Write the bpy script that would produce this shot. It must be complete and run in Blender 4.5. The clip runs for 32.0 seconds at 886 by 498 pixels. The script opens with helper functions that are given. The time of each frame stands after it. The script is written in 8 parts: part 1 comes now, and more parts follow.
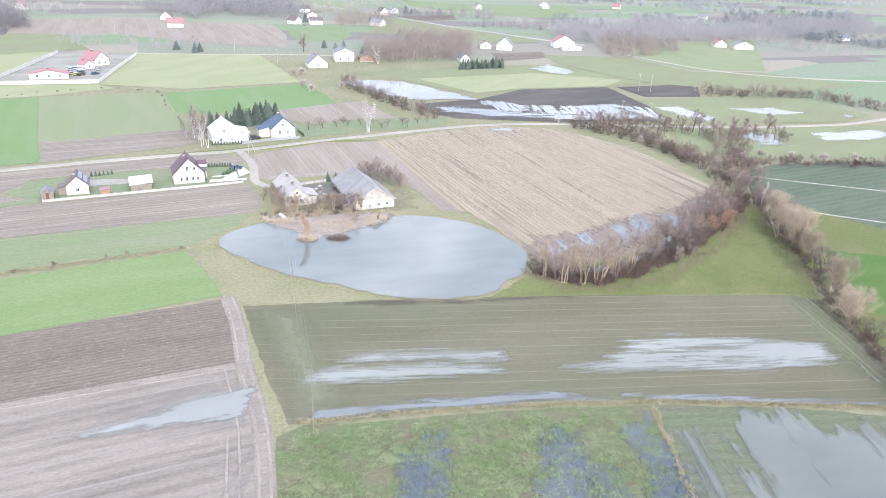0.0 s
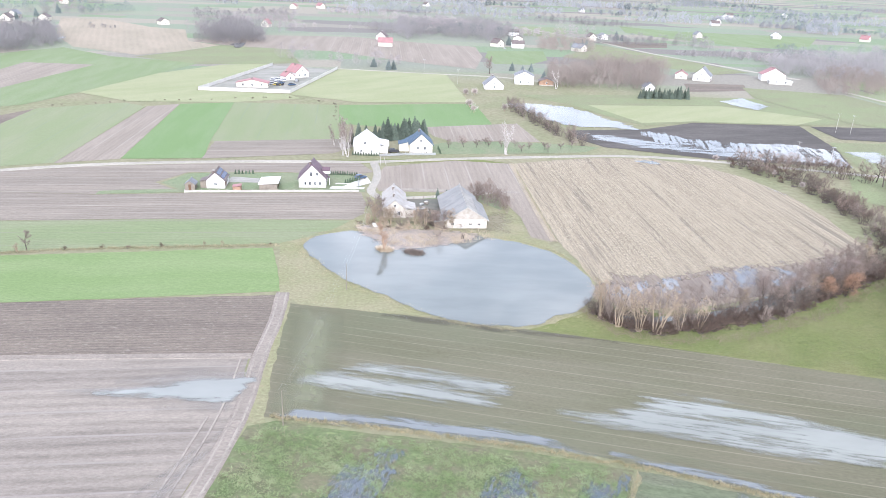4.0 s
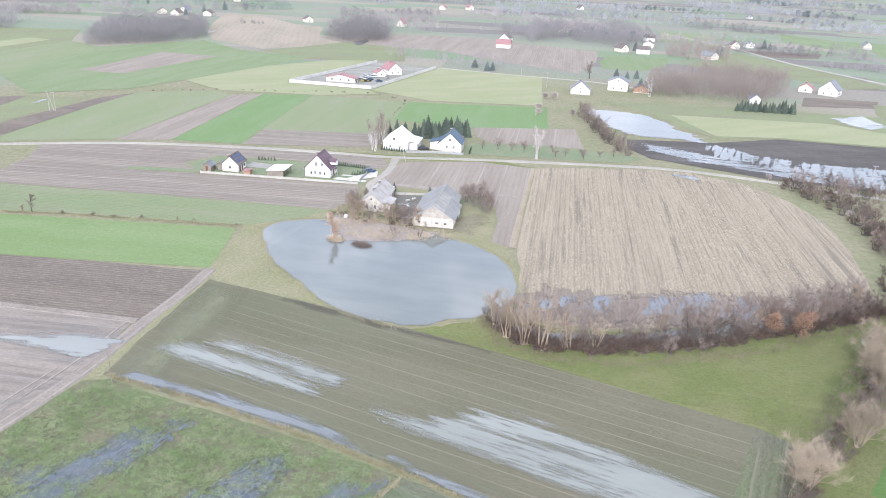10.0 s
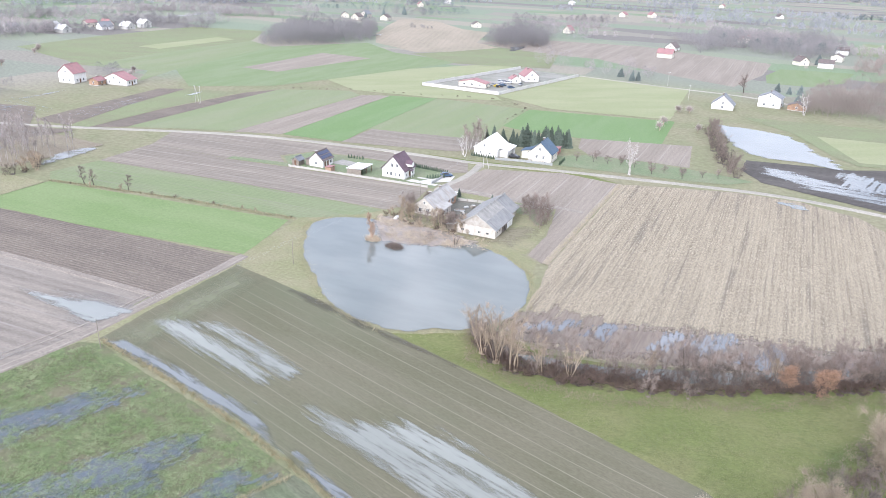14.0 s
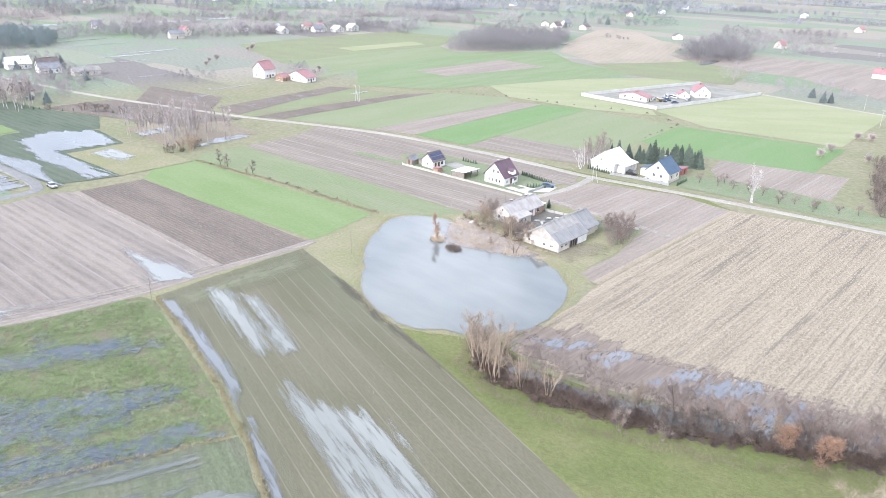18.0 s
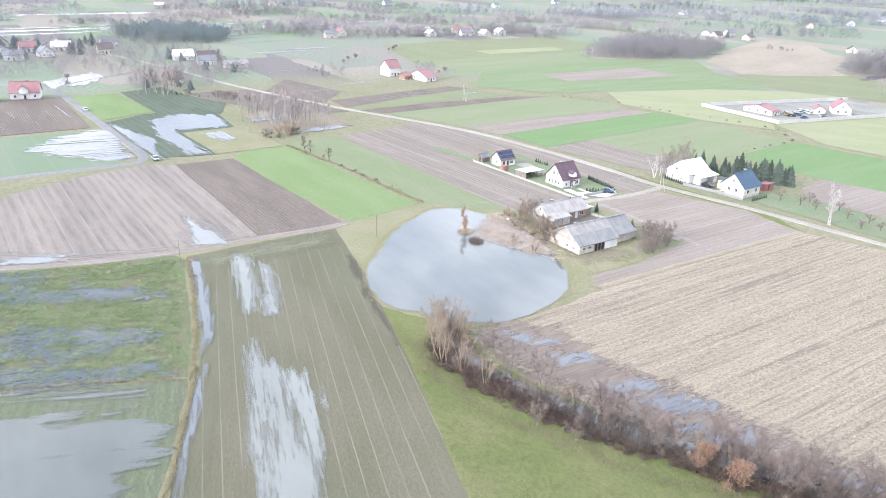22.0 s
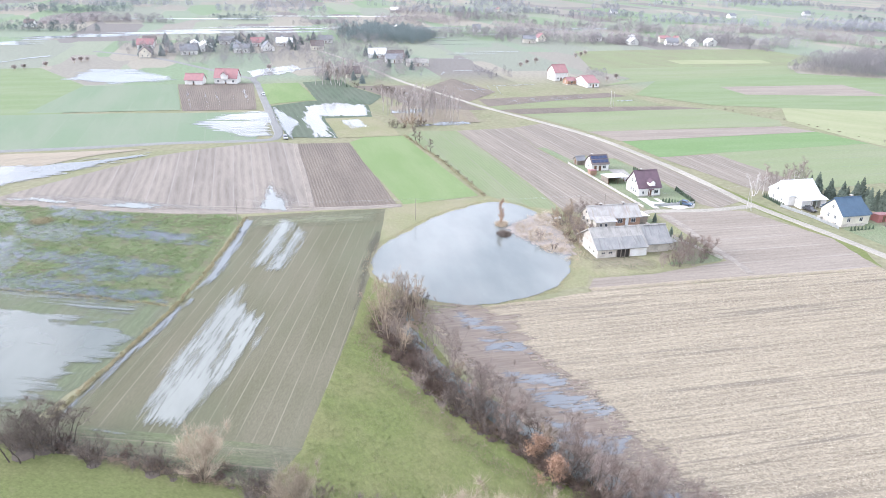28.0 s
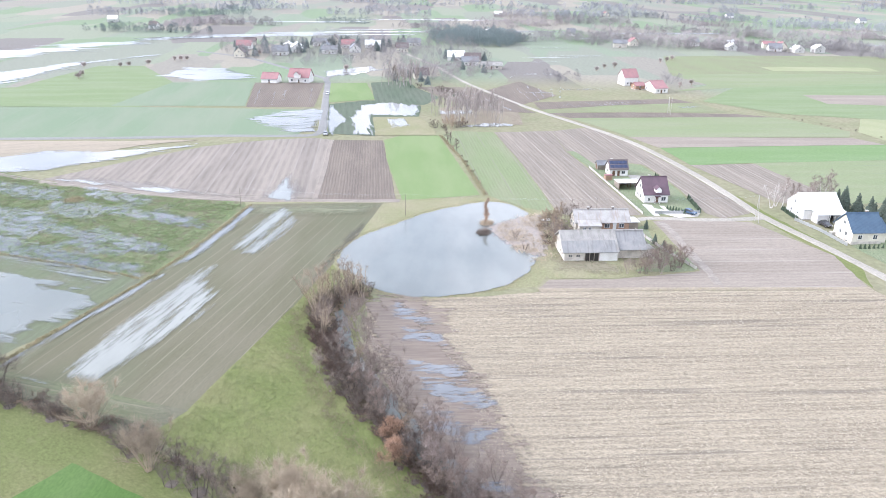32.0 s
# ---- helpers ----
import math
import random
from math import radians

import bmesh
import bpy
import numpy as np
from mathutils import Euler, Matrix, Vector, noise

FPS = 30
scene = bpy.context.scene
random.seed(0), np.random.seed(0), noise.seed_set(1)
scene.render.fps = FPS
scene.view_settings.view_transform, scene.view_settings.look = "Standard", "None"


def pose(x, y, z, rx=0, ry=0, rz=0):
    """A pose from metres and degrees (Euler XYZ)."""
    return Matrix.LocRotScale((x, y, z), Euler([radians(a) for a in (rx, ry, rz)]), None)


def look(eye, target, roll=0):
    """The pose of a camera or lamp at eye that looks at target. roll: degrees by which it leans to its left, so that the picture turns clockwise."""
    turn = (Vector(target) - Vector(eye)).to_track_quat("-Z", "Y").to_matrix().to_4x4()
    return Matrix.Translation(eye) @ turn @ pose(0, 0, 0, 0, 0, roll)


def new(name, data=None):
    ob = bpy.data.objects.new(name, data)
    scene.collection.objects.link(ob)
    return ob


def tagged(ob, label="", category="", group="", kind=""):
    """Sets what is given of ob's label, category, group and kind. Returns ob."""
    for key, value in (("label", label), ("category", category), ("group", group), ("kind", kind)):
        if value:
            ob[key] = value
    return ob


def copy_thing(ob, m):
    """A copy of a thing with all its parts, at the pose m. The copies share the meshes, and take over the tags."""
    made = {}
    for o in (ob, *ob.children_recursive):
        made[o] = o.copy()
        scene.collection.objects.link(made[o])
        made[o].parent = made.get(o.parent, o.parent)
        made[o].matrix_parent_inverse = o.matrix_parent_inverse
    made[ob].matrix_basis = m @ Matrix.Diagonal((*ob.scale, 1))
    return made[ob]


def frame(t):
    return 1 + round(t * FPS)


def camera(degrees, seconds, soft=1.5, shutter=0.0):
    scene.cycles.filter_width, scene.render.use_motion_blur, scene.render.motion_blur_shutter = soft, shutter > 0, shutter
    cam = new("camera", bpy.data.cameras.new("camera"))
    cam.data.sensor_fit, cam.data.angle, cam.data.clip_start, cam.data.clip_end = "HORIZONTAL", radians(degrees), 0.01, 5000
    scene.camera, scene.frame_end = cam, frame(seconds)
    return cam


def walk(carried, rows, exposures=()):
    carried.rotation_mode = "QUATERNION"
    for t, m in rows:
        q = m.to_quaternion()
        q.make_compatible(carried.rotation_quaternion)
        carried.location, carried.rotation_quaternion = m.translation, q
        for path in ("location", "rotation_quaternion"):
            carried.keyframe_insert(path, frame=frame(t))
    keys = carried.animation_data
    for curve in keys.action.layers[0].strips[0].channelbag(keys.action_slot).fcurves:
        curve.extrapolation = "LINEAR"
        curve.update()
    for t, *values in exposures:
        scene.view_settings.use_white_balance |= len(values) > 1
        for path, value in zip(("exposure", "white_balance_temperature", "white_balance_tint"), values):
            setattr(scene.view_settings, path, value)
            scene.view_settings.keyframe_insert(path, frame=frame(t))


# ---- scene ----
# camera: a drone flying a slow arc round the pond, about 70 m up
cam = camera(63.18, 32.0, soft=0.78)
ROWS = [
    (0.0, -4.64, -1.99, 68.26, 67.15, -2.51, -0.81),
    (0.5, -0.57, -1.61, 68.29, 67.59, -2.71, 1.10),
    (1.0, 3.81, -1.02, 68.35, 68.89, -2.59, 3.77),
    (1.5, 8.19, -0.45, 68.44, 69.63, -2.53, 6.23),
    (2.0, 12.58, 0.30, 68.45, 69.06, -2.51, 8.56),
    (2.5, 16.94, 1.15, 68.52, 68.60, -2.47, 11.01),
    (3.0, 21.25, 2.05, 68.72, 68.37, -2.45, 13.43),
    (5.5, 43.96, 7.03, 70.51, 68.13, -2.42, 21.54),
    (6.0, 48.50, 8.36, 70.71, 68.15, -2.46, 22.27),
    (6.5, 52.95, 9.82, 70.81, 68.15, -2.52, 23.04),
    (7.0, 57.39, 11.36, 70.81, 68.13, -2.51, 23.99),
    (7.5, 61.75, 13.26, 70.88, 67.99, -2.48, 25.76),
    (8.0, 65.94, 15.57, 70.88, 67.89, -2.46, 27.32),
    (8.5, 69.90, 18.02, 70.77, 67.84, -2.50, 28.14),
    (9.0, 73.70, 20.71, 70.67, 67.78, -2.51, 29.12),
    (9.5, 77.46, 23.60, 70.61, 67.77, -2.46, 30.47),
    (10.0, 81.23, 26.56, 70.59, 67.79, -2.47, 31.75),
    (10.5, 85.04, 29.61, 70.64, 67.80, -2.42, 32.98),
    (11.0, 88.79, 32.75, 70.77, 67.80, -2.41, 34.16),
    (11.5, 92.57, 35.95, 70.86, 67.80, -2.41, 35.23),
    (12.0, 96.24, 39.15, 71.06, 67.78, -2.40, 36.49),
    (12.5, 99.99, 42.44, 71.23, 67.74, -2.23, 39.43),
    (13.0, 103.53, 45.89, 71.47, 67.67, -2.10, 42.52),
    (13.5, 107.04, 49.44, 71.73, 67.64, -2.02, 44.93),
    (14.0, 110.39, 53.01, 71.97, 67.63, -1.98, 47.27),
    (14.5, 113.65, 56.68, 72.21, 67.64, -1.93, 49.63),
    (16.5, 126.19, 72.21, 73.12, 67.64, -1.83, 58.77),
    (17.0, 129.21, 76.11, 73.29, 67.66, -1.76, 61.06),
    (17.5, 132.01, 80.02, 73.36, 67.67, -1.76, 63.11),
    (18.0, 134.73, 84.05, 73.39, 67.68, -1.72, 64.98),
    (18.5, 137.32, 88.08, 73.18, 67.71, -1.72, 66.57),
    (19.0, 139.83, 92.21, 72.95, 67.73, -1.74, 67.91),
    (19.5, 142.20, 96.46, 72.69, 67.76, -1.76, 69.43),
    (20.0, 144.47, 100.81, 72.45, 67.77, -1.79, 71.02),
    (20.5, 146.66, 105.25, 72.30, 67.79, -1.77, 72.99),
    (21.0, 148.75, 109.77, 72.29, 67.80, -1.74, 75.21),
    (21.5, 150.71, 114.40, 72.28, 67.82, -1.69, 77.27),
    (22.0, 152.51, 119.03, 72.22, 67.84, -1.65, 79.17),
    (22.5, 154.12, 123.61, 72.18, 67.85, -1.62, 81.31),
    (23.0, 155.55, 127.91, 72.10, 67.86, -1.55, 83.70),
    (23.5, 156.92, 132.52, 72.01, 67.86, -1.43, 86.71),
    (24.0, 158.17, 137.23, 71.87, 67.88, -1.36, 89.14),
    (24.5, 159.31, 141.90, 71.73, 67.90, -1.38, 90.15),
    (25.0, 160.29, 146.56, 71.63, 67.93, -1.41, 91.13),
    (25.5, 161.11, 151.21, 71.50, 67.96, -1.43, 92.16),
    (27.5, 163.51, 170.02, 71.32, 68.00, -1.37, 97.27),
    (28.0, 163.70, 174.77, 71.29, 68.02, -1.33, 98.86),
    (28.5, 163.69, 179.60, 71.24, 68.03, -1.29, 100.42),
    (29.0, 163.57, 184.50, 71.25, 68.03, -1.23, 101.93),
    (29.5, 163.29, 189.39, 71.27, 68.04, -1.14, 103.54),
    (30.0, 162.90, 194.33, 71.42, 68.06, -1.03, 105.25),
    (30.5, 162.33, 199.25, 71.49, 68.08, -0.93, 106.94),
    (31.0, 161.61, 204.38, 71.59, 68.10, -0.83, 108.17),
    (31.5, 160.78, 209.26, 71.63, 68.12, -0.79, 108.43),
    (32.0, 159.88, 214.14, 71.72, 68.15, -0.77, 108.82),
]
EXPOSURE = [(0.0, 1.22, 5910, 15.5), (3.0, 1.24, 5910, 15.5), (9.0, 1.07, 5910, 15.5), (12.0, 1.0, 5910, 15.5), (14.0, 1.08, 5910, 15.5), (19.0, 1.29, 5910, 15.5), (32.0, 1.29, 5910, 15.5)]
walk(cam, [(t, pose(x, y, z, rx, ry, rz)) for t, x, y, z, rx, ry, rz in ROWS], EXPOSURE)

# ---------------------------------------------------------------- light
SUN_AZ, SUN_EL = radians(-72.0), radians(27.0)      # direction the light comes from, in plan from +x
world = bpy.data.worlds.new("overcast")
scene.world = world
world.use_nodes = True
wn, wl = world.node_tree.nodes, world.node_tree.links
wn.clear()
w_out, w_bg = wn.new("ShaderNodeOutputWorld"), wn.new("ShaderNodeBackground")
w_sky = wn.new("ShaderNodeTexSky")
w_sky.sky_type, w_sky.sun_disc = "NISHITA", False
w_sky.sun_elevation, w_sky.sun_rotation = SUN_EL, radians(90.0) - SUN_AZ
w_sky.dust_density, w_sky.air_density = 3.0, 1.0
w_co, w_map, w_noise = wn.new("ShaderNodeTexCoord"), wn.new("ShaderNodeMapping"), wn.new("ShaderNodeTexNoise")
w_map.inputs["Scale"].default_value = (2.0, 2.0, 2.6)
w_noise.inputs["Scale"].default_value, w_noise.inputs["Detail"].default_value = 3.4, 6.0
w_ramp = wn.new("ShaderNodeValToRGB")
w_ramp.color_ramp.elements[0].position, w_ramp.color_ramp.elements[0].color = 0.42, (6.05, 6.55, 7.15, 1)
w_ramp.color_ramp.elements[1].position, w_ramp.color_ramp.elements[1].color = 0.62, (11.1, 11.15, 11.2, 1)
w_mix = wn.new("ShaderNodeMixRGB")
w_mix.inputs[0].default_value = 0.78
wl.new(w_co.outputs["Generated"], w_map.inputs[0])
wl.new(w_map.outputs[0], w_noise.inputs["Vector"])
wl.new(w_noise.outputs[0], w_ramp.inputs[0])
wl.new(w_sky.outputs[0], w_mix.inputs[1])
w_norm, w_dot, w_glow, w_lit = wn.new("ShaderNodeVectorMath"), wn.new("ShaderNodeVectorMath"), wn.new("ShaderNodeMapRange"), wn.new("ShaderNodeVectorMath")
w_norm.operation, w_dot.operation, w_lit.operation = "NORMALIZE", "DOT_PRODUCT", "SCALE"
w_dot.inputs[1].default_value = (math.cos(SUN_AZ) * math.cos(SUN_EL), math.sin(SUN_AZ) * math.cos(SUN_EL), math.sin(SUN_EL))
w_glow.interpolation_type = "SMOOTHSTEP"
for key, v in (("From Min", 0.35), ("From Max", 1.0), ("To Min", 0.97), ("To Max", 1.65)):
    w_glow.inputs[key].default_value = v
wl.new(w_co.outputs["Generated"], w_norm.inputs[0])
wl.new(w_norm.outputs["Vector"], w_dot.inputs[0])
wl.new(w_dot.outputs["Value"], w_glow.inputs["Value"])
wl.new(w_ramp.outputs[0], w_lit.inputs[0])
wl.new(w_glow.outputs["Result"], w_lit.inputs["Scale"])
wl.new(w_lit.outputs[0], w_mix.inputs[2])
wl.new(w_mix.outputs[0], w_bg.inputs[0])
w_bg.inputs[1].default_value = 0.12
wl.new(w_bg.outputs[0], w_out.inputs[0])
sun = new("sun", bpy.data.lights.new("sun", "SUN"))
sun.data.energy, sun.data.angle, sun.data.color = 1.2, radians(14), (1.0, 0.96, 0.9)
sun.matrix_world = look((math.cos(SUN_AZ) * 400, math.sin(SUN_AZ) * 400, 400 * math.tan(SUN_EL)), (0, 0, 0))

# ---------------------------------------------------------------- helpers


def lattice(ix, iy, seed):
    h = (ix.astype(np.int64) * 374761393 + iy.astype(np.int64) * 668265263 + seed * 1442695041) & 0x7FFFFFFF
    h = ((h ^ (h >> 13)) * 1274126177) & 0x7FFFFFFF
    return ((h ^ (h >> 16)) & 0xFFFF) / 65535.0


def value_noise(x, y, seed=0, octaves=3):
    total, amp, norm = 0.0, 1.0, 0.0
    for k in range(octaves):
        ix, iy = np.floor(x), np.floor(y)
        fx, fy = x - ix, y - iy
        fx, fy = fx * fx * (3 - 2 * fx), fy * fy * (3 - 2 * fy)
        a, b = lattice(ix, iy, seed + k), lattice(ix + 1, iy, seed + k)
        c, d = lattice(ix, iy + 1, seed + k), lattice(ix + 1, iy + 1, seed + k)
        total = total + amp * ((a * (1 - fx) + b * fx) * (1 - fy) + (c * (1 - fx) + d * fx) * fy)
        norm += amp
        amp, x, y = amp * 0.5, x * 2.03 + 11.7, y * 2.03 + 5.3
    return total / norm


def signed_distance(px, py, pts):
    """Distance to a closed outline, positive inside."""
    best, inside = np.full(px.shape, 1e9), np.zeros(px.shape, bool)
    for (x0, y0), (x1, y1) in zip(pts, pts[1:] + pts[:1]):
        dx, dy = x1 - x0, y1 - y0
        k = np.clip(((px - x0) * dx + (py - y0) * dy) / (dx * dx + dy * dy + 1e-9), 0, 1)
        best = np.minimum(best, (px - x0 - k * dx) ** 2 + (py - y0 - k * dy) ** 2)
        cross = ((y0 > py) != (y1 > py)) & (px < dx * (py - y0) / (dy if abs(dy) > 1e-9 else 1e-9) + x0)
        inside ^= cross
    best = np.sqrt(best)
    return np.where(inside, best, -best)


def smooth_loop(pts, n=6):
    """Closed Catmull-Rom curve through the corners."""
    out, m = [], len(pts)
    for i in range(m):
        p0, p1, p2, p3 = (np.array(pts[(i + k) % m], float) for k in (-1, 0, 1, 2))
        for j in range(n):
            u = j / n
            out.append(tuple(0.5 * (2 * p1 + (p2 - p0) * u + (2 * p0 - 5 * p1 + 4 * p2 - p3) * u * u + (3 * p1 - p0 - 3 * p2 + p3) * u ** 3)))
    return out


def smooth_line(pts, n=8):
    """Open Catmull-Rom curve through the points."""
    pts = [np.array(p, float) for p in pts]
    ext = [2 * pts[0] - pts[1]] + pts + [2 * pts[-1] - pts[-2]]
    out = []
    for i in range(1, len(ext) - 2):
        p0, p1, p2, p3 = ext[i - 1:i + 3]
        for j in range(n):
            u = j / n
            out.append(0.5 * (2 * p1 + (p2 - p0) * u + (2 * p0 - 5 * p1 + 4 * p2 - p3) * u * u + (3 * p1 - p0 - 3 * p2 + p3) * u ** 3))
    return out + [pts[-1]]


def mesh_of(name, verts, faces, mat, smooth=False):
    me = bpy.data.meshes.new(name)
    me.from_pydata([tuple(v) for v in verts], [], [tuple(f) for f in faces])
    for m in (mat if isinstance(mat, (list, tuple)) else [mat]):
        me.materials.append(m)
    if smooth:
        me.polygons.foreach_set("use_smooth", [True] * len(me.polygons))
    me.update()
    return me


def part(name, bm, material, parent, label="", at=None):
    """One mesh under a thing or under a part, from a bmesh or from (verts, faces)."""
    if isinstance(bm, bmesh.types.BMesh):
        me = bpy.data.meshes.new(name)
        bmesh.ops.recalc_face_normals(bm, faces=bm.faces)
        bm.to_mesh(me)
        bm.free()
        me.materials.append(material)
    elif isinstance(bm, bpy.types.Mesh):
        me = bm
    else:
        me = mesh_of(name, bm[0], bm[1], material)
    ob = new(name, me)
    ob.parent = parent
    if at is not None:
        ob.matrix_basis = at
    if label:
        ob["label"] = label
    return ob


def thing(name, m, label, category, group="", kind=""):
    ob = new(name)
    ob.empty_display_size = 0.2
    ob.matrix_basis = m
    return tagged(ob, label, category, group, kind)


def box(bm, x0, x1, y0, y1, z0, z1, bevel=0.0):
    r = bmesh.ops.create_cube(bm, size=1.0, matrix=Matrix.Translation(((x0 + x1) / 2, (y0 + y1) / 2, (z0 + z1) / 2)) @ Matrix.Diagonal((x1 - x0, y1 - y0, z1 - z0, 1)))
    if bevel:
        edges = list({e for v in r["verts"] for e in v.link_edges})
        bmesh.ops.bevel(bm, geom=edges, offset=bevel, segments=1, affect="EDGES")
    return bm


def boxed(*a, bevel=0.0):
    return box(bmesh.new(), *a, bevel=bevel)


def prism(bm, outline, y0, y1):
    """An x-z outline drawn out along y."""
    a = [bm.verts.new((x, y0, z)) for x, z in outline]
    b = [bm.verts.new((x, y1, z)) for x, z in outline]
    n = len(a)
    bm.faces.new(a)
    bm.faces.new(list(reversed(b)))
    for i in range(n):
        bm.faces.new((a[i], b[i], b[(i + 1) % n], a[(i + 1) % n]))
    return bm


def tube(verts, faces, p0, p1, r0, r1, sides=5):
    p0, p1 = np.array(p0, float), np.array(p1, float)
    d = p1 - p0
    d = d / (np.linalg.norm(d) + 1e-9)
    a = np.cross(d, (0, 0, 1.0) if abs(d[2]) < 0.9 else (1.0, 0, 0))
    a /= np.linalg.norm(a) + 1e-9
    b = np.cross(d, a)
    k = len(verts)
    for p, r in ((p0, r0), (p1, r1)):
        for i in range(sides):
            w = 2 * math.pi * i / sides
            verts.append(p + r * (math.cos(w) * a + math.sin(w) * b))
    for i in range(sides):
        j = (i + 1) % sides
        faces.append((k + i, k + j, k + sides + j, k + sides + i))
    faces.append(tuple(k + sides + i for i in range(sides)))


# ---------------------------------------------------------------- materials
class Nodes:
    def __init__(self, name):
        self.mat = bpy.data.materials.new(name)
        self.mat.use_nodes = True
        self.n, self.l = self.mat.node_tree.nodes, self.mat.node_tree.links
        self.bsdf = self.n["Principled BSDF"]

    def add(self, kind, *links, **values):
        node = self.n.new(kind)
        for i, src in enumerate(links):
            if src is not None:
                self.l.new(src, node.inputs[i])
        for key, v in values.items():
            node.inputs[key.replace("_", " ")].default_value = v
        return node

    def math(self, op, a, b=None, c=None):
        node = self.n.new("ShaderNodeMath")
        node.operation = op
        for i, v in enumerate((a, b, c)):
            if v is None:
                continue
            if isinstance(v, (int, float)):
                node.inputs[i].default_value = v
            else:
                self.l.new(v, node.inputs[i])
        return node.outputs[0]

    def mix(self, fac, a, b, mode="MIX"):
        node = self.n.new("ShaderNodeMixRGB")
        node.blend_type = mode
        for i, v in enumerate((fac, a, b)):
            if isinstance(v, (int, float)):
                node.inputs[i].default_value = v if i == 0 else (v, v, v, 1)
            elif isinstance(v, tuple):
                node.inputs[i].default_value = (*v, 1)
            else:
                self.l.new(v, node.inputs[i])
        return node.outputs[0]

    def noise(self, vec, scale, detail=4.0, rough=0.55):
        node = self.n.new("ShaderNodeTexNoise")
        node.inputs["Scale"].default_value, node.inputs["Detail"].default_value, node.inputs["Roughness"].default_value = scale, detail, rough
        self.l.new(vec, node.inputs["Vector"])
        return node.outputs[0]

    def step(self, v, lo, hi):
        node = self.n.new("ShaderNodeMapRange")
        node.interpolation_type = "SMOOTHSTEP"
        node.inputs["From Min"].default_value, node.inputs["From Max"].default_value = lo, hi
        self.l.new(v, node.inputs["Value"])
        return node.outputs["Result"]

    def place(self, angle=0.0, scale=(1, 1, 1)):
        geo = self.n.new("ShaderNodeNewGeometry")
        rot = self.n.new("ShaderNodeVectorRotate")
        rot.rotation_type = "Z_AXIS"
        rot.inputs["Angle"].default_value = radians(-angle)
        self.l.new(geo.outputs["Position"], rot.inputs["Vector"])
        mp = self.n.new("ShaderNodeMapping")
        mp.inputs["Scale"].default_value = scale
        self.l.new(rot.outputs[0], mp.inputs[0])
        return rot.outputs[0], mp.outputs[0]

    def local(self, scale=(1, 1, 1)):
        co = self.n.new("ShaderNodeTexCoord")
        mp = self.n.new("ShaderNodeMapping")
        mp.inputs["Scale"].default_value = scale
        self.l.new(co.outputs["Object"], mp.inputs[0])
        return mp.outputs[0]

    def chance(self):
        return self.n.new("ShaderNodeObjectInfo").outputs["Random"]

    def bump(self, height, strength, distance):
        node = self.n.new("ShaderNodeBump")
        node.inputs["Strength"].default_value, node.inputs["Distance"].default_value = strength, distance
        self.l.new(height, node.inputs["Height"])
        self.l.new(node.outputs[0], self.bsdf.inputs["Normal"])

    def shallow(self, angle, sx, sy, amp, soft, most=1.0):
        """Opacity from the depth of a sheet, broken up by noise drawn out along the rows."""
        film = self.noise(self.place(angle, (sx, sy, 1))[1], 1.0, 6.0, 0.66)
        depth = self.n.new("ShaderNodeAttribute")
        depth.attribute_name = "depth"
        level = self.math("MULTIPLY_ADD", self.math("SUBTRACT", film, 0.52), amp, depth.outputs["Fac"])
        rim = self.step(depth.outputs["Fac"], 0.0, min(4.0, soft * 0.45))
        self.l.new(self.math("MULTIPLY", self.math("MULTIPLY", self.step(level, 0.0, soft), rim), most), self.bsdf.inputs["Alpha"])

    def done(self, colour, rough=0.9, spec=0.3):
        if isinstance(colour, tuple):
            self.bsdf.inputs["Base Color"].default_value = (*colour, 1)
        else:
            self.l.new(colour, self.bsdf.inputs["Base Color"])
        if isinstance(rough, (int, float)):
            self.bsdf.inputs["Roughness"].default_value = rough
        else:
            self.l.new(rough, self.bsdf.inputs["Roughness"])
        self.bsdf.inputs["Specular IOR Level"].default_value = spec
        return self.mat


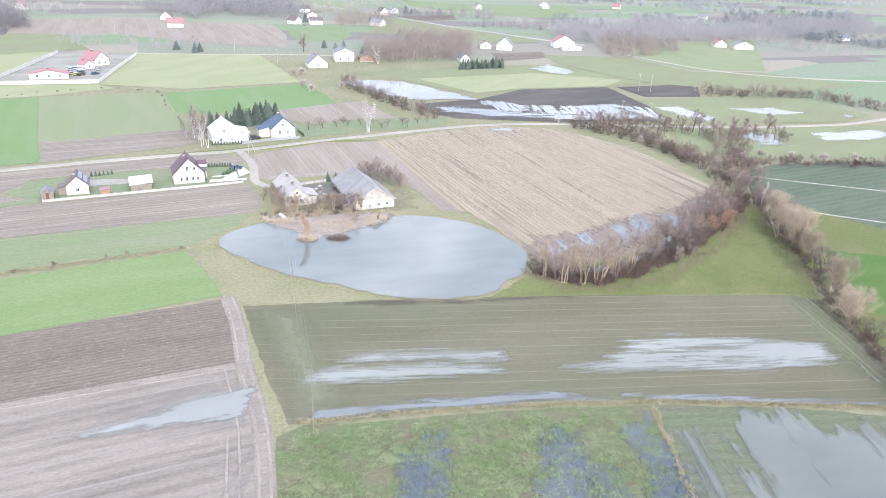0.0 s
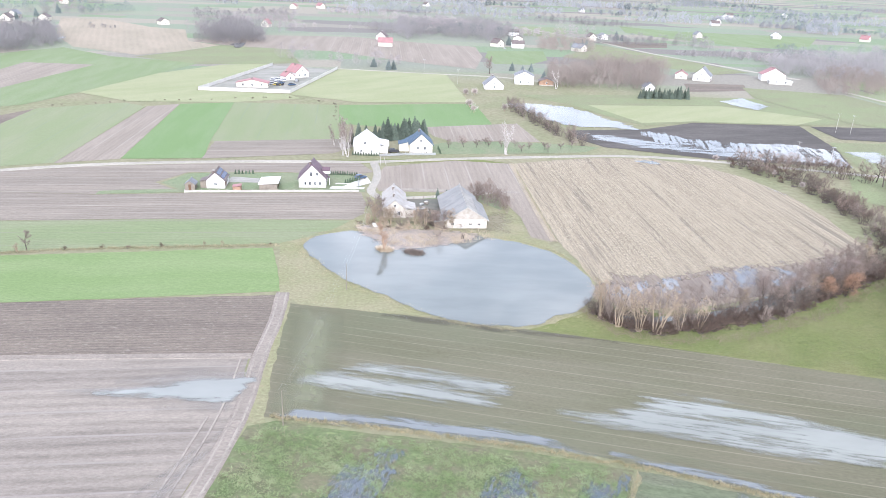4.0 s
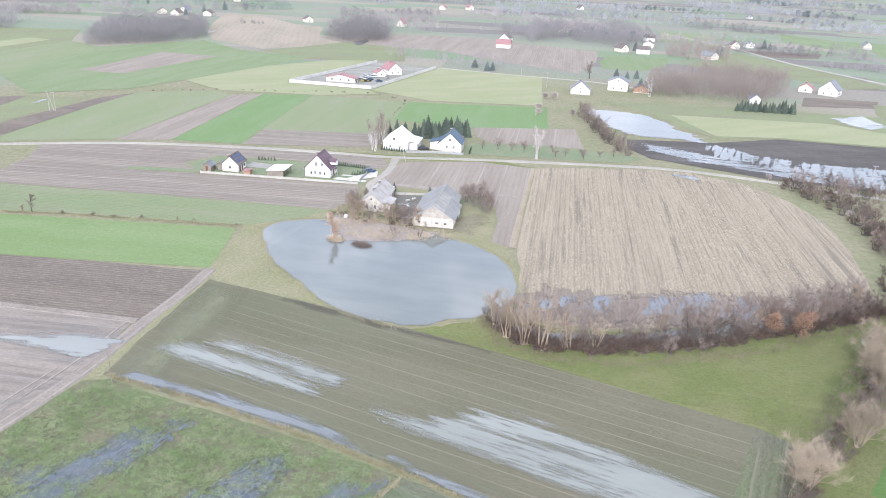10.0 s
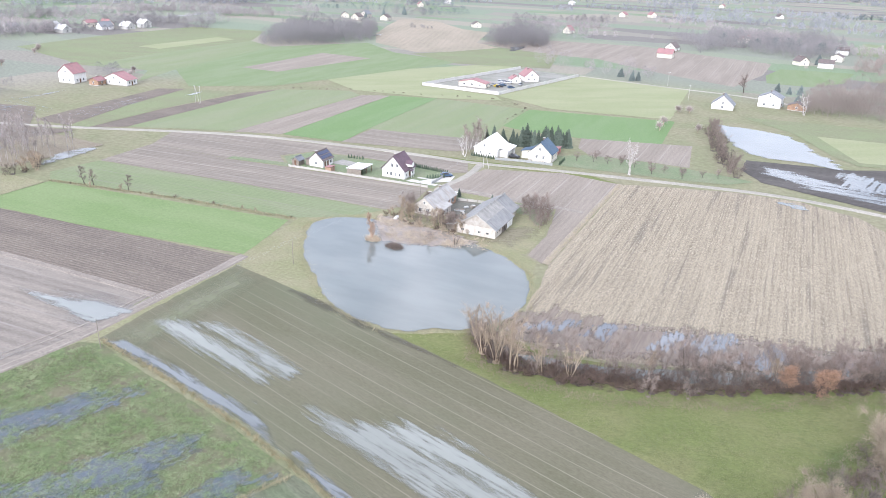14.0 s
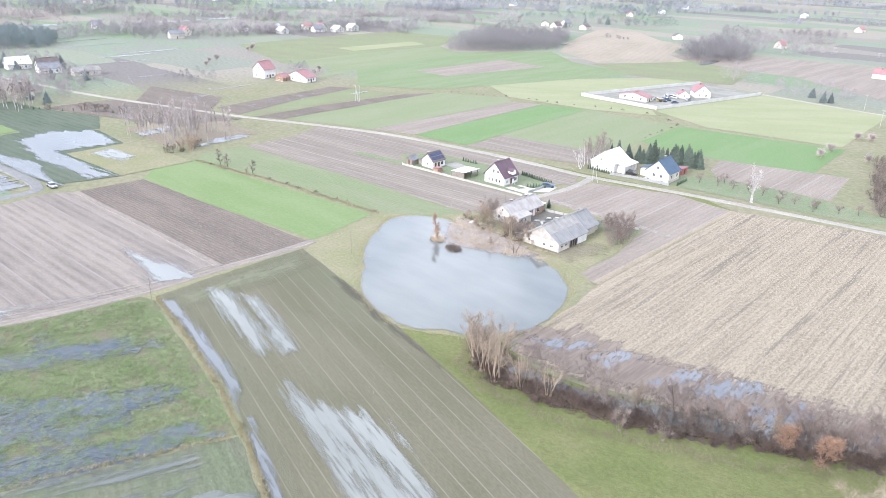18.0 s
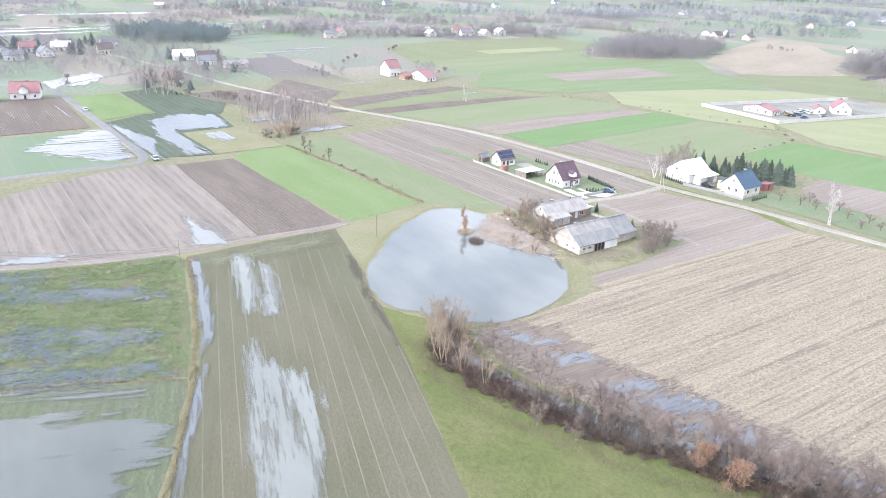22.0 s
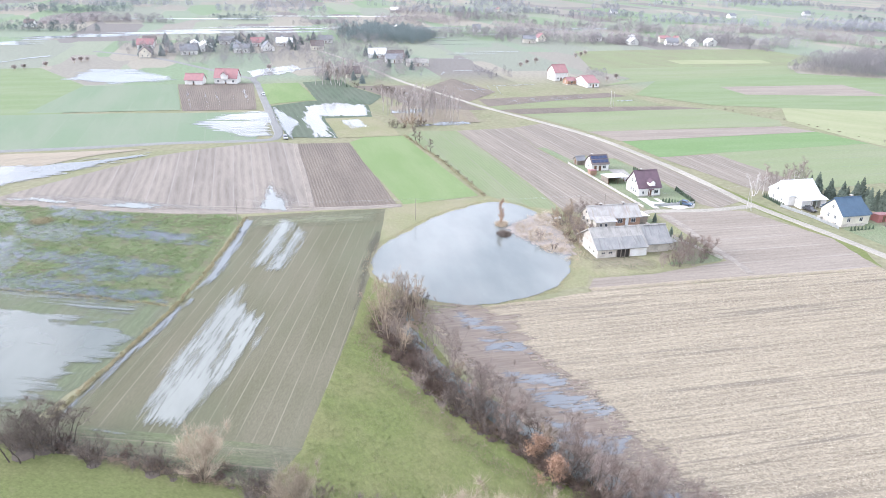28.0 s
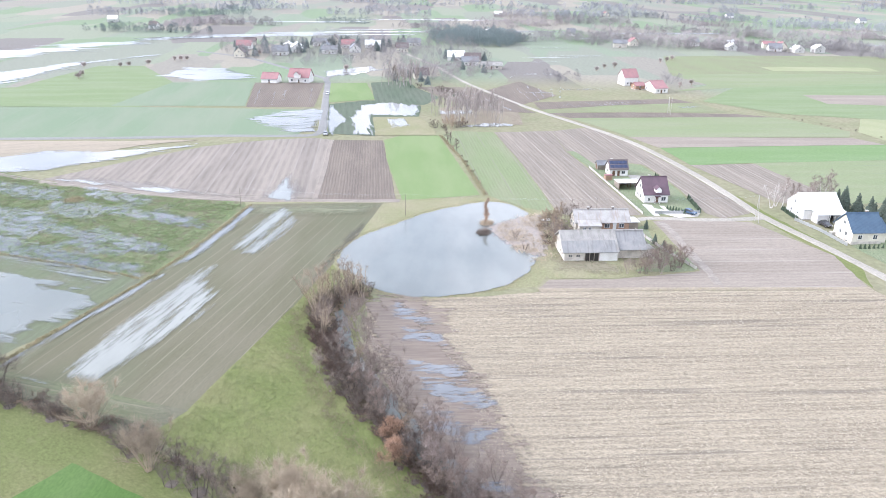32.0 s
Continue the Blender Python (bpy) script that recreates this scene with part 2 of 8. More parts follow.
def crop_material(name, base, alt, angle=0.0, row=0.0, row_depth=0.25, row_sharp=0.0, tram=0.0, tram_colour=None, tram_width=0.25,
                  patch=(0.02, 0.05), fleck=0.0, fleck_colour=(0.3, 0.28, 0.24), fleck_scale=2.0, lumps=0.5, spots=None, grain_amp=0.7, grain_scale=(0.45, 1.5), fine_amp=0.55):
    """Farmland: two soil or crop tones in patches drawn out along the rows, the rows, wheel tracks, flecks and lumps."""
    k = Nodes(name)
    pos, drawn = k.place(angle, (patch[0], patch[1], 1))
    flat = k.noise(drawn, 1.0, 5.0, 0.6)
    col = k.mix(k.step(flat, 0.36, 0.66), base, alt)
    grain = k.noise(k.place(angle, (*grain_scale, 1))[1], 1.3, 8.0, 0.7)
    col = k.mix(grain_amp, col, k.mix(k.step(grain, 0.25, 0.75), 0.76, 1.24), "MULTIPLY")
    fine = k.noise(k.place(angle, (1.5, 2.6, 1))[1], 1.0, 5.0, 0.75)
    col = k.mix(fine_amp, col, k.mix(k.step(fine, 0.3, 0.7), 0.72, 1.28), "MULTIPLY")
    sep = k.n.new("ShaderNodeSeparateXYZ")
    k.l.new(pos, sep.inputs[0])
    height = grain
    if row:
        wob = k.math("MULTIPLY", k.noise(drawn, 3.0, 2.0), row * 0.7)
        ph = k.math("MULTIPLY", k.math("ADD", sep.outputs[1], wob), 2 * math.pi / row)
        wave = k.math("MULTIPLY_ADD", k.math("SINE", ph), 0.5, 0.5)
        if row_sharp:
            wave = k.math("POWER", wave, row_sharp)
        streak = k.noise(k.place(angle, (0.08, 1.0 / row, 1))[1], 1.0, 3.0)
        amount = k.math("MULTIPLY", wave, k.step(streak, 0.25, 0.7))
        col = k.mix(amount, col, k.mix(1.0, col, 1.0 - row_depth, "MULTIPLY"))
        height = k.math("ADD", grain, k.math("MULTIPLY", wave, 0.6))
    if tram:
        wob = k.math("MULTIPLY", k.noise(drawn, 1.4, 2.0), 0.5)
        fr = k.math("FRACT", k.math("DIVIDE", k.math("ADD", sep.outputs[1], wob), tram))
        off = k.math("MULTIPLY", k.math("ABSOLUTE", k.math("SUBTRACT", fr, 0.5)), tram)
        line = k.math("SUBTRACT", 1.0, k.step(off, tram_width * 0.4, tram_width))
        worn = k.step(k.noise(k.place(angle, (0.05, 0.4, 1))[1], 1.0, 4.0), 0.3, 0.6)
        col = k.mix(k.math("MULTIPLY", line, k.math("MULTIPLY", worn, 0.75)), col, tram_colour)
    if fleck:
        f = k.noise(k.place(angle, (fleck_scale * 0.5, fleck_scale, 1))[1], 1.0, 3.0, 0.7)
        col = k.mix(k.math("MULTIPLY", k.step(f, 0.55, 0.7), fleck), col, fleck_colour)
    if spots:
        s = k.noise(k.place(angle, spots[1])[1], 1.0, 5.0, 0.6)
        col = k.mix(k.math("MULTIPLY", k.step(s, spots[2], spots[3]), spots[4]), col, spots[0])
    k.bump(height, lumps, 0.12)
    return k.done(col, 0.95, 0.15)


def plain_material(name, base, alt=None, rough=0.8, scale=1.0, spec=0.3, bump=0.0, vary=0.0, metal=0.0, detail=5.0):
    k = Nodes(name)
    vec = k.local()
    if alt is None:
        alt = tuple(c * 0.75 for c in base)
    n1, n2 = k.noise(vec, scale, detail), k.noise(vec, scale * 9, 4.0)
    col = k.mix(k.step(n1, 0.35, 0.7), base, alt)
    col = k.mix(0.5, col, k.mix(n2, 0.75, 1.25), "MULTIPLY")
    if vary:
        col = k.mix(1.0, col, k.mix(k.chance(), 1.0 - vary, 1.0 + vary), "MULTIPLY")
    if bump:
        k.bump(n2, bump, 0.03)
    k.bsdf.inputs["Metallic"].default_value = metal
    return k.done(col, rough, spec)


def water_material(name, base, rough=0.04, ior=1.4, ripple=0.02, thin=None, most=1.0):
    k = Nodes(name)
    pos, drawn = k.place(20.0, (0.05, 0.12, 1))
    col = k.mix(k.step(k.noise(drawn, 1.0, 4.0), 0.3, 0.7), base, tuple(c * 0.82 for c in base))
    k.bump(k.noise(pos, 1.2, 3.0), ripple, 0.05)
    k.bsdf.inputs["IOR"].default_value = ior
    if thin:
        k.shallow(*thin, most=most)
    return k.done(col, rough, 0.5)


def stain_material(name, base, alt, thin, most=0.85, rough=0.8, scale=(0.15, 0.5)):
    """Soil or thin growth that fades out towards its edge over what lies under it."""
    k = Nodes(name)
    col = k.mix(k.step(k.noise(k.place(thin[0], (*scale, 1))[1], 1.0, 6.0, 0.65), 0.32, 0.68), base, alt)
    k.shallow(*thin, most=most)
    return k.done(col, rough, 0.25)


BRIGHT_GREEN = crop_material("winter_cereal_bright", (0.148, 0.203, 0.088), (0.175, 0.222, 0.108), 24, row=0.0, patch=(0.02, 0.08), lumps=0.12, grain_amp=0.4, fine_amp=0.35)
DEEP_GREEN = crop_material("lush_cereal", (0.072, 0.128, 0.036), (0.088, 0.14, 0.047), 20, patch=(0.03, 0.08), lumps=0.2, grain_amp=0.4, fine_amp=0.35)
N_GREEN = crop_material("winter_cereal_north", (0.155, 0.198, 0.102), (0.178, 0.212, 0.124), 115, patch=(0.02, 0.1), lumps=0.12, grain_amp=0.4, fine_amp=0.35)
DULL_GREEN = crop_material("winter_cereal_thin", (0.172, 0.205, 0.112), (0.195, 0.212, 0.132), 24, row=1.2, row_depth=0.12, tram=9.0, tram_colour=(0.2, 0.19, 0.15), patch=(0.02, 0.1), lumps=0.25, grain_amp=0.4, fine_amp=0.35)
N_BRIGHT = crop_material("winter_cereal_north_bright", (0.135, 0.2, 0.088), (0.152, 0.212, 0.105), 115, patch=(0.02, 0.1), lumps=0.12, grain_amp=0.4, fine_amp=0.35)
N_DULL = crop_material("cereal_north_thin", (0.178, 0.207, 0.116), (0.198, 0.214, 0.134), 115, patch=(0.015, 0.08), tram=11.0, tram_colour=(0.165, 0.195, 0.14), lumps=0.25, grain_amp=0.4, fine_amp=0.35)
WEST_GREEN = crop_material("cereal_west", (0.155, 0.2, 0.132), (0.18, 0.21, 0.15), 25, patch=(0.012, 0.06), tram=12.0, tram_colour=(0.2, 0.22, 0.165), lumps=0.15, grain_amp=0.4, fine_amp=0.35)
YELLOW_GREEN = crop_material("meadow_yellow", (0.228, 0.243, 0.138), (0.255, 0.262, 0.16), 60, patch=(0.02, 0.08), tram=8.0, tram_colour=(0.265, 0.272, 0.165), lumps=0.2, grain_amp=0.4, fine_amp=0.35)
OLIVE = crop_material("rough_meadow_olive", (0.182, 0.205, 0.116), (0.178, 0.182, 0.114), 50, patch=(0.03, 0.06), fleck=0.4, fleck_colour=(0.13, 0.15, 0.07), lumps=0.4)
STRIPED = crop_material("sown_field", (0.117, 0.112, 0.074), (0.142, 0.13, 0.093), 6.0, grain_amp=0.42, fine_amp=0.36, grain_scale=(0.5, 2.2), tram=2.85, tram_colour=(0.208, 0.194, 0.145), tram_width=0.15, patch=(0.018, 0.07), lumps=0.4,
                        spots=((0.118, 0.128, 0.082), (0.012, 0.03, 1), 0.42, 0.7, 0.65))
HEADLAND = crop_material("headland_thin_grass", (0.125, 0.14, 0.08), (0.13, 0.125, 0.09), 94, row=1.3, row_depth=0.15, tram=4.0, tram_colour=(0.19, 0.18, 0.13), patch=(0.03, 0.12), lumps=0.35)
PLOUGH_LIGHT = crop_material("tilled_light", (0.245, 0.215, 0.186), (0.203, 0.178, 0.156), 24, row=2.6, row_depth=0.25, tram=6.5, grain_amp=0.5, fine_amp=0.4, tram_colour=(0.255, 0.23, 0.21), tram_width=0.3, patch=(0.01, 0.09), lumps=0.3, fleck=0.2)
PLOUGH_DARK = crop_material("ploughed_dark", (0.176, 0.148, 0.124), (0.145, 0.122, 0.104), 24, row=1.0, row_depth=0.2, patch=(0.02, 0.1), fleck=0.55, fleck_colour=(0.24, 0.22, 0.19), fleck_scale=1.3, lumps=0.8)
TILLED_N = crop_material("tilled_by_the_lane", (0.236, 0.205, 0.172), (0.198, 0.172, 0.146), 27, row=1.6, row_depth=0.24, grain_amp=0.5, fine_amp=0.4, tram=7.0, tram_colour=(0.29, 0.26, 0.228), tram_width=0.35, patch=(0.012, 0.14), fleck=0.3, lumps=0.4)
TILLED_FARM = crop_material("tilled_by_the_farm", (0.222, 0.19, 0.16), (0.256, 0.222, 0.188), 112, row=1.8, row_depth=0.12, grain_amp=0.5, fine_amp=0.4, tram=8.0, tram_colour=(0.29, 0.262, 0.235), tram_width=0.3, patch=(0.015, 0.12), lumps=0.35)
STUBBLE = crop_material("maize_stubble", (0.298, 0.256, 0.192), (0.252, 0.215, 0.162), 112, row=1.52, row_depth=0.24, patch=(0.02, 0.3), grain_amp=0.9, fine_amp=1.0, grain_scale=(0.7, 1.5), fleck=0.6, fleck_colour=(0.4, 0.355, 0.285), fleck_scale=4.0, lumps=0.9,
                        spots=((0.16, 0.138, 0.112), (0.013, 0.4, 1), 0.545, 0.65, 0.85))
STRAW = crop_material("dry_reed_meadow", (0.30, 0.255, 0.20), (0.25, 0.22, 0.17), 130, row=5.0, row_depth=0.1, patch=(0.01, 0.03), fleck=0.4, lumps=0.5)
BRACKEN = crop_material("dead_bracken", (0.205, 0.172, 0.132), (0.235, 0.205, 0.15), 24, patch=(0.05, 0.1), fleck=0.4, lumps=0.6)
DARK_WET = crop_material("dark_wet_plough", (0.084, 0.077, 0.072), (0.112, 0.102, 0.095), 30, row=1.6, row_depth=0.3, patch=(0.02, 0.08), lumps=0.5)
WET_GREEN = crop_material("waterlogged_green", (0.09, 0.115, 0.08), (0.11, 0.127, 0.095), 27, row=3.0, row_depth=0.2, patch=(0.02, 0.08), lumps=0.3)
WEEDS = crop_material("weedy_marsh", (0.116, 0.147, 0.07), (0.14, 0.134, 0.086), 5, patch=(0.12, 0.2), grain_scale=(0.8, 1.1), fleck=0.8, fleck_colour=(0.192, 0.232, 0.11), fleck_scale=0.7, lumps=1.0,
                      spots=((0.11, 0.085, 0.07), (0.35, 0.5, 1), 0.55, 0.7, 0.6))
FLOOD_FIELD = crop_material("drowned_meadow", (0.12, 0.138, 0.086), (0.137, 0.14, 0.1), 5, row=2.2, row_depth=0.15, patch=(0.03, 0.12), lumps=0.3)
WEDGE_GRASS = crop_material("pasture_grass", (0.127, 0.148, 0.055), (0.158, 0.16, 0.074), 40, patch=(0.05, 0.07), grain_amp=0.6, grain_scale=(0.8, 1.0), fleck=0.35, fleck_colour=(0.178, 0.175, 0.088), fleck_scale=0.5, lumps=0.6)
DITCH_PASTURE = crop_material("grazed_pasture", (0.112, 0.128, 0.05), (0.136, 0.138, 0.064), 70, patch=(0.03, 0.05), grain_amp=0.6, grain_scale=(0.8, 1.0), fleck=0.35, fleck_colour=(0.155, 0.15, 0.08), fleck_scale=0.5, lumps=0.6)
BANK_GRASS = crop_material("bank_grass", (0.195, 0.195, 0.11), (0.225, 0.21, 0.135), 20, patch=(0.08, 0.1), grain_scale=(1.0, 1.1), fleck=0.5, fleck_colour=(0.25, 0.215, 0.14), fleck_scale=0.6, lumps=0.7)
LAWN = crop_material("garden_lawn", (0.16, 0.195, 0.115), (0.185, 0.2, 0.13), 0, patch=(0.1, 0.1), lumps=0.3)
YARD = crop_material("trodden_yard", (0.12, 0.12, 0.105), (0.15, 0.14, 0.12), 10, patch=(0.1, 0.2), fleck=0.3, lumps=0.5)
GRAVEL = crop_material("pale_gravel", (0.30, 0.285, 0.26), (0.25, 0.24, 0.22), 27, patch=(0.05, 0.2), fleck=0.3, fleck_colour=(0.4, 0.38, 0.35), lumps=0.4)
RUT = crop_material("worn_rut", (0.272, 0.243, 0.213), (0.225, 0.198, 0.172), 105, patch=(0.1, 0.3), fleck=0.4, lumps=0.6)
PLOT = crop_material("plot_yard", (0.265, 0.255, 0.23), (0.205, 0.205, 0.175), 30, patch=(0.06, 0.1), fleck=0.3, lumps=0.4)
LANE = crop_material("gravel_lane", (0.325, 0.302, 0.262), (0.275, 0.256, 0.222), 27, patch=(0.05, 0.05), fleck=0.3, lumps=0.4)
ASPHALT = crop_material("pale_asphalt", (0.215, 0.213, 0.205), (0.19, 0.188, 0.182), 60, patch=(0.05, 0.05), lumps=0.1)
DIRT = crop_material("bare_earth_track", (0.245, 0.214, 0.184), (0.205, 0.178, 0.155), 20, patch=(0.06, 0.1), fleck=0.3, lumps=0.6)
WATER = water_material("pond_water", (0.15, 0.163, 0.154), 0.035, 1.6, 0.008)
PUDDLE = water_material("shallow_water", (0.265, 0.275, 0.25), 0.2, 1.45, 0.01, (6.0, 0.22, 1.5, 6.5, 3.8), 0.87)
SMOOTH_PUDDLE = water_material("silty_puddle", (0.275, 0.284, 0.268), 0.18, 1.4, 0.01, (24.0, 0.25, 0.8, 4.0, 1.7), 0.92)
DITCH_WATER = water_material("ditch_water", (0.2, 0.215, 0.222), 0.14, 1.4, 0.01, (7.0, 0.12, 0.9, 5.0, 1.5), 0.85)
WEED_WATER = water_material("weed_water", (0.088, 0.115, 0.142), 0.1, 1.8, 0.02, (92.0, 0.7, 1.8, 19.0, 3.6), 0.66)
MURKY = water_material("murky_shallow_water", (0.142, 0.155, 0.138), 0.1, 1.68, 0.01, (92.0, 0.05, 0.8, 17.0, 5.0), 0.84)
STUBBLE_WATER = water_material("stubble_water", (0.18, 0.19, 0.205), 0.08, 1.6, 0.01, (112.0, 0.4, 1.3, 10.0, 1.4), 0.92)
WEST_WATER = water_material("field_flood_water", (0.185, 0.19, 0.188), 0.10, 1.48, 0.01, (104.0, 0.06, 0.5, 7.0, 2.8), 0.9)
BRIGHT_WATER = water_material("flood_water", (0.19, 0.195, 0.192), 0.10, 1.48, 0.01, (24.0, 0.07, 0.35, 5.0, 2.4), 0.9)
FURROW_WATER = water_material("furrow_water", (0.21, 0.215, 0.212), 0.10, 1.48, 0.01, (15.0, 0.06, 0.9, 10.0, 2.2), 0.88)
MARGIN = stain_material("soaked_field_margin", (0.058, 0.051, 0.047), (0.095, 0.083, 0.072), (6.0, 0.15, 0.6, 4.0, 1.6), 0.36, 0.6)
THIN_CROP = stain_material("thin_green_crop", (0.19, 0.2, 0.125), (0.195, 0.195, 0.135), (6.0, 0.06, 0.4, 6.0, 9.0), 0.75)
DARK_SWARD = stain_material("lush_dark_grass", (0.085, 0.135, 0.045), (0.105, 0.15, 0.06), (40.0, 0.12, 0.18, 8.0, 5.0), 0.4, scale=(0.5, 0.6))
PALE_SILT = stain_material("pale_silt", (0.30, 0.278, 0.255), (0.25, 0.228, 0.208), (24.0, 0.1, 0.6, 5.0, 4.5), 0.6)


LITTER_SOFT = stain_material("leaf_litter_edge", (0.125, 0.092, 0.066), (0.185, 0.145, 0.1), (45.0, 0.7, 0.8, 6.0, 2.4), 0.95, 0.95, (0.9, 1.1))
SOAKED = stain_material("soaked_soil", (0.175, 0.138, 0.112), (0.265, 0.215, 0.175), (112.0, 0.12, 0.9, 10.0, 2.6), 0.72, 0.5, (0.15, 1.5))


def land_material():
    """The base sheet: rough grass near the pond, a patchwork of haze-toned parcels farther out."""
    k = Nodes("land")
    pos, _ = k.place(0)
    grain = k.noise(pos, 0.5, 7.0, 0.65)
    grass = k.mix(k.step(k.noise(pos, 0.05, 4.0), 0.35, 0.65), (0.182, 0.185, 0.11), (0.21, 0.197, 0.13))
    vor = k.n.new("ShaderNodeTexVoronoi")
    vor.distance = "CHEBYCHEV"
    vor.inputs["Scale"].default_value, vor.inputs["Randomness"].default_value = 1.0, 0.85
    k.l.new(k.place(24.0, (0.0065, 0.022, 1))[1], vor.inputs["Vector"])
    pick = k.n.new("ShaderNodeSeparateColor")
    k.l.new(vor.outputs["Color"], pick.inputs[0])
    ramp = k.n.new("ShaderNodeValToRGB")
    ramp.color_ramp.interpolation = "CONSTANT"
    # parcel tones carry distance haze in their colour: greyed and paled
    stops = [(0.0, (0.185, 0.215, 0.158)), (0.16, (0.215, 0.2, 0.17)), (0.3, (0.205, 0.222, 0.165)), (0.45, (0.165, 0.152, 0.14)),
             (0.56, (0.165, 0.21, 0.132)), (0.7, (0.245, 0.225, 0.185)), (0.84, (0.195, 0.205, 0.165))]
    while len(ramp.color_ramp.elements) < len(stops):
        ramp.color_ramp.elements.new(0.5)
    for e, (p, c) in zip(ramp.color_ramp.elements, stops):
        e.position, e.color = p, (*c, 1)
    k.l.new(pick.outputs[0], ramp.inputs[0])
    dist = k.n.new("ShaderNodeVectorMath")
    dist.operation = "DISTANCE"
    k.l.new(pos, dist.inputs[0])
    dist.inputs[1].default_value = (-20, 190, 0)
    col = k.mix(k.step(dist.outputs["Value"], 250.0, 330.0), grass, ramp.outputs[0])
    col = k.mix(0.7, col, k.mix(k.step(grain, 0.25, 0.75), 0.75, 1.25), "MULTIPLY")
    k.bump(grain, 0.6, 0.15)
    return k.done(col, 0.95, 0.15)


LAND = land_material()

# ---------------------------------------------------------------- ground, fields, roads, water
def ring_grid():
    """The ground: one sheet to the horizon, finer near the pond."""
    radii = [0, 60, 120, 200, 300, 420, 600, 900, 1400, 2200, 3200, 4000, 4600]
    n, verts, faces = 48, [(-20.0, 190.0, 0.0)], []
    for r in radii[1:]:
        for i in range(n):
            w = 2 * math.pi * i / n
            rise = 0.0 if r < 3900 else 26.0 + 6 * math.sin(3 * w) if r < 4500 else 92.0 + 14 * math.sin(5 * w + 1) + 8 * math.sin(11 * w)
            verts.append((-20 + r * math.cos(w), 190 + r * math.sin(w), rise))
    for i in range(n):
        faces.append((0, 1 + i, 1 + (i + 1) % n))
    for k in range(len(radii) - 2):
        a, b = 1 + k * n, 1 + (k + 1) * n
        for i in range(n):
            j = (i + 1) % n
            faces.append((a + i, b + i, b + j, a + j))
    return verts, faces


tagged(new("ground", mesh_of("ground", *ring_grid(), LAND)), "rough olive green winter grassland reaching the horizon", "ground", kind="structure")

LAYER, WET = [0.03], [0.0]


def field(name, mat, pts, label, wobble=0.35, category="field", lift=None):
    """A parcel with slightly ragged edges, laid as a thin sheet on the ground."""
    z = LAYER[0] if lift is None else lift
    LAYER[0] += 0.0015
    out = []
    for (x0, y0), (x1, y1) in zip(pts, pts[1:] + pts[:1]):
        n = max(1, int(math.hypot(x1 - x0, y1 - y0) / 1.5))
        for i in range(n):
            out.append((x0 + (x1 - x0) * i / n, y0 + (y1 - y0) * i / n))
    a = np.array(out)
    a[:, 0] += wobble * 2 * (value_noise(a[:, 0] * 0.35, a[:, 1] * 0.35, 3) - 0.5)
    a[:, 1] += wobble * 2 * (value_noise(a[:, 0] * 0.35 + 40, a[:, 1] * 0.35, 9) - 0.5)
    me = mesh_of(name, [(x, y, z) for x, y in a], [range(len(a))], mat)
    return tagged(new(name, me), label, category, kind="structure")


def ribbon(name, mat, pts, width, label, z=0.16, camber=0.06, wobble=0.25, kind="structure", category="road"):
    line = smooth_line(pts, 10)
    verts, faces = [], []
    for i, p in enumerate(line):
        d = line[min(i + 1, len(line) - 1)] - line[max(i - 1, 0)]
        d = np.array((-d[1], d[0])) / (np.hypot(*d) + 1e-9)
        ww = width * (1 + wobble * (value_noise(np.array([i * 0.7]), np.array([width]), 5)[0] - 0.5))
        for s, dz in ((-0.62, -0.16), (-0.5, 0.0), (-0.25, camber * 0.8), (0, camber), (0.25, camber * 0.8), (0.5, 0.0), (0.62, -0.16)):
            q = p + d * ww * s
            verts.append((q[0], q[1], z + dz))
    for i in range(len(line) - 1):
        for j in range(6):
            a = i * 7 + j
            faces.append((a, a + 7, a + 8, a + 1))
    return tagged(new(name, mesh_of(name, verts, faces, mat)), label, category, kind=kind)


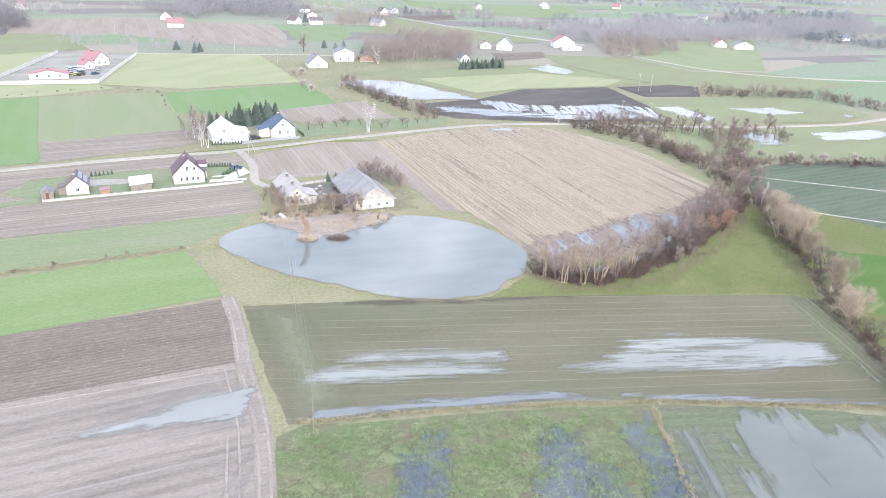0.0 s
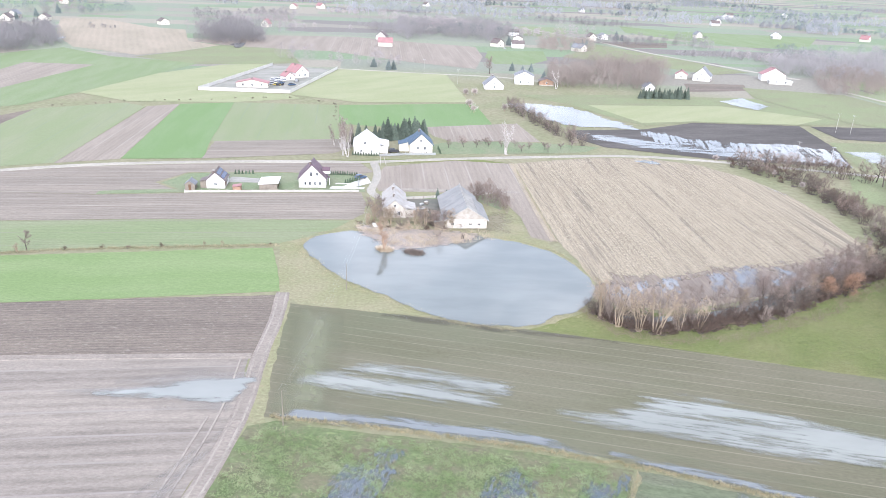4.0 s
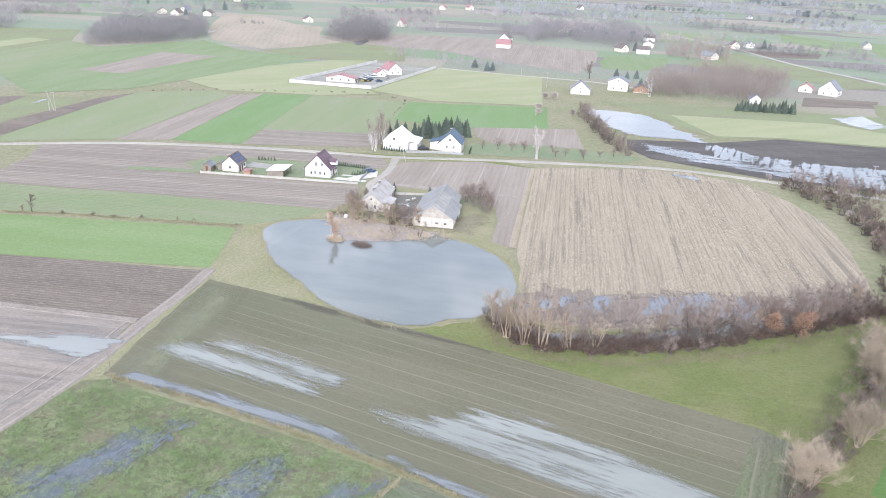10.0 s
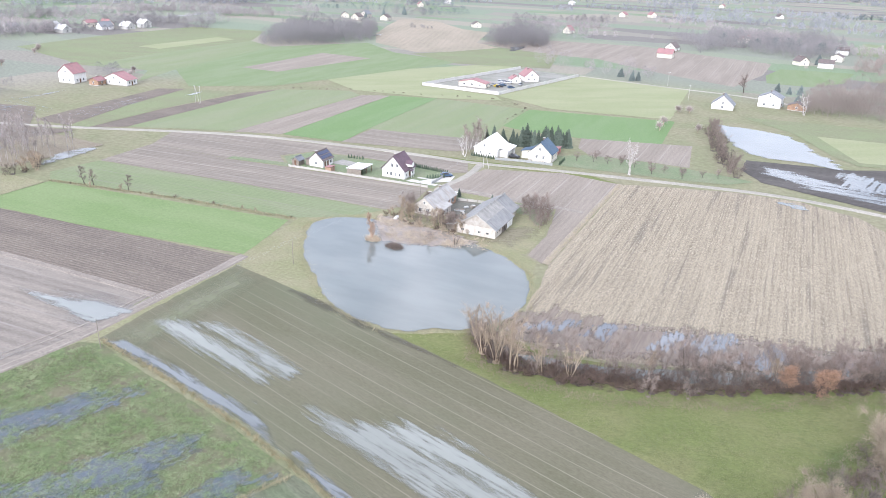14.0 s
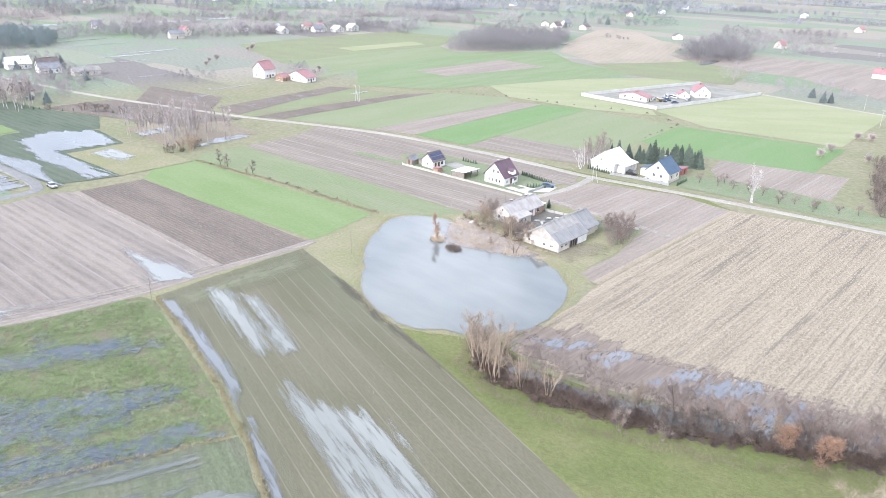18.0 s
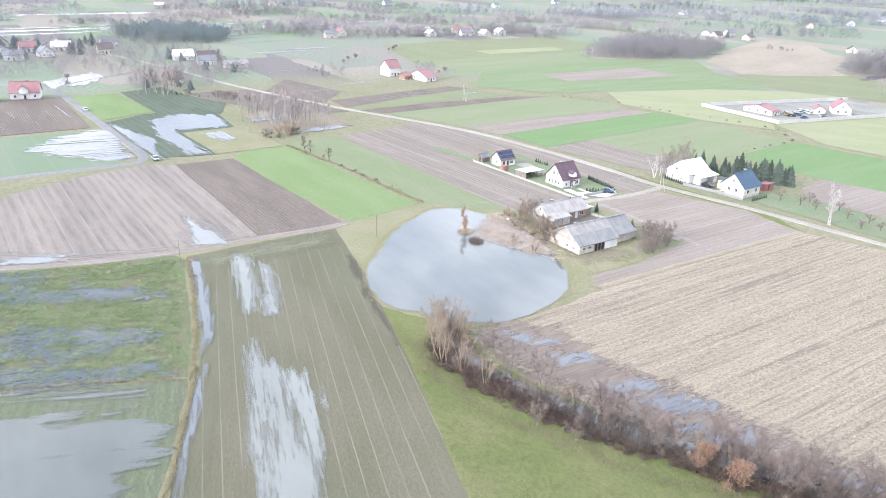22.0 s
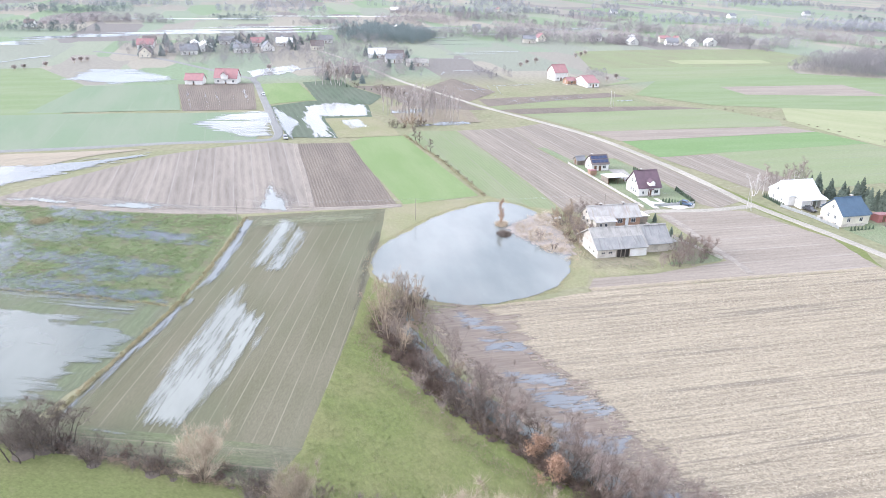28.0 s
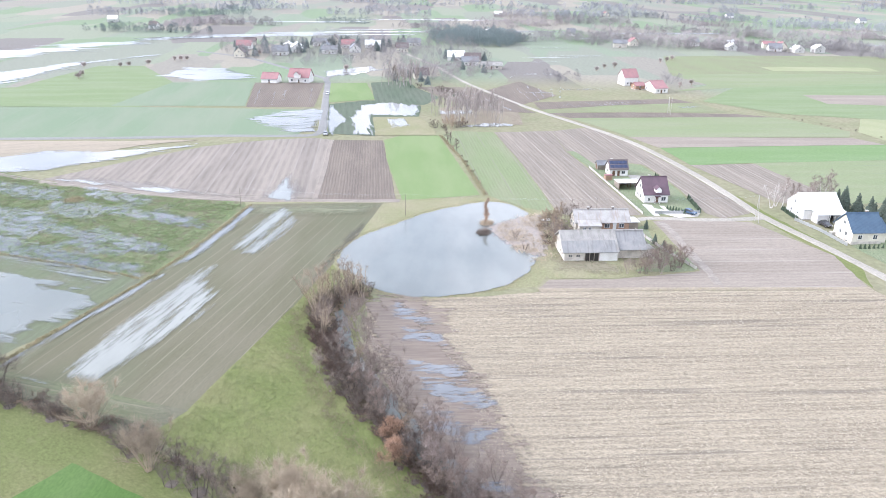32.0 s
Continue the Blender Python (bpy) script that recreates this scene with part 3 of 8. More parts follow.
def patch(name, mat, pts, label, category="puddle", angle=0.0, cell=(0.8, 0.4), drawn=(9.0, 1.2), rough=1.5, z=0.0, seed=1, bias=0.0, kind="structure", streak=0.0, core=1.6):
    """A sheet of water with an uneven outline: the corner polygon, roughened by noise drawn out along the rows, contoured."""
    c, s = math.cos(radians(angle)), math.sin(radians(angle))
    loc = [(x * c + y * s, -x * s + y * c) for x, y in pts]
    xs, ys = [p[0] for p in loc], [p[1] for p in loc]
    m = rough + 1.0
    nx, ny = int((max(xs) - min(xs) + 2 * m) / cell[0]) + 2, int((max(ys) - min(ys) + 2 * m) / cell[1]) + 2
    gx, gy = np.meshgrid(min(xs) - m + cell[0] * np.arange(nx), min(ys) - m + cell[1] * np.arange(ny), indexing="ij")
    f = np.clip(signed_distance(gx, gy, loc), -20, rough * core) + bias
    f = f + rough * 2.2 * (value_noise(gx / drawn[0], gy / drawn[1], seed, 4) - 0.5)
    if streak:
        f = f + streak * (value_noise(gx / (drawn[0] * 4), gy / (drawn[1] * 0.5), seed + 50, 2) - 0.5)
    f[0, :] = f[-1, :] = f[:, 0] = f[:, -1] = -1.0
    verts, index, faces, deep = [], {}, [], []

    def corner(i, j):
        key = (i, j)
        if key not in index:
            index[key] = len(verts)
            verts.append((gx[i, j], gy[i, j]))
            deep.append(f[i, j])
        return index[key]

    def cut(i, j, i2, j2):
        key = (i, j, i2, j2) if (i, j) < (i2, j2) else (i2, j2, i, j)
        if key not in index:
            u = f[i, j] / (f[i, j] - f[i2, j2])
            index[key] = len(verts)
            verts.append((gx[i, j] + u * (gx[i2, j2] - gx[i, j]), gy[i, j] + u * (gy[i2, j2] - gy[i, j])))
            deep.append(0.0)
        return index[key]

    wet = f > 0
    some = wet[:-1, :-1] | wet[1:, :-1] | wet[1:, 1:] | wet[:-1, 1:]
    for i, j in zip(*np.nonzero(some)):
        ring = ((i, j), (i + 1, j), (i + 1, j + 1), (i, j + 1))
        face = []
        for a, b in zip(ring, ring[1:] + ring[:1]):
            if wet[a]:
                face.append(corner(*a))
            if wet[a] != wet[b]:
                face.append(cut(*a, *b))
        if len(face) > 2:
            faces.append(face)
    LAYER[0] += 0.0015
    WET[0] += 0.0004
    zz = z + WET[0]
    me = mesh_of(name, [(x * c - y * s, x * s + y * c, zz) for x, y in verts], faces, mat)
    me.attributes.new("depth", "FLOAT", "POINT").data.foreach_set("value", deep)
    return tagged(new(name, me), label, category, kind=kind)


# the meadow round the pond and the pasture wedge
field("meadow", BANK_GRASS, [(-60, 158), (-45, 131), (-37, 127), (0, 133), (30, 136.5), (22, 152), (12, 176), (5, 186), (-8, 188), (-45, 186), (-58, 178)], "yellowish green winter grass round the pond", 0.6, "meadow")
field("pasture", WEDGE_GRASS, [(10, 134), (76, 140), (83, 139), (87, 150), (93, 180), (97, 200), (92, 206), (82, 196), (66, 176), (50, 162), (36, 153), (24, 152)], "green pasture wedge between the sown field and the hedge", 0.4, "meadow")
field("field_pasture", WEDGE_GRASS, [(-25, 262), (-40, 262), (-72, 243), (-90, 234), (-88, 230), (-70, 238), (-40, 256), (-22, 262)], "rough grass verge beside the gravel lane", 0.4, "verge")

# the sown field with its wheel tracks, its headland and the drowned land beyond the ditch
field("field_sown", STRIPED, [(-24.3, 88.8), (-32.4, 108), (-40.2, 127), (-16, 131), (3, 133.6), (30, 137.0), (76, 140.4), (77.3, 98.5), (60, 98), (22, 98.2), (0, 94.6)], "grey brown sown field striped with pale wheel tracks", 0.25)
field("field_headland", HEADLAND, [(76.5, 98.3), (75.5, 140.5), (84, 138.8), (83, 94.5)], "thin green headland at the end of the sown field", 0.3)
field("track_verge", BANK_GRASS, [(-43, 131.8), (-40.4, 127.6), (-32, 107), (-24.2, 89.4), (-22.8, 87.6), (-26.5, 86.5), (-33, 105), (-38, 119)], "green grass verge beside the dirt track", 0.6, "verge")
field("field_weeds", WEEDS, [(-25, 86), (-21.5, 88.7), (0, 92.5), (14, 94.8), (34, 96.8), (33.8, 75), (34.5, 55), (36, 20), (36, -60), (-25, -60), (-24, -15), (-20.5, 15), (-20.5, 45), (-22, 65)], "marshy weed field of mottled green and brown", 0.5)
field("field_drowned", FLOOD_FIELD, [(34.6, 96.9), (60, 97.2), (83, 94.2), (84, 40), (84, -60), (37, -60), (36.5, 20), (35, 55), (34.3, 75)], "waterlogged green meadow partly under water", 0.5)
field("field_south", DITCH_PASTURE, [(83.2, 92), (83.6, 118), (86, 140), (91, 170), (103, 200), (135, 215), (170, 190), (170, 60), (90, 40)], "green pasture beyond the ditch hedge", 0.5, "meadow")
field("field_dark_east", WET_GREEN, [(100, 215), (104, 204), (113, 201), (125, 185), (185, 250), (170, 262), (122, 250), (104, 236)], "dark green field with pale wet wheel tracks", 0.5)

field("field_green_south", DEEP_GREEN, [(93, 132.8), (95.3, 146.1), (99, 168), (150, 160), (150, 119)], "dark green winter cereal field with a furrow along its edge", 0.3)

# tilled land and cereals west of the pond
field("field_light", PLOUGH_LIGHT, [(-22, 8), (-41, 14.5), (-60, 21.5), (-81, 30), (-95, 42), (-104, 52), (-112, 64), (-111.3, 73), (-75.6, 88), (-36.5, 104.8), (-28.5, 87.8), (-24, 64), (-22.6, 44), (-20.6, 22)], "pale tilled field with curved furrows", 0.3)
field("field_dark", PLOUGH_DARK, [(-111.3, 73), (-118.4, 93.4), (-92.1, 105.9), (-68.5, 118), (-43.5, 130), (-35.5, 105), (-75.6, 88.2)], "dark brown ploughed field flecked with straw", 0.3)
field("field_bright", BRIGHT_GREEN, [(-119, 93.6), (-130, 97), (-136, 112.3), (-59.5, 153.4), (-52.7, 143.8), (-45, 131.5), (-69, 118.3), (-92.3, 106)], "bright green winter cereal field", 0.3)
field("field_strip_green", DULL_GREEN, [(-138.5, 113.3), (-147, 116), (-151.5, 133), (-101, 158), (-65, 174), (-50, 180), (-52, 168), (-59.5, 156.6), (-95.7, 137.3)], "dull green cereal strip beside a grassy ditch", 0.3)
field("field_strip_brown", TILLED_N, [(-151.8, 133.4), (-164, 157.3), (-129, 169.6), (-105, 182.4), (-57.8, 205.2), (-48.7, 190), (-49.8, 181), (-65, 174.4), (-101, 158.3)], "brown tilled strip along the garden fence", 0.3)
field("field_lane", TILLED_N, [(-164, 157.4), (-178, 171), (-153, 193), (-115.5, 216), (-88.5, 230), (-72, 237.5), (-63.5, 229), (-66.5, 224), (-88, 216.3), (-105, 209), (-119, 201), (-121, 187.5), (-112, 184), (-129, 169.9)], "brown tilled field between lane and gardens", 0.3)
field("garden_lawn", LAWN, [(-106, 183), (-119, 188), (-118, 200), (-104.9, 208), (-88, 215.2), (-71.5, 221), (-66, 222), (-57, 206.5)], "green house garden lawn", 0.3, "lawn")
field("verge_wedge", LAWN, [(-129, 170.2), (-105.5, 183.2), (-109, 185.5), (-113, 183.6), (-130, 173)], "green grass wedge at the end of the garden fence", 0.5, "verge")
field("farm_meadow", BANK_GRASS, [(-46, 180), (-50, 190), (-55, 208), (-20, 224), (-17.5, 222.3), (-6, 202.2), (-0.5, 188), (-10, 182), (-30, 180)], "rough yellowish grass round the old farm", 0.5, "meadow")
field("farm_green", LAWN, [(-48, 207), (-34, 211), (-18.5, 221.8), (-15, 216), (-20, 212), (-33, 206), (-45, 203)], "green grass behind the old farm", 0.4, "lawn")
field("farm_grass_end", LAWN, [(-30.5, 215.5), (-28.2, 219.2), (-19.5, 222.2), (-14.6, 214), (-12.4, 207), (-18, 210), (-24, 215)], "green grass corner behind the barn", 0.4, "lawn")
field("farm_yard", YARD, [(-46, 205), (-33, 209), (-24, 206), (-25, 193), (-31, 190), (-37, 192)], "trodden grey farmyard littered with scrap", 0.5, "yard")
field("field_farm", TILLED_FARM, [(6.2, 186.6), (-22.5, 261), (-42, 256.5), (-62.5, 237), (-61, 228), (-56.5, 214.5), (-53, 209), (-18.3, 222.8), (-5.5, 202.6), (0.2, 188)], "pale brown tilled field round the farm", 0.3)
field("field_stubble", STUBBLE, [(8, 187), (-21, 262), (-8, 274), (8, 286), (26, 294), (45, 293), (62, 281), (74, 265), (82, 245), (88, 222), (91, 208), (84, 196), (74, 186), (62, 173.5), (44, 159.5), (27, 151.5), (20, 165), (14, 177)], "pale maize stubble field with dark wet streaks", 0.4)

# parcels beyond the gravel lane
field("parcel_dark_strip", PLOUGH_DARK, [(-204.6, 147.5), (-222.9, 185.7), (-240, 237.5), (-239, 258.4), (-225, 222.7), (-197, 160)], "dark wet ploughed strip", 0.3)
field("parcel_olive", OLIVE, [(-212, 142.3), (-205, 147.4), (-224, 186), (-242, 235), (-266, 218), (-241, 178.3)], "yellowish fallow strip", 0.3)
field("parcel_furrowed", PLOUGH_DARK, [(-231, 134), (-212.5, 142), (-241, 178), (-266, 217), (-274, 206), (-246, 158)], "dark furrowed strip with water in the furrows", 0.3)
field("parcel_green_one", N_DULL, [(-196.5, 160), (-225, 223), (-239, 258), (-216, 287.6), (-202, 285), (-165, 191.7), (-178, 180)], "light green cereal parcel", 0.3)
field("parcel_brown_one", TILLED_FARM, [(-164.8, 191.5), (-201.5, 285.5), (-192.6, 297.5), (-149.6, 205.2)], "brown tilled parcel", 0.3)
field("parcel_bright_one", N_BRIGHT, [(-149.4, 205.4), (-192.4, 297.7), (-173, 314), (-137, 240.5), (-125, 218.5)], "bright green cereal parcel", 0.3)
field("parcel_dull_one", N_DULL, [(-137, 240.8), (-172.7, 314), (-126, 333), (-107, 294), (-93, 268), (-104, 262)], "dull green cereal parcel", 0.3)
field("parcel_brown_two", TILLED_N, [(-125, 217.9), (-136, 242), (-104, 262), (-95, 267.5), (-84, 260), (-87, 245.5)], "brown tilled parcel beside the lane", 0.3)
field("parcel_green_two", N_BRIGHT, [(-125.5, 333.5), (-66, 372.5), (-44.5, 325), (-71, 306), (-92, 296), (-107.5, 294.5)], "bright green cereal parcel behind the houses", 0.3)
field("parcel_brown_three", TILLED_FARM, [(-71.5, 305.5), (-35, 334), (-18, 301.5), (-32, 296), (-52, 285), (-62, 291)], "grey brown tilled parcel behind the orchard", 0.3)
field("orchard_grass", LAWN, [(-52.5, 284.5), (-32, 295.5), (-12, 301), (6, 304), (2, 293), (-10, 284.5), (-39, 269), (-52, 262), (-60, 272)], "green orchard grass beside the lane", 0.4, "lawn")
field("parcel_yellow_one", YELLOW_GREEN, [(-178.5, 446), (-111, 465), (-74, 384), (-70, 375), (-120, 345), (-161, 347.5), (-168, 385)], "yellowish green meadow beside the walled plot", 0.4)
field("parcel_yellow_two", YELLOW_GREEN, [(-252, 298), (-262, 360), (-250, 420), (-226, 446), (-209, 333), (-162, 347), (-150, 340), (-172, 316), (-216, 291)], "yellowish green meadow round the walled plot", 0.4)
field("plot_gravel", PLOT, [(-222, 436), (-207.5, 334.2), (-162.5, 350.4), (-179.2, 444.5)], "pale gravel yard inside a white wall", 0.2, "yard")
field("parcel_far_green", N_GREEN, [(-400, 348), (-388, 431), (-330, 412), (-266, 421), (-253, 306), (-250, 262), (-272, 222), (-330, 240)], "wide green cereal field", 0.5)
field("parcel_far_dull", N_DULL, [(-300, 205), (-330, 240), (-400, 348), (-440, 352), (-400, 250), (-372, 200), (-335, 225)], "dull green cereal field beyond the red roofs", 0.5)
field("parcel_far_meadow", OLIVE, [(-372, 200), (-400, 250), (-440, 352), (-500, 400), (-560, 360), (-520, 260), (-480, 190)], "wide dull green meadow", 0.5)
field("parcel_far_strip", YELLOW_GREEN, [(-425, 270), (-455, 345), (-475, 340), (-445, 262)], "pale green strip in the wide meadow", 0.5)
field("parcel_far_brown", TILLED_FARM, [(-318, 278), (-352, 362), (-312, 376), (-292, 288)], "brown strip in a green field", 0.4)
field("parcel_far_straw", STRAW, [(-560, 610), (-515, 625), (-441, 592), (-403, 593), (-346, 518), (-311, 510), (-312, 459), (-322, 428), (-386, 438), (-440, 480), (-499, 541)], "tan dry reed meadow", 0.6)
field("parcel_far_pasture", OLIVE, [(-311.5, 460), (-310.5, 510), (-258, 522), (-212, 455), (-229, 440), (-262, 414), (-318, 420)], "pale olive pasture behind the walled plot", 0.5)
field("parcel_far_tilled", TILLED_FARM, [(-331, 595), (-255, 640), (-204, 634), (-137, 636), (-113, 569), (-100, 500), (-152, 507), (-225, 529), (-248, 520), (-310, 512), (-345, 520)], "wide tan tilled field", 0.5)
field("parcel_far_cereal", N_GREEN, [(-120, 612), (-78, 642), (-64, 582), (-71, 546), (-95, 535), (-111, 569)], "small green cereal parcel among gardens", 0.4)
field("parcel_far_meadow_two", N_DULL, [(-157, 893), (-99, 908), (-83, 817), (-60, 770), (-123, 776)], "pale green meadow among hedges", 0.4)
field("parcel_far_strip_two", N_GREEN, [(-43, 996), (25, 972), (194, 1016), (167, 885), (110, 819), (30, 855), (-27, 896)], "wide pale green field before the hazy woods", 0.5)
field("parcel_far_dark", PLOUGH_DARK, [(-51, 760), (21, 806), (23, 754), (-8, 726)], "dark ploughed parcel beside the lane", 0.4)
field("parcel_far_olive", OLIVE, [(-56, 609), (-43, 737), (13, 684), (86, 606), (59, 574), (14, 600)], "olive meadow along the lane", 0.5)
field("garden_dark", PLOUGH_DARK, [(39, 516), (78, 535), (78, 507), (42, 481)], "dark dug garden beside the white house", 0.3)
field("meadow_east", OLIVE, [(-52, 412), (12, 449), (80, 476), (122, 417), (95, 400), (44, 380), (22, 360), (10, 367), (-18, 396)], "pale green wet meadow", 0.5, "meadow")
field("meadow_east_light", YELLOW_GREEN, [(-10, 400), (60, 437), (110, 425), (95, 402), (44, 383), (20, 366)], "yellowish green meadow beside the flood", 0.5, "meadow")
field("parcel_dark_flood", DARK_WET, [(-10, 331), (22, 351), (44, 379), (95, 398.5), (104, 350), (104, 317), (53, 305.5), (8, 305.5), (-4, 315)], "dark ploughed field under flood water", 0.5)
field("parcel_dark_two", DARK_WET, [(100, 400), (152, 421), (141, 381), (109, 374)], "dark wet ploughed parcel", 0.4)
field("parcel_green_east", N_DULL, [(150, 596), (296, 684), (222, 486), (168, 474), (141, 530)], "wide green field before the far wood", 0.5)
field("parcel_olive_east", OLIVE, [(122, 420), (80, 478), (76, 520), (138, 525), (166, 470), (216, 480), (260, 440), (185, 400)], "dull olive meadow beyond the wet fields", 0.5)
field("parcel_yellow_flood", OLIVE, [(103, 364), (185, 396), (216, 349), (190, 330), (107, 313)], "yellowish wet meadow with pools", 0.5)
field("parcel_yellow_east", OLIVE, [(100, 303), (128, 304.5), (210, 326), (230, 300), (184, 268), (120, 258), (96, 268)], "pale wet meadow with pools", 0.5)

for pts in ([(100, 236), (117, 230.4), (148, 221.9), (180, 213)], [(104, 205), (110.6, 198.3), (129, 191), (150, 183)]):
    ribbon("wet_track", GRAVEL, pts, 0.7, "pale wet wheel track across the dark field", z=0.15, camber=0.0, wobble=0.8, category="track")
# west of the asphalt road
field("parcel_west_one", WEST_GREEN, [(-10, -170), (-60, -60), (-86, -4), (-114, 55), (-168.7, 39.5), (-139.3, -49.6), (-112.4, -113.4), (-95, -185)], "dull green cereal field along the asphalt road", 0.4)
field("parcel_west_two", N_GREEN, [(-97, -186), (-113, -114), (-139, -50), (-211, -86), (-262, -150), (-250, -178), (-200, -166), (-160, -155), (-135, -190)], "green cereal field", 0.4)
field("parcel_west_three", WEST_GREEN, [(-136, -66), (-162, -3), (-230, -41), (-209, -86)], "pale green cereal field", 0.4)
field("parcel_west_plough", PLOUGH_DARK, [(-160, -1.2), (-173, 31), (-246, -1), (-229.5, -40)], "dark ploughed parcel with wet furrows", 0.3)
field("parcel_west_lawn", BRIGHT_GREEN, [(-245, 3.5), (-256, 23), (-206, 51), (-187, 31)], "small bright green parcel by the road", 0.3)
field("parcel_waterlogged", WET_GREEN, [(-121, 65.5), (-183, 34.5), (-201, 48), (-208, 66), (-198, 81), (-171, 90), (-161, 69.5), (-124.5, 87)], "waterlogged dark green field", 0.4)
field("parcel_dull_west", WET_GREEN, [(-203, 52), (-258, 25), (-274, 44), (-252, 57), (-226, 82), (-200, 82)], "dull green strip by the village road", 0.4)
field("parcel_grass_wet", BANK_GRASS, [(-161, 69.5), (-171, 90), (-152, 104), (-136, 111), (-125, 87)], "yellowish wet rough grass", 0.4)
field("reed_bed", STRAW, [(-58, -52), (-75, -10), (-90, 22), (-74, 6), (-43, -8), (-26, -24), (-25, -60)], "tan reed bed along the wet ditch", 0.8)
field("grove_floor", BRACKEN, [(-160, 106), (-172, 142), (-204, 132), (-222, 108), (-196, 92)], "brownish grass under the poplar grove", 0.6, "meadow")
field("parcel_road_dark", PLOUGH_DARK, [(-216, 128), (-256, 99), (-300, 110), (-258, 142)], "dark ploughed parcel with water in furrows", 0.4)
field("parcel_road_dark_two", PLOUGH_DARK, [(-253, 58), (-266, 89), (-202, 142), (-197, 110)], "dark tilled parcel beside the lane", 0.4)

# roads and tracks
ribbon("road_gravel_lane", LANE, [(-420, -20), (-343, 39), (-288, 75.5), (-253, 103), (-222, 129), (-200, 150), (-180, 170.6), (-153, 195), (-116, 218), (-88, 232), (-69, 241), (-44, 258), (-8, 280), (18, 294), (45, 300.8), (80, 304.6), (131, 309.5), (165, 318), (192, 327), (235, 350), (330, 390)], 2.6, "pale gravel lane with worn wheel tracks")
ribbon("road_farm_lane", LANE, [(-68, 240), (-63.5, 232), (-60, 224), (-57.5, 215), (-55.5, 208), (-50, 202)], 2.3, "pale gravel farm lane", z=0.155)
ribbon("road_asphalt", ASPHALT, [(-38, -110), (-60, -58), (-85, -3), (-100, 25), (-111, 52), (-121, 61.5), (-155, 46), (-200, 24), (-243, 3), (-266, -9), (-290, -4), (-330, 20), (-372, 60)], 3.2, "narrow grey asphalt road")
ribbon("road_village", ASPHALT, [(-262, -8), (-290, -50), (-330, -110), (-350, -170)], 3.5, "narrow grey village road", z=0.15)
ribbon("road_east", LANE, [(330, 470), (290, 463), (228, 462.6), (189, 475), (161, 506), (141, 539)], 3.5, "pale gravel lane")
ribbon("road_far", LANE, [(-140, 860), (-88, 811), (-46, 766), (13, 688), (58, 645), (96, 607), (120, 586)], 4.0, "pale gravel lane")
ribbon("road_plot", LANE, [(-180, 447), (-126, 459.5), (-80, 472), (-50, 470)], 2.6, "pale gravel track", z=0.14)
ribbon("track_dirt", DIRT, [(-44, 131), (-39, 119), (-34.5, 105.5), (-27.5, 87), (-22.5, 64.5), (-21.2, 45), (-19.6, 24), (-19.5, 8), (-22, -20)], 2.5, "bare earth field track with ruts", z=0.165, camber=-0.02)
for off in (-0.75, 0.75):
    ribbon("wheel_rut", RUT, [(x + off, y + off * 0.35) for x, y in [(-44, 131), (-39, 119), (-34.5, 105.5), (-27.5, 87), (-22.5, 64.5), (-21.2, 45), (-19.6, 24), (-19.5, 8), (-22, -20)]], 0.42, "pale worn wheel rut of the field track", z=0.17, camber=0.0, wobble=0.9, category="rut")
for off, a, b in ((-3.3, 2, 6), (-4.8, 3, 6)):
    ribbon("wheel_rut", RUT, [(x + off, y + off * 0.2) for x, y in [(-44, 131), (-39, 119), (-34.5, 105.5), (-27.5, 87), (-22.5, 64.5), (-21.2, 45), (-19.6, 24), (-19.5, 8), (-22, -20)][a:b + 1]], 0.34, "pale tyre track along the edge of the tilled field", z=0.15, camber=0.0, wobble=1.2, category="rut")
ribbon("verge_dry", STRAW, [(6.9, 186.8), (-8, 225), (-21.8, 261.6)], 1.5, "dry grass strip between two fields", z=0.17, camber=0.04, wobble=0.6, category="verge")
ribbon("track_farm_field", RUT, [(-53, 211), (-46, 214.6), (-32, 219.5), (-19, 224.6), (-11, 227)], 2.0, "pale washed wheel track round the farm", z=0.15, camber=0.0, wobble=0.8, category="track")
ribbon("track_between_ploughs", DIRT, [(-36, 105), (-56, 96.7), (-76, 88.2), (-93, 80.5), (-111, 73)], 1.6, "pale rutted strip between two tilled fields", z=0.16, camber=-0.01)

# ---------------------------------------------------------------- standing water
POND = smooth_loop([(-52.8, 157), (-53.2, 164), (-50.5, 168.5), (-46.5, 172), (-40, 175), (-33, 178.5), (-22.5, 182), (-12, 182.6), (-5, 182.4), (1.2, 181.2), (8, 178.2), (13.8, 173), (18.4, 166.5), (20.9, 159), (20.2, 152), (17.8, 146), (14.2, 142.6), (12.6, 138.6), (7.5, 134.8), (0, 133), (-7, 132.9), (-13.5, 134.2), (-21, 137.3), (-27.5, 139.8), (-37.5, 144.2), (-45, 149.8)])
patch("pond_margin", MARGIN, [(-20, 129.6), (-16, 130.8), (-10, 132.6), (-4, 133.6), (4, 134), (12, 135), (28, 136.8), (28, 135.6), (14, 132.8), (3, 130.6), (-14, 128.8), (-20, 128.6)], "dark wet soil where the pond meets the field", "mud", 6, (0.6, 0.3), (6, 1.0), 1.0, z=0.137, seed=4, bias=0.3)
patch("pond_shallows", BANK_GRASS, [(x * 1.03 - (-17) * 0.03, y * 1.03 - 158 * 0.03) for x, y in POND], "trampled yellow grass at the water's edge", "bank", 0, (0.6, 0.6), (2.5, 2.5), 1.2, z=0.045, seed=14)
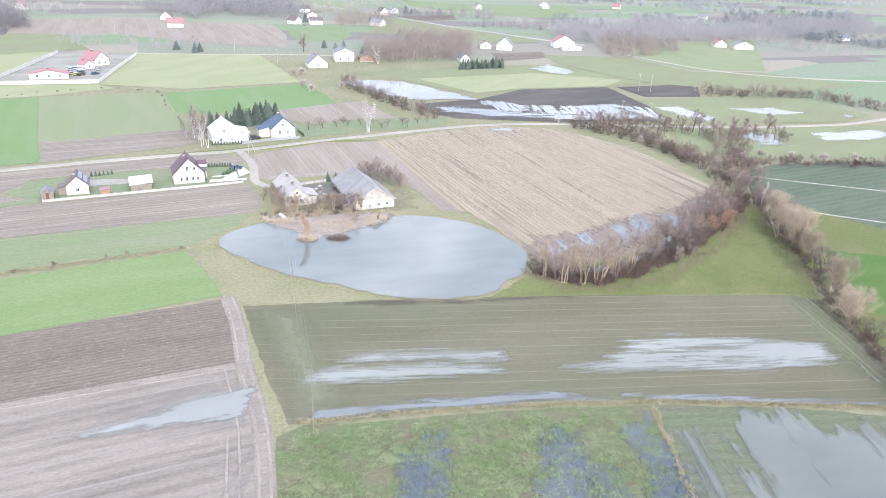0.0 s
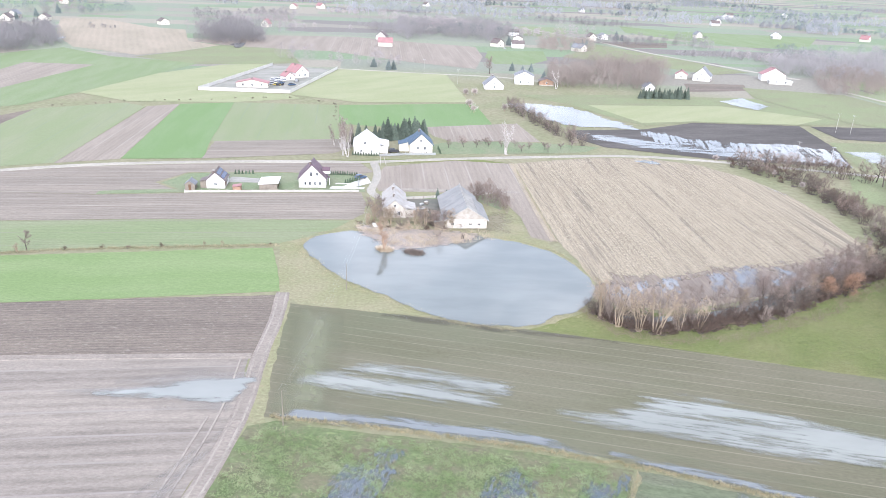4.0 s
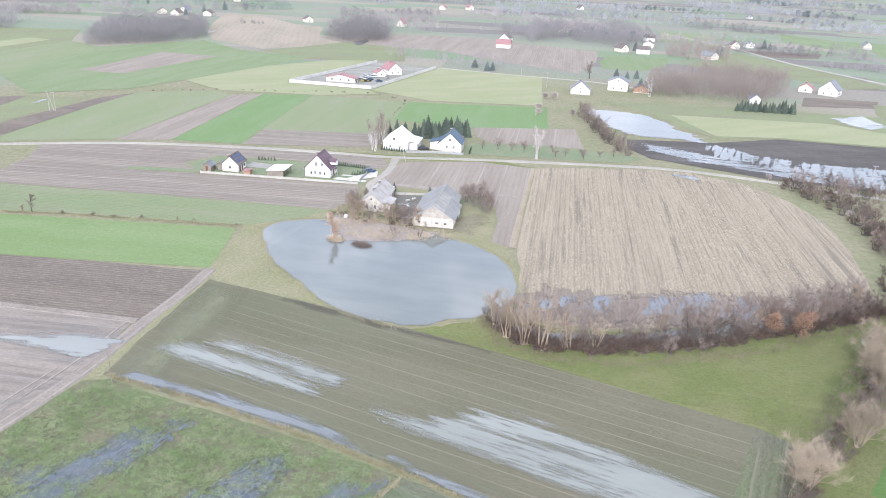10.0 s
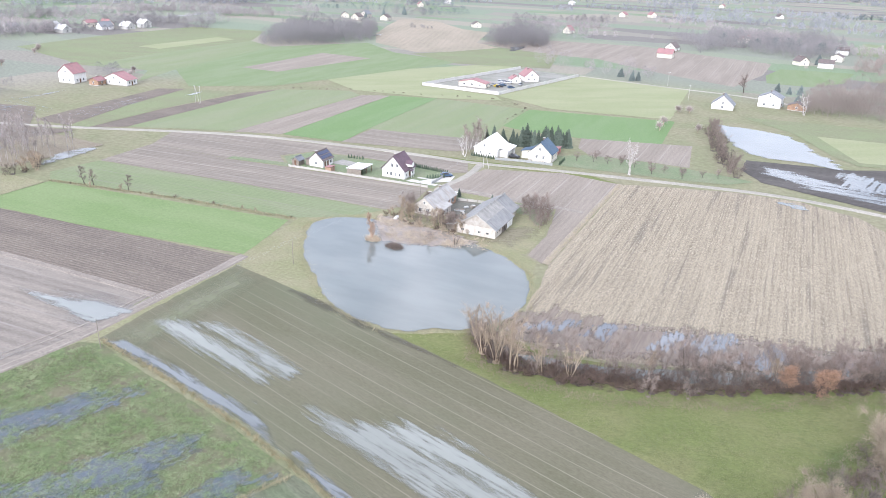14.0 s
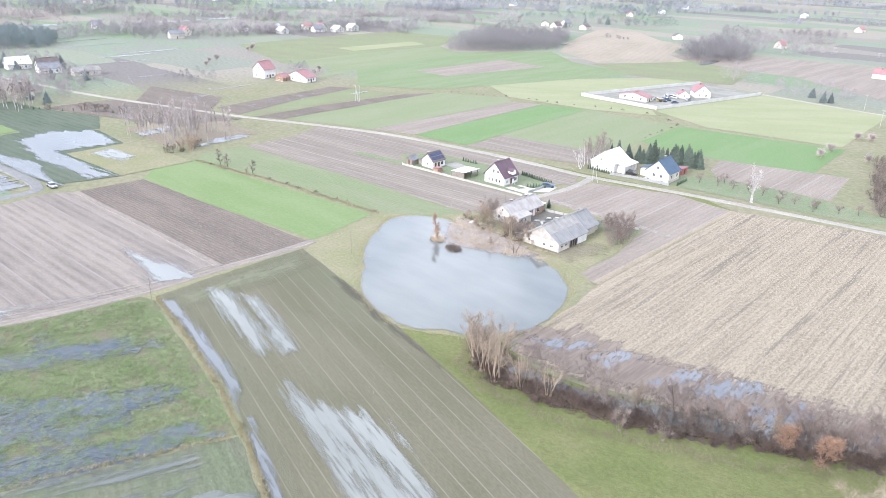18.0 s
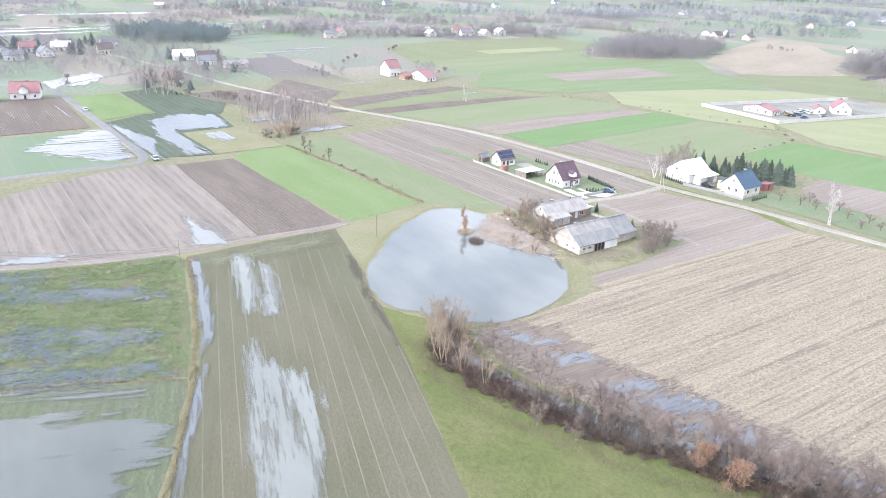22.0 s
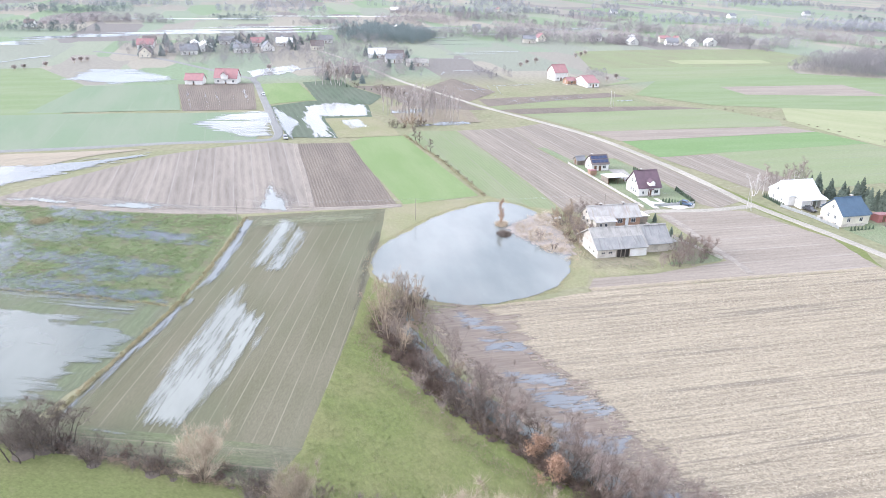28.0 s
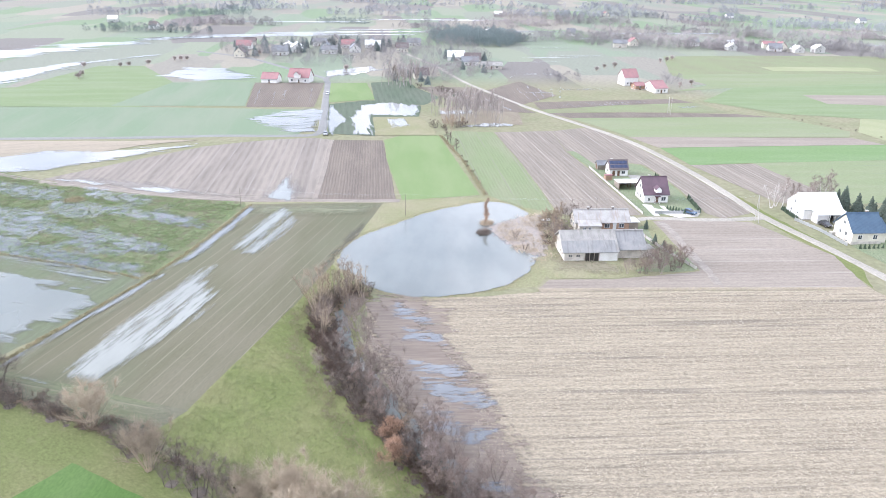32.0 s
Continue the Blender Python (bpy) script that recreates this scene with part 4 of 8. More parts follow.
patch("pond", WATER, POND, "still grey pond reflecting the overcast sky", "pond", 0, (0.5, 0.5), (2.0, 2.0), 0.7, z=0.17, seed=2)

patch("headland_west", THIN_CROP, [(-24.3, 88.8), (-40, 126.8), (-27.0, 129), (-12, 92.5)], "greenish headland strip beside the dirt track", "headland", 113, (0.9, 0.5), (8, 1.5), 2.0, z=0.139, seed=15, bias=1.5, core=3.0)
patch("headland_soil", MARGIN, [(81.2, 96), (81.4, 138), (83.6, 138), (83, 95)], "bare grey soil at the outer edge of the headland", "mud", 92, (0.9, 0.3), (8, 1.0), 0.9, z=0.139, seed=16, bias=0.6)
patch("thin_crop", THIN_CROP, [(-20, 91.5), (0, 95.5), (22, 99.2), (76, 99.5), (76, 104), (40, 104.5), (10, 101.5), (-21, 97)], "greener strip of young crop beside the ditch", "crop", 6, (1.2, 0.6), (20, 3.0), 3.0, z=0.142, seed=17, bias=0.5)
patch("hedge_floor", LITTER_SOFT, [(19, 150), (27, 142), (38, 142.5), (50, 150), (61, 161), (72, 174), (82, 187), (94, 204), (90, 209), (79, 196), (66, 179), (55, 167), (44, 157), (36, 152), (24, 152)], "brown leaf litter and dead grass under the hedge", "litter", 45, (0.6, 0.6), (3, 2), 1.6, z=0.1, seed=18)
patch("lush_grass", DARK_SWARD, [(81, 147), (86, 144), (92, 172), (93, 197), (88, 190), (84, 168)], "darker lush grass beside the ditch", "grass", 70, (1.0, 1.0), (9, 6), 4.0, z=0.09, seed=18, bias=0.5)
patch("ditch_floor", LITTER_SOFT, [(79.5, 92), (81.6, 118), (84, 134), (86.5, 150), (89.5, 166), (92.5, 182), (97, 200), (99.5, 199), (96, 182), (93, 166), (89.5, 149), (87, 132), (85.6, 118), (84, 92)], "brown dead grass and litter along the field ditch", "litter", 80, (0.6, 0.6), (3, 2), 1.2, z=0.1, seed=19)
patch("puddle_sown_long", PUDDLE, [(21, 107.2), (30, 110), (36, 117.6), (46, 120.6), (60, 121), (73, 119), (74.5, 112.5), (66, 109.4), (48, 108.2), (33, 107.2)], "long streaked pool of rainwater in the sown field", "puddle", 6, (0.7, 0.2), (13, 1.1), 2.4, z=0.172, seed=21, bias=1.2, streak=2.0, core=0.9)
patch("puddle_sown_mid", PUDDLE, [(-23, 101.0), (-12, 101.3), (10, 105.2), (8, 107.2), (-2, 107.0), (-18, 104.7)], "streaked pool of rainwater in the sown field", "puddle", 6, (0.7, 0.2), (9, 1.0), 1.5, z=0.172, seed=26, bias=2.3, streak=2.2, core=1.1)
patch("puddle_sown_upper", PUDDLE, [(-18, 107), (-4, 109), (11, 109.6), (10, 112.4), (-3, 111.4), (-16, 109)], "streaked pool of rainwater in the sown field", "puddle", 6, (0.7, 0.2), (9, 1.0), 1.4, z=0.172, seed=33, bias=2.0, streak=2.2, core=1.1)
for i, (x, y, lx) in enumerate(((22, 113.5, 9), (14, 101.3, 5), (-2, 114.6, 6), (28, 121.5, 7), (66, 124, 12))):
    patch("puddle_sown_small", PUDDLE, [(x - lx / 2, y - 0.5), (x, y - 0.7), (x + lx / 2, y), (x, y + 0.7)], "faint streak of water in the sown field", "puddle", 6, (0.5, 0.2), (5, 0.8), 1.0, z=0.172, seed=35 + i, bias=0.1, streak=1.2)
patch("puddle_ditch", DITCH_WATER, [(-21.5, 90.0), (-8, 92.2), (16, 96.4), (30, 98.0), (16, 99.6), (-5, 96.2), (-20, 93.0)], "narrow strip of water along the field ditch", "puddle", 7, (0.7, 0.2), (8, 0.9), 0.8, z=0.172, seed=40, bias=0.5)
patch("puddle_ditch_long", DITCH_WATER, [(30, 98.2), (50, 98.3), (76, 98.4), (76, 99.8), (50, 100.0), (30, 99.6)], "narrow strip of water along the field ditch", "puddle", 0, (0.7, 0.2), (8, 0.8), 0.9, z=0.172, seed=41, bias=0.4)
patch("puddle_headland", SMOOTH_PUDDLE, [(76.5, 105), (76.8, 113), (78, 113), (78, 105)], "small pool on the headland", "puddle", 90, (0.4, 0.2), (3, 0.6), 0.8, z=0.172, seed=44, bias=-0.2)
patch("silt_light_field", PALE_SILT, [(-62, 80), (-44, 84.5), (-29.5, 87), (-31.8, 103), (-42, 98), (-52, 91)], "pale washed silt round the field pool", "mud", 24, (0.9, 0.5), (9, 2.0), 3.0, z=0.141, seed=45, streak=3.0)
patch("silt_track", PALE_SILT, [(-21.5, 6), (-30, 20), (-33, 45), (-32, 62), (-28, 84), (-24.5, 66), (-22.5, 44)], "pale washed silt beside the track", "mud", 80, (0.9, 0.5), (9, 1.5), 3.0, z=0.143, seed=49, streak=3.0)
patch("puddle_light_field", SMOOTH_PUDDLE, [(-53, 85), (-44, 88.0), (-31.5, 91.0), (-31.8, 98), (-38, 94.8), (-46, 89.5)], "pale pool in the tilled field beside the track", "puddle", 24, (0.6, 0.3), (8, 1.2), 1.0, z=0.172, seed=46, bias=1.3)
patch("puddle_track", SMOOTH_PUDDLE, [(-23, 42), (-29.5, 50), (-29, 59), (-24.5, 66), (-22.5, 53)], "rutted pool where the tilled field meets the track", "puddle", 80, (0.6, 0.25), (7, 0.8), 1.6, z=0.172, seed=47, bias=-0.1, streak=2.0)
patch("puddle_track_two", SMOOTH_PUDDLE, [(-22.6, 12), (-27, 20), (-24.6, 34), (-22.2, 30)], "rutted pool where the tilled field meets the track", "puddle", 85, (0.6, 0.25), (7, 0.8), 1.4, z=0.172, seed=48, bias=-0.2, streak=1.5)

for i, (pts, bias) in enumerate((([(20, 156), (31, 154), (37, 163), (34, 175), (24, 170)], 0.8), ([(34, 158), (44, 162), (47, 169), (42, 179), (35, 172)], 0.6), ([(45, 163), (58, 173), (68, 180), (72, 192), (60, 191), (48, 187), (42, 172)], 0.8), ([(68, 184), (80, 194), (86, 208), (74, 203)], 0.6), ([(18, 162), (24, 152), (30, 153), (60, 171), (86, 200), (86, 212), (70, 199), (52, 186), (30, 166)], 1.0))):
    patch("wet_stubble", SOAKED, pts, "dark soaked soil at the edge of the stubble", "mud", 112 if i < 4 else 45, (0.7, 0.4), (8, 1.6), 3.0, z=0.139 + 0.002 * i, seed=60 + i, bias=bias, core=0.8, streak=2.0)
for i, pts in enumerate(([(24.5, 158), (29, 157.2), (32, 160), (33.5, 171), (28.5, 168)], [(34, 161.5), (40.5, 165.5), (40.5, 176), (35.5, 172)], [(46, 168), (50.5, 171), (51.5, 184), (46.5, 180)], [(51, 172), (56.5, 175.5), (60, 188), (54.5, 190), (50.5, 181)], [(60, 177), (67, 181), (70, 191), (63, 191.5)], [(74, 189), (79, 193), (82, 203), (76, 199)])):
    patch("puddle_stubble", STUBBLE_WATER, pts, "bluish pool with torn edges in the stubble", "puddle", 112, (0.5, 0.25), (5, 1.0), 1.9, z=0.172, seed=70 + i, bias=-0.1, streak=2.4, core=0.8)
patch("puddle_stubble_north", WATER, [(20, 287), (28, 285), (34, 287), (28, 291)], "shallow pool at the head of the stubble", "puddle", 20, (0.5, 0.3), (3, 0.8), 1.4, z=0.172, seed=80, bias=-0.4)
patch("puddle_stubble_edge", PUDDLE, [(66, 270), (73, 262), (76, 263), (68, 273)], "bright pool beside the creek", "puddle", 130, (0.5, 0.3), (3, 0.8), 0.9, z=0.172, seed=81)
patch("hedge_ditch", WATER, [(26, 147.5), (34, 146.5), (46, 152.5), (58, 163), (70, 177), (82, 192), (79, 194), (66, 179.5), (55, 167), (44, 156.5), (34, 150.5)], "narrow dark water ditch under the hedge", "ditch", 40, (0.6, 0.3), (4, 1.0), 1.6, z=0.168, seed=85, bias=-0.6)

patch("flood_meadow", MURKY, [(44, 30), (43.5, 60), (43.8, 76), (44.8, 90), (55, 92), (66, 92), (80, 86), (82, 40), (82, -60), (44, -60)], "broad shallow sheet of water over the meadow", "flood", 92, (0.9, 0.6), (6, 4.0), 5.0, z=0.172, seed=93, bias=3.2, streak=5.0, core=1.0)
patch("flood_meadow_strip", MURKY, [(34.2, 30), (33.2, 65), (34.2, 78), (35.5, 91), (39.8, 90), (39.6, 78), (37.5, 66), (38.5, 40)], "narrow sheet of water beside the weed field", "flood", 92, (1.0, 0.3), (12, 1.2), 1.4, z=0.172, seed=92, bias=1.4)
for i, y in enumerate((93.6, 95.6)):
    patch("wet_wheel_track", MURKY, [(38, y - 0.5), (84, y - 1.5), (84, y - 0.9), (38, y + 0.1)], "wet wheel track in the drowned meadow", "puddle", 0, (0.8, 0.2), (9, 0.8), 0.5, z=0.172, seed=94 + i, bias=0.3)
WEED_POOLS = [[(-12, 55), (-8, 60), (-7, 82), (-1, 87), (0, 62), (-3, 50)], [(4, 40), (10, 44), (17, 89), (21, 86), (19, 60), (14, 20), (6, 10)], [(14, 20), (24, 30), (25, 64), (34, 90), (33, 40), (28, 10)], [(-16, -20), (-4, -10), (-4, 30), (-14, 28)], [(-14, 66), (-8, 70), (-3, 84), (0, 84), (-2, 75), (-7, 64)], [(7, 60), (12, 70), (12, 84), (20, 88), (18, 74), (16, 60)], [(24, 40), (27, 60), (27, 92), (32, 93), (34, 75), (33, 45)], [(-8, 30), (4, 34), (6, 56), (-6, 54)], [(10, 5), (20, 10), (24, 50), (14, 45)], [(-20, 30), (-12, 34), (-10, 60), (-18, 58)], [(-6, -30), (10, -25), (14, 5), (-4, 8)], [(18, 60), (24, 60), (26, 80), (21, 82)]]
for i, pts in enumerate(WEED_POOLS):
    patch("puddle_weeds", WEED_WATER, pts, "dull bluish water standing between the weeds", "puddle", 92, (0.7, 0.6), (4.0, 3.0), 3.2, z=0.172, seed=100 + i, bias=1.6, core=0.9)

# floods farther off
patch("flood_river", BRIGHT_WATER, [(-52, 384), (-40, 366), (-29, 354), (-14, 341), (-2, 341), (9, 346), (20, 345), (26, 345), (19, 352), (0, 372), (-17, 389), (-36, 390)], "bright flood water spreading over a low meadow", "flood", 30, (1.0, 0.6), (12, 3.0), 3.0, z=0.172, seed=120)
patch("flood_band", FURROW_WATER, [(16, 346), (30, 322), (43, 319), (63, 321), (78, 320), (104, 315), (104, 347), (82, 350), (61, 342), (41, 341), (30, 347)], "bright flood water lying across dark furrows", "flood", -84, (0.8, 0.3), (11, 1.3), 3.2, z=0.172, seed=121, streak=3.2, bias=-0.5, core=0.9)
patch("flood_dark_furrows", FURROW_WATER, [(-6, 330), (2, 316), (24, 309), (60, 309), (98, 316), (98, 326), (40, 326), (10, 332)], "water lying in dark furrows", "flood", 15, (1.2, 0.3), (14, 1.0), 3.0, z=0.1722, seed=124, bias=-2.4, streak=5.0)
patch("flood_pool_east", BRIGHT_WATER, [(58, 455), (73, 474), (87, 451), (80, 433), (68, 440)], "bright pool in a pale meadow", "flood", 40, (1.0, 0.8), (8, 4), 1.5, z=0.172, seed=126)
for i, pts in enumerate(([(104, 348), (121, 357), (134, 323), (122, 317), (110, 330)], [(140, 352), (170, 360), (190, 346), (160, 336)], [(124, 300), (146, 303), (143, 277), (127, 275)], [(160, 306), (205, 318), (196, 296), (160, 286)], [(196, 352), (212, 348), (200, 336)])):
    patch("flood_pool", PUDDLE, pts, "shallow pool in a yellowish wet meadow", "flood", 20, (1.0, 0.5), (8, 1.6), 4.0, z=0.172, seed=130 + i, bias=-1.2, streak=2.5)
patch("flood_road_west", BRIGHT_WATER, [(-180, 37), (-148, 52), (-121.5, 66), (-117, 71), (-133, 63.5), (-150, 60.5), (-161, 51.5)], "flood water beside the asphalt road", "flood", 30, (0.8, 0.35), (8, 1.4), 1.8, z=0.172, seed=140, bias=1.2, streak=1.5)
patch("flood_road_field", BRIGHT_WATER, [(-150, 63), (-187, 51), (-200, 62), (-198, 80), (-172, 89), (-166, 67.5), (-125, 85), (-124, 77)], "flood water over the dark green field", "flood", 30, (0.8, 0.35), (9, 1.6), 3.0, z=0.172, seed=142, bias=0.7, core=1.2, streak=3.0)
patch("flood_road_south", WEST_WATER, [(-136, 16), (-158, 24), (-170, 33), (-166, 42), (-123, 58), (-115.5, 51), (-124, 34)], "flood water spread along the asphalt road", "flood", 104, (0.9, 0.35), (14, 1.4), 3.4, z=0.172, seed=144, streak=9.0, core=0.9, bias=0.2)
patch("flood_grass", PUDDLE, [(-160, 74), (-166, 86), (-150, 95), (-140, 88)], "shallow water in yellow rough grass", "flood", 28, (0.9, 0.4), (6, 1.0), 2.6, z=0.172, seed=146, bias=-0.4, streak=2.0)
patch("flood_grove", BRIGHT_WATER, [(-180, 96), (-190, 93), (-197, 110), (-187, 113)], "pool of water among the poplars", "flood", 24, (0.8, 0.5), (5, 2), 1.0, z=0.172, seed=148)
patch("flood_grove_edge", BRIGHT_WATER, [(-154, 113), (-160, 116), (-171, 126), (-172, 140), (-166, 138), (-160, 128)], "strip of water at the edge of the poplar grove", "flood", 60, (0.8, 0.5), (5, 1.5), 1.4, z=0.172, seed=149)
patch("flood_reeds", WEST_WATER, [(-26, -80), (-34, -36), (-52, -21), (-60, -2), (-86, 26), (-78, 26), (-46, 9), (-29, 0), (-18, -18), (-16, -60)], "pale flood water beside the reed bed", "flood", 130, (0.9, 0.4), (9, 1.4), 3.0, z=0.172, seed=150, bias=0.2, streak=4.0)
patch("flood_meadow_west", WEST_WATER, [(-226, -112), (-268, -120), (-279, -94), (-246, -46), (-234, -58), (-220, -76)], "flood water over a green field", "flood", 104, (1.4, 0.6), (16, 2.0), 4.0, z=0.172, seed=152, streak=11.0, bias=-1.6)
patch("flood_village", BRIGHT_WATER, [(-268, -12), (-290, -24), (-330, -6), (-312, 8), (-284, 4)], "pool between village gardens", "flood", 30, (1.2, 0.6), (8, 2.0), 3.0, z=0.172, seed=154, bias=-0.5)
patch("flood_valley", BRIGHT_WATER, [(-120, -420), (-200, -300), (-250, -266), (-315, -252), (-403, -240), (-465, -197), (-525, -130), (-590, -35), (-640, 60), (-690, 80), (-640, -40), (-560, -170), (-480, -240), (-420, -280), (-330, -300), (-250, -330), (-200, -440)], "wide bright river flood", "flood", 120, (4, 1.6), (40, 7), 16, z=0.172, seed=156, streak=60, bias=-6)
patch("flood_valley_arm", BRIGHT_WATER, [(-120, -230), (-164, -172), (-209, -184), (-252, -188), (-312, -178), (-330, -186), (-256, -206), (-200, -216), (-150, -260)], "bright arm of the river flood", "flood", 170, (2.5, 1.2), (20, 5), 7, z=0.172, seed=158, streak=14, bias=-2)
for i, (x, y, lx, ly) in enumerate(((-430, 105, 60, 6), (-450, 120, 70, 5), (-400, 100, 50, 4), (-540, 40, 90, 10), (-620, 150, 140, 10), (-500, 90, 70, 6), (-700, 190, 160, 14), (-300, 520, 40, 12), (-430, 470, 30, 8), (-250, 215, 14, 5), (-285, 150, 40, 3), (-262, 128, 30, 3), (-340, 120, 40, 4), (-650, -240, 200, 24), (-760, -100, 240, 26), (-680, 420, 160, 12), (-120, 660, 60, 8), (150, 560, 50, 6))):
    c, s = math.cos(radians(115)), math.sin(radians(115))
    pts = [(x + u * lx * c - v * ly * s, y + u * lx * s + v * ly * c) for u, v in ((-0.5, -0.3), (0.1, -0.5), (0.5, -0.1), (0.3, 0.5), (-0.4, 0.4))]
    patch("flood_distant", BRIGHT_WATER, pts, "thin bright strip of distant flood water", "flood", 115, (max(1.0, lx / 40), max(0.5, ly / 10)), (lx / 4, ly / 3), ly * 0.35, z=0.172, seed=170 + i, streak=ly * 0.4)
SILT = stain_material("silty_shallows", (0.325, 0.275, 0.24), (0.245, 0.212, 0.192), (20.0, 0.5, 0.9, 7.0, 1.8), 0.85, 0.35, (0.5, 1.0))
TRODDEN = stain_material("trodden_ground", (0.235, 0.21, 0.15), (0.265, 0.235, 0.17), (20.0, 0.5, 0.7, 8.0, 4.0), 0.6, 0.9, (0.6, 0.8))
patch("trodden_ground", TRODDEN, [(-45, 181), (-30, 184), (-18, 184), (-6, 188), (-6, 200), (-13, 206), (-24, 190), (-38, 187)], "brown trodden ground round the barn", "ground", 20, (0.7, 0.7), (4, 3), 2.5, z=0.139, seed=182, bias=0.5)
patch("reed_shallows", SILT, [(-47, 175), (-42, 169.5), (-36, 165.5), (-30, 164.0), (-26, 164.6), (-22, 169.5), (-16, 175), (-12, 181), (-14, 185), (-30, 182), (-46, 179)], "brown silty shallows littered with reed straw", "mud", 15, (0.5, 0.4), (2.6, 1.2), 1.8, z=0.178, seed=180, bias=0.2)


def wheel_pools(p0, p1, p2, p3, n, seed, width=0.6):
    """Narrow bright water standing in the wheel tracks between two field edges."""
    r = random.Random(seed)
    for i in range(n):
        u = (i + 0.5 + r.uniform(-0.2, 0.2)) / n
        a, b = r.uniform(0.0, 0.2), r.uniform(0.6, 1.0)
        q0 = np.array(p0) + (np.array(p3) - np.array(p0)) * u
        q1 = np.array(p1) + (np.array(p2) - np.array(p1)) * u
        s0, s1 = q0 + (q1 - q0) * a, q0 + (q1 - q0) * b
        d = (s1 - s0) / np.linalg.norm(s1 - s0)
        o = np.array((-d[1], d[0])) * width
        pts = [tuple(s0 - o * 0.6), tuple(s1 - o), tuple(s1 + o), tuple(s0 + o * 0.6)]
        patch("wheel_pool", BRIGHT_WATER, pts, "narrow strip of water in a wheel track", "puddle", math.degrees(math.atan2(d[1], d[0])), (1.0, 0.3), (8, 1.0), 0.7, z=0.172, seed=seed * 20 + i, bias=0.5)


wheel_pools((-164, -1), (-226, -36), (-241, -2), (-176, 30), 5, 31)
wheel_pools((-250, 60), (-199, 108), (-204, 132), (-262, 84), 4, 33)
wheel_pools((-233, 131), (-278, 108), (-300, 139), (-241, 149), 5, 35)
wheel_pools((-241, 180), (-214, 144), (-232, 137), (-266, 208), 4, 37)
wheel_pools((45, 334), (50, 308), (101, 308), (93, 357), 6, 41, 0.45)
wheel_pools((-330, 60), (-300, 70), (-300, 110), (-340, 110), 3, 39, 0.9)

# ---------------------------------------------------------------- building materials
WHITE_WALL = plain_material("white_render", (0.72, 0.71, 0.69), (0.62, 0.60, 0.57), 0.85, 0.4, bump=0.2)
CREAM_WALL = plain_material("cream_render", (0.66, 0.62, 0.52), (0.56, 0.52, 0.44), 0.85, 0.4, bump=0.2)
GREY_WALL = plain_material("weathered_plaster", (0.56, 0.52, 0.46), (0.42, 0.385, 0.34), 0.9, 0.9, bump=0.5, detail=8.0)
BRICK_WALL = plain_material("bare_brick", (0.36, 0.235, 0.16), (0.27, 0.18, 0.13), 0.9, 0.9, bump=0.5)
PALE_BOARD = plain_material("silvered_boards", (0.42, 0.39, 0.35), (0.33, 0.3, 0.265), 0.9, 0.8, bump=0.4)
BOARD_WALL = plain_material("weathered_boards", (0.26, 0.225, 0.185), (0.19, 0.165, 0.14), 0.9, 0.8, bump=0.4)
BROWN_WOOD = plain_material("brown_timber", (0.16, 0.09, 0.055), (0.11, 0.065, 0.045), 0.8, 1.0, bump=0.3)
GLASS = plain_material("window_glass", (0.05, 0.055, 0.065), (0.07, 0.075, 0.085), 0.08, 0.5, 0.6)
FRAME = plain_material("white_frame", (0.7, 0.7, 0.69), (0.6, 0.6, 0.59), 0.5, 2.0)
# near-black that paints the shade inside openings onto solid walls
SHADE_PANEL = plain_material("painted_opening_shade", (0.045, 0.04, 0.036), (0.03, 0.028, 0.026), 0.9, 1.0)
CHIMNEY = plain_material("chimney_render", (0.2, 0.165, 0.145), (0.14, 0.12, 0.11), 0.9, 2.0, bump=0.4)
CONCRETE = plain_material("concrete_panel", (0.42, 0.40, 0.365), (0.33, 0.315, 0.29), 0.9, 0.8, bump=0.4, vary=0.08)
PALE_CONCRETE = plain_material("pale_concrete", (0.55, 0.54, 0.51), (0.46, 0.45, 0.43), 0.9, 0.8, bump=0.3, vary=0.06)
STEEL = plain_material("galvanised_steel", (0.45, 0.46, 0.47), (0.36, 0.37, 0.38), 0.45, 2.0, metal=0.6)
PAVERS = plain_material("pale_paving", (0.5, 0.48, 0.44), (0.42, 0.4, 0.37), 0.85, 0.8, bump=0.3)
RUBBER = plain_material("tyre_rubber", (0.03, 0.03, 0.03), (0.045, 0.045, 0.045), 0.9, 3.0)
SOLAR = plain_material("solar_glass", (0.02, 0.03, 0.075), (0.03, 0.045, 0.10), 0.15, 0.6, 0.6)


def roof_material(name, base, alt, rough=0.6, pitch=0.35, stain=None):
    k = Nodes(name)
    vec = k.local()
    sep = k.n.new("ShaderNodeSeparateXYZ")
    k.l.new(vec, sep.inputs[0])
    rib = k.math("MULTIPLY_ADD", k.math("SINE", k.math("MULTIPLY", sep.outputs[1], 2 * math.pi / pitch)), 0.5, 0.5)
    col = k.mix(k.step(k.noise(vec, 0.5, 5.0), 0.35, 0.68), base, alt)
    col = k.mix(0.6, col, k.mix(k.noise(vec, 6.0, 4.0), 0.7, 1.3), "MULTIPLY")
    if stain:
        run = k.noise(k.local((0.25, 1.6, 0.25)), 1.0, 4.0)
        col = k.mix(k.math("MULTIPLY", k.step(run, 0.5, 0.7), 0.7), col, stain)
    k.bump(rib, 0.5, 0.05)
    return k.done(col, rough, 0.35)


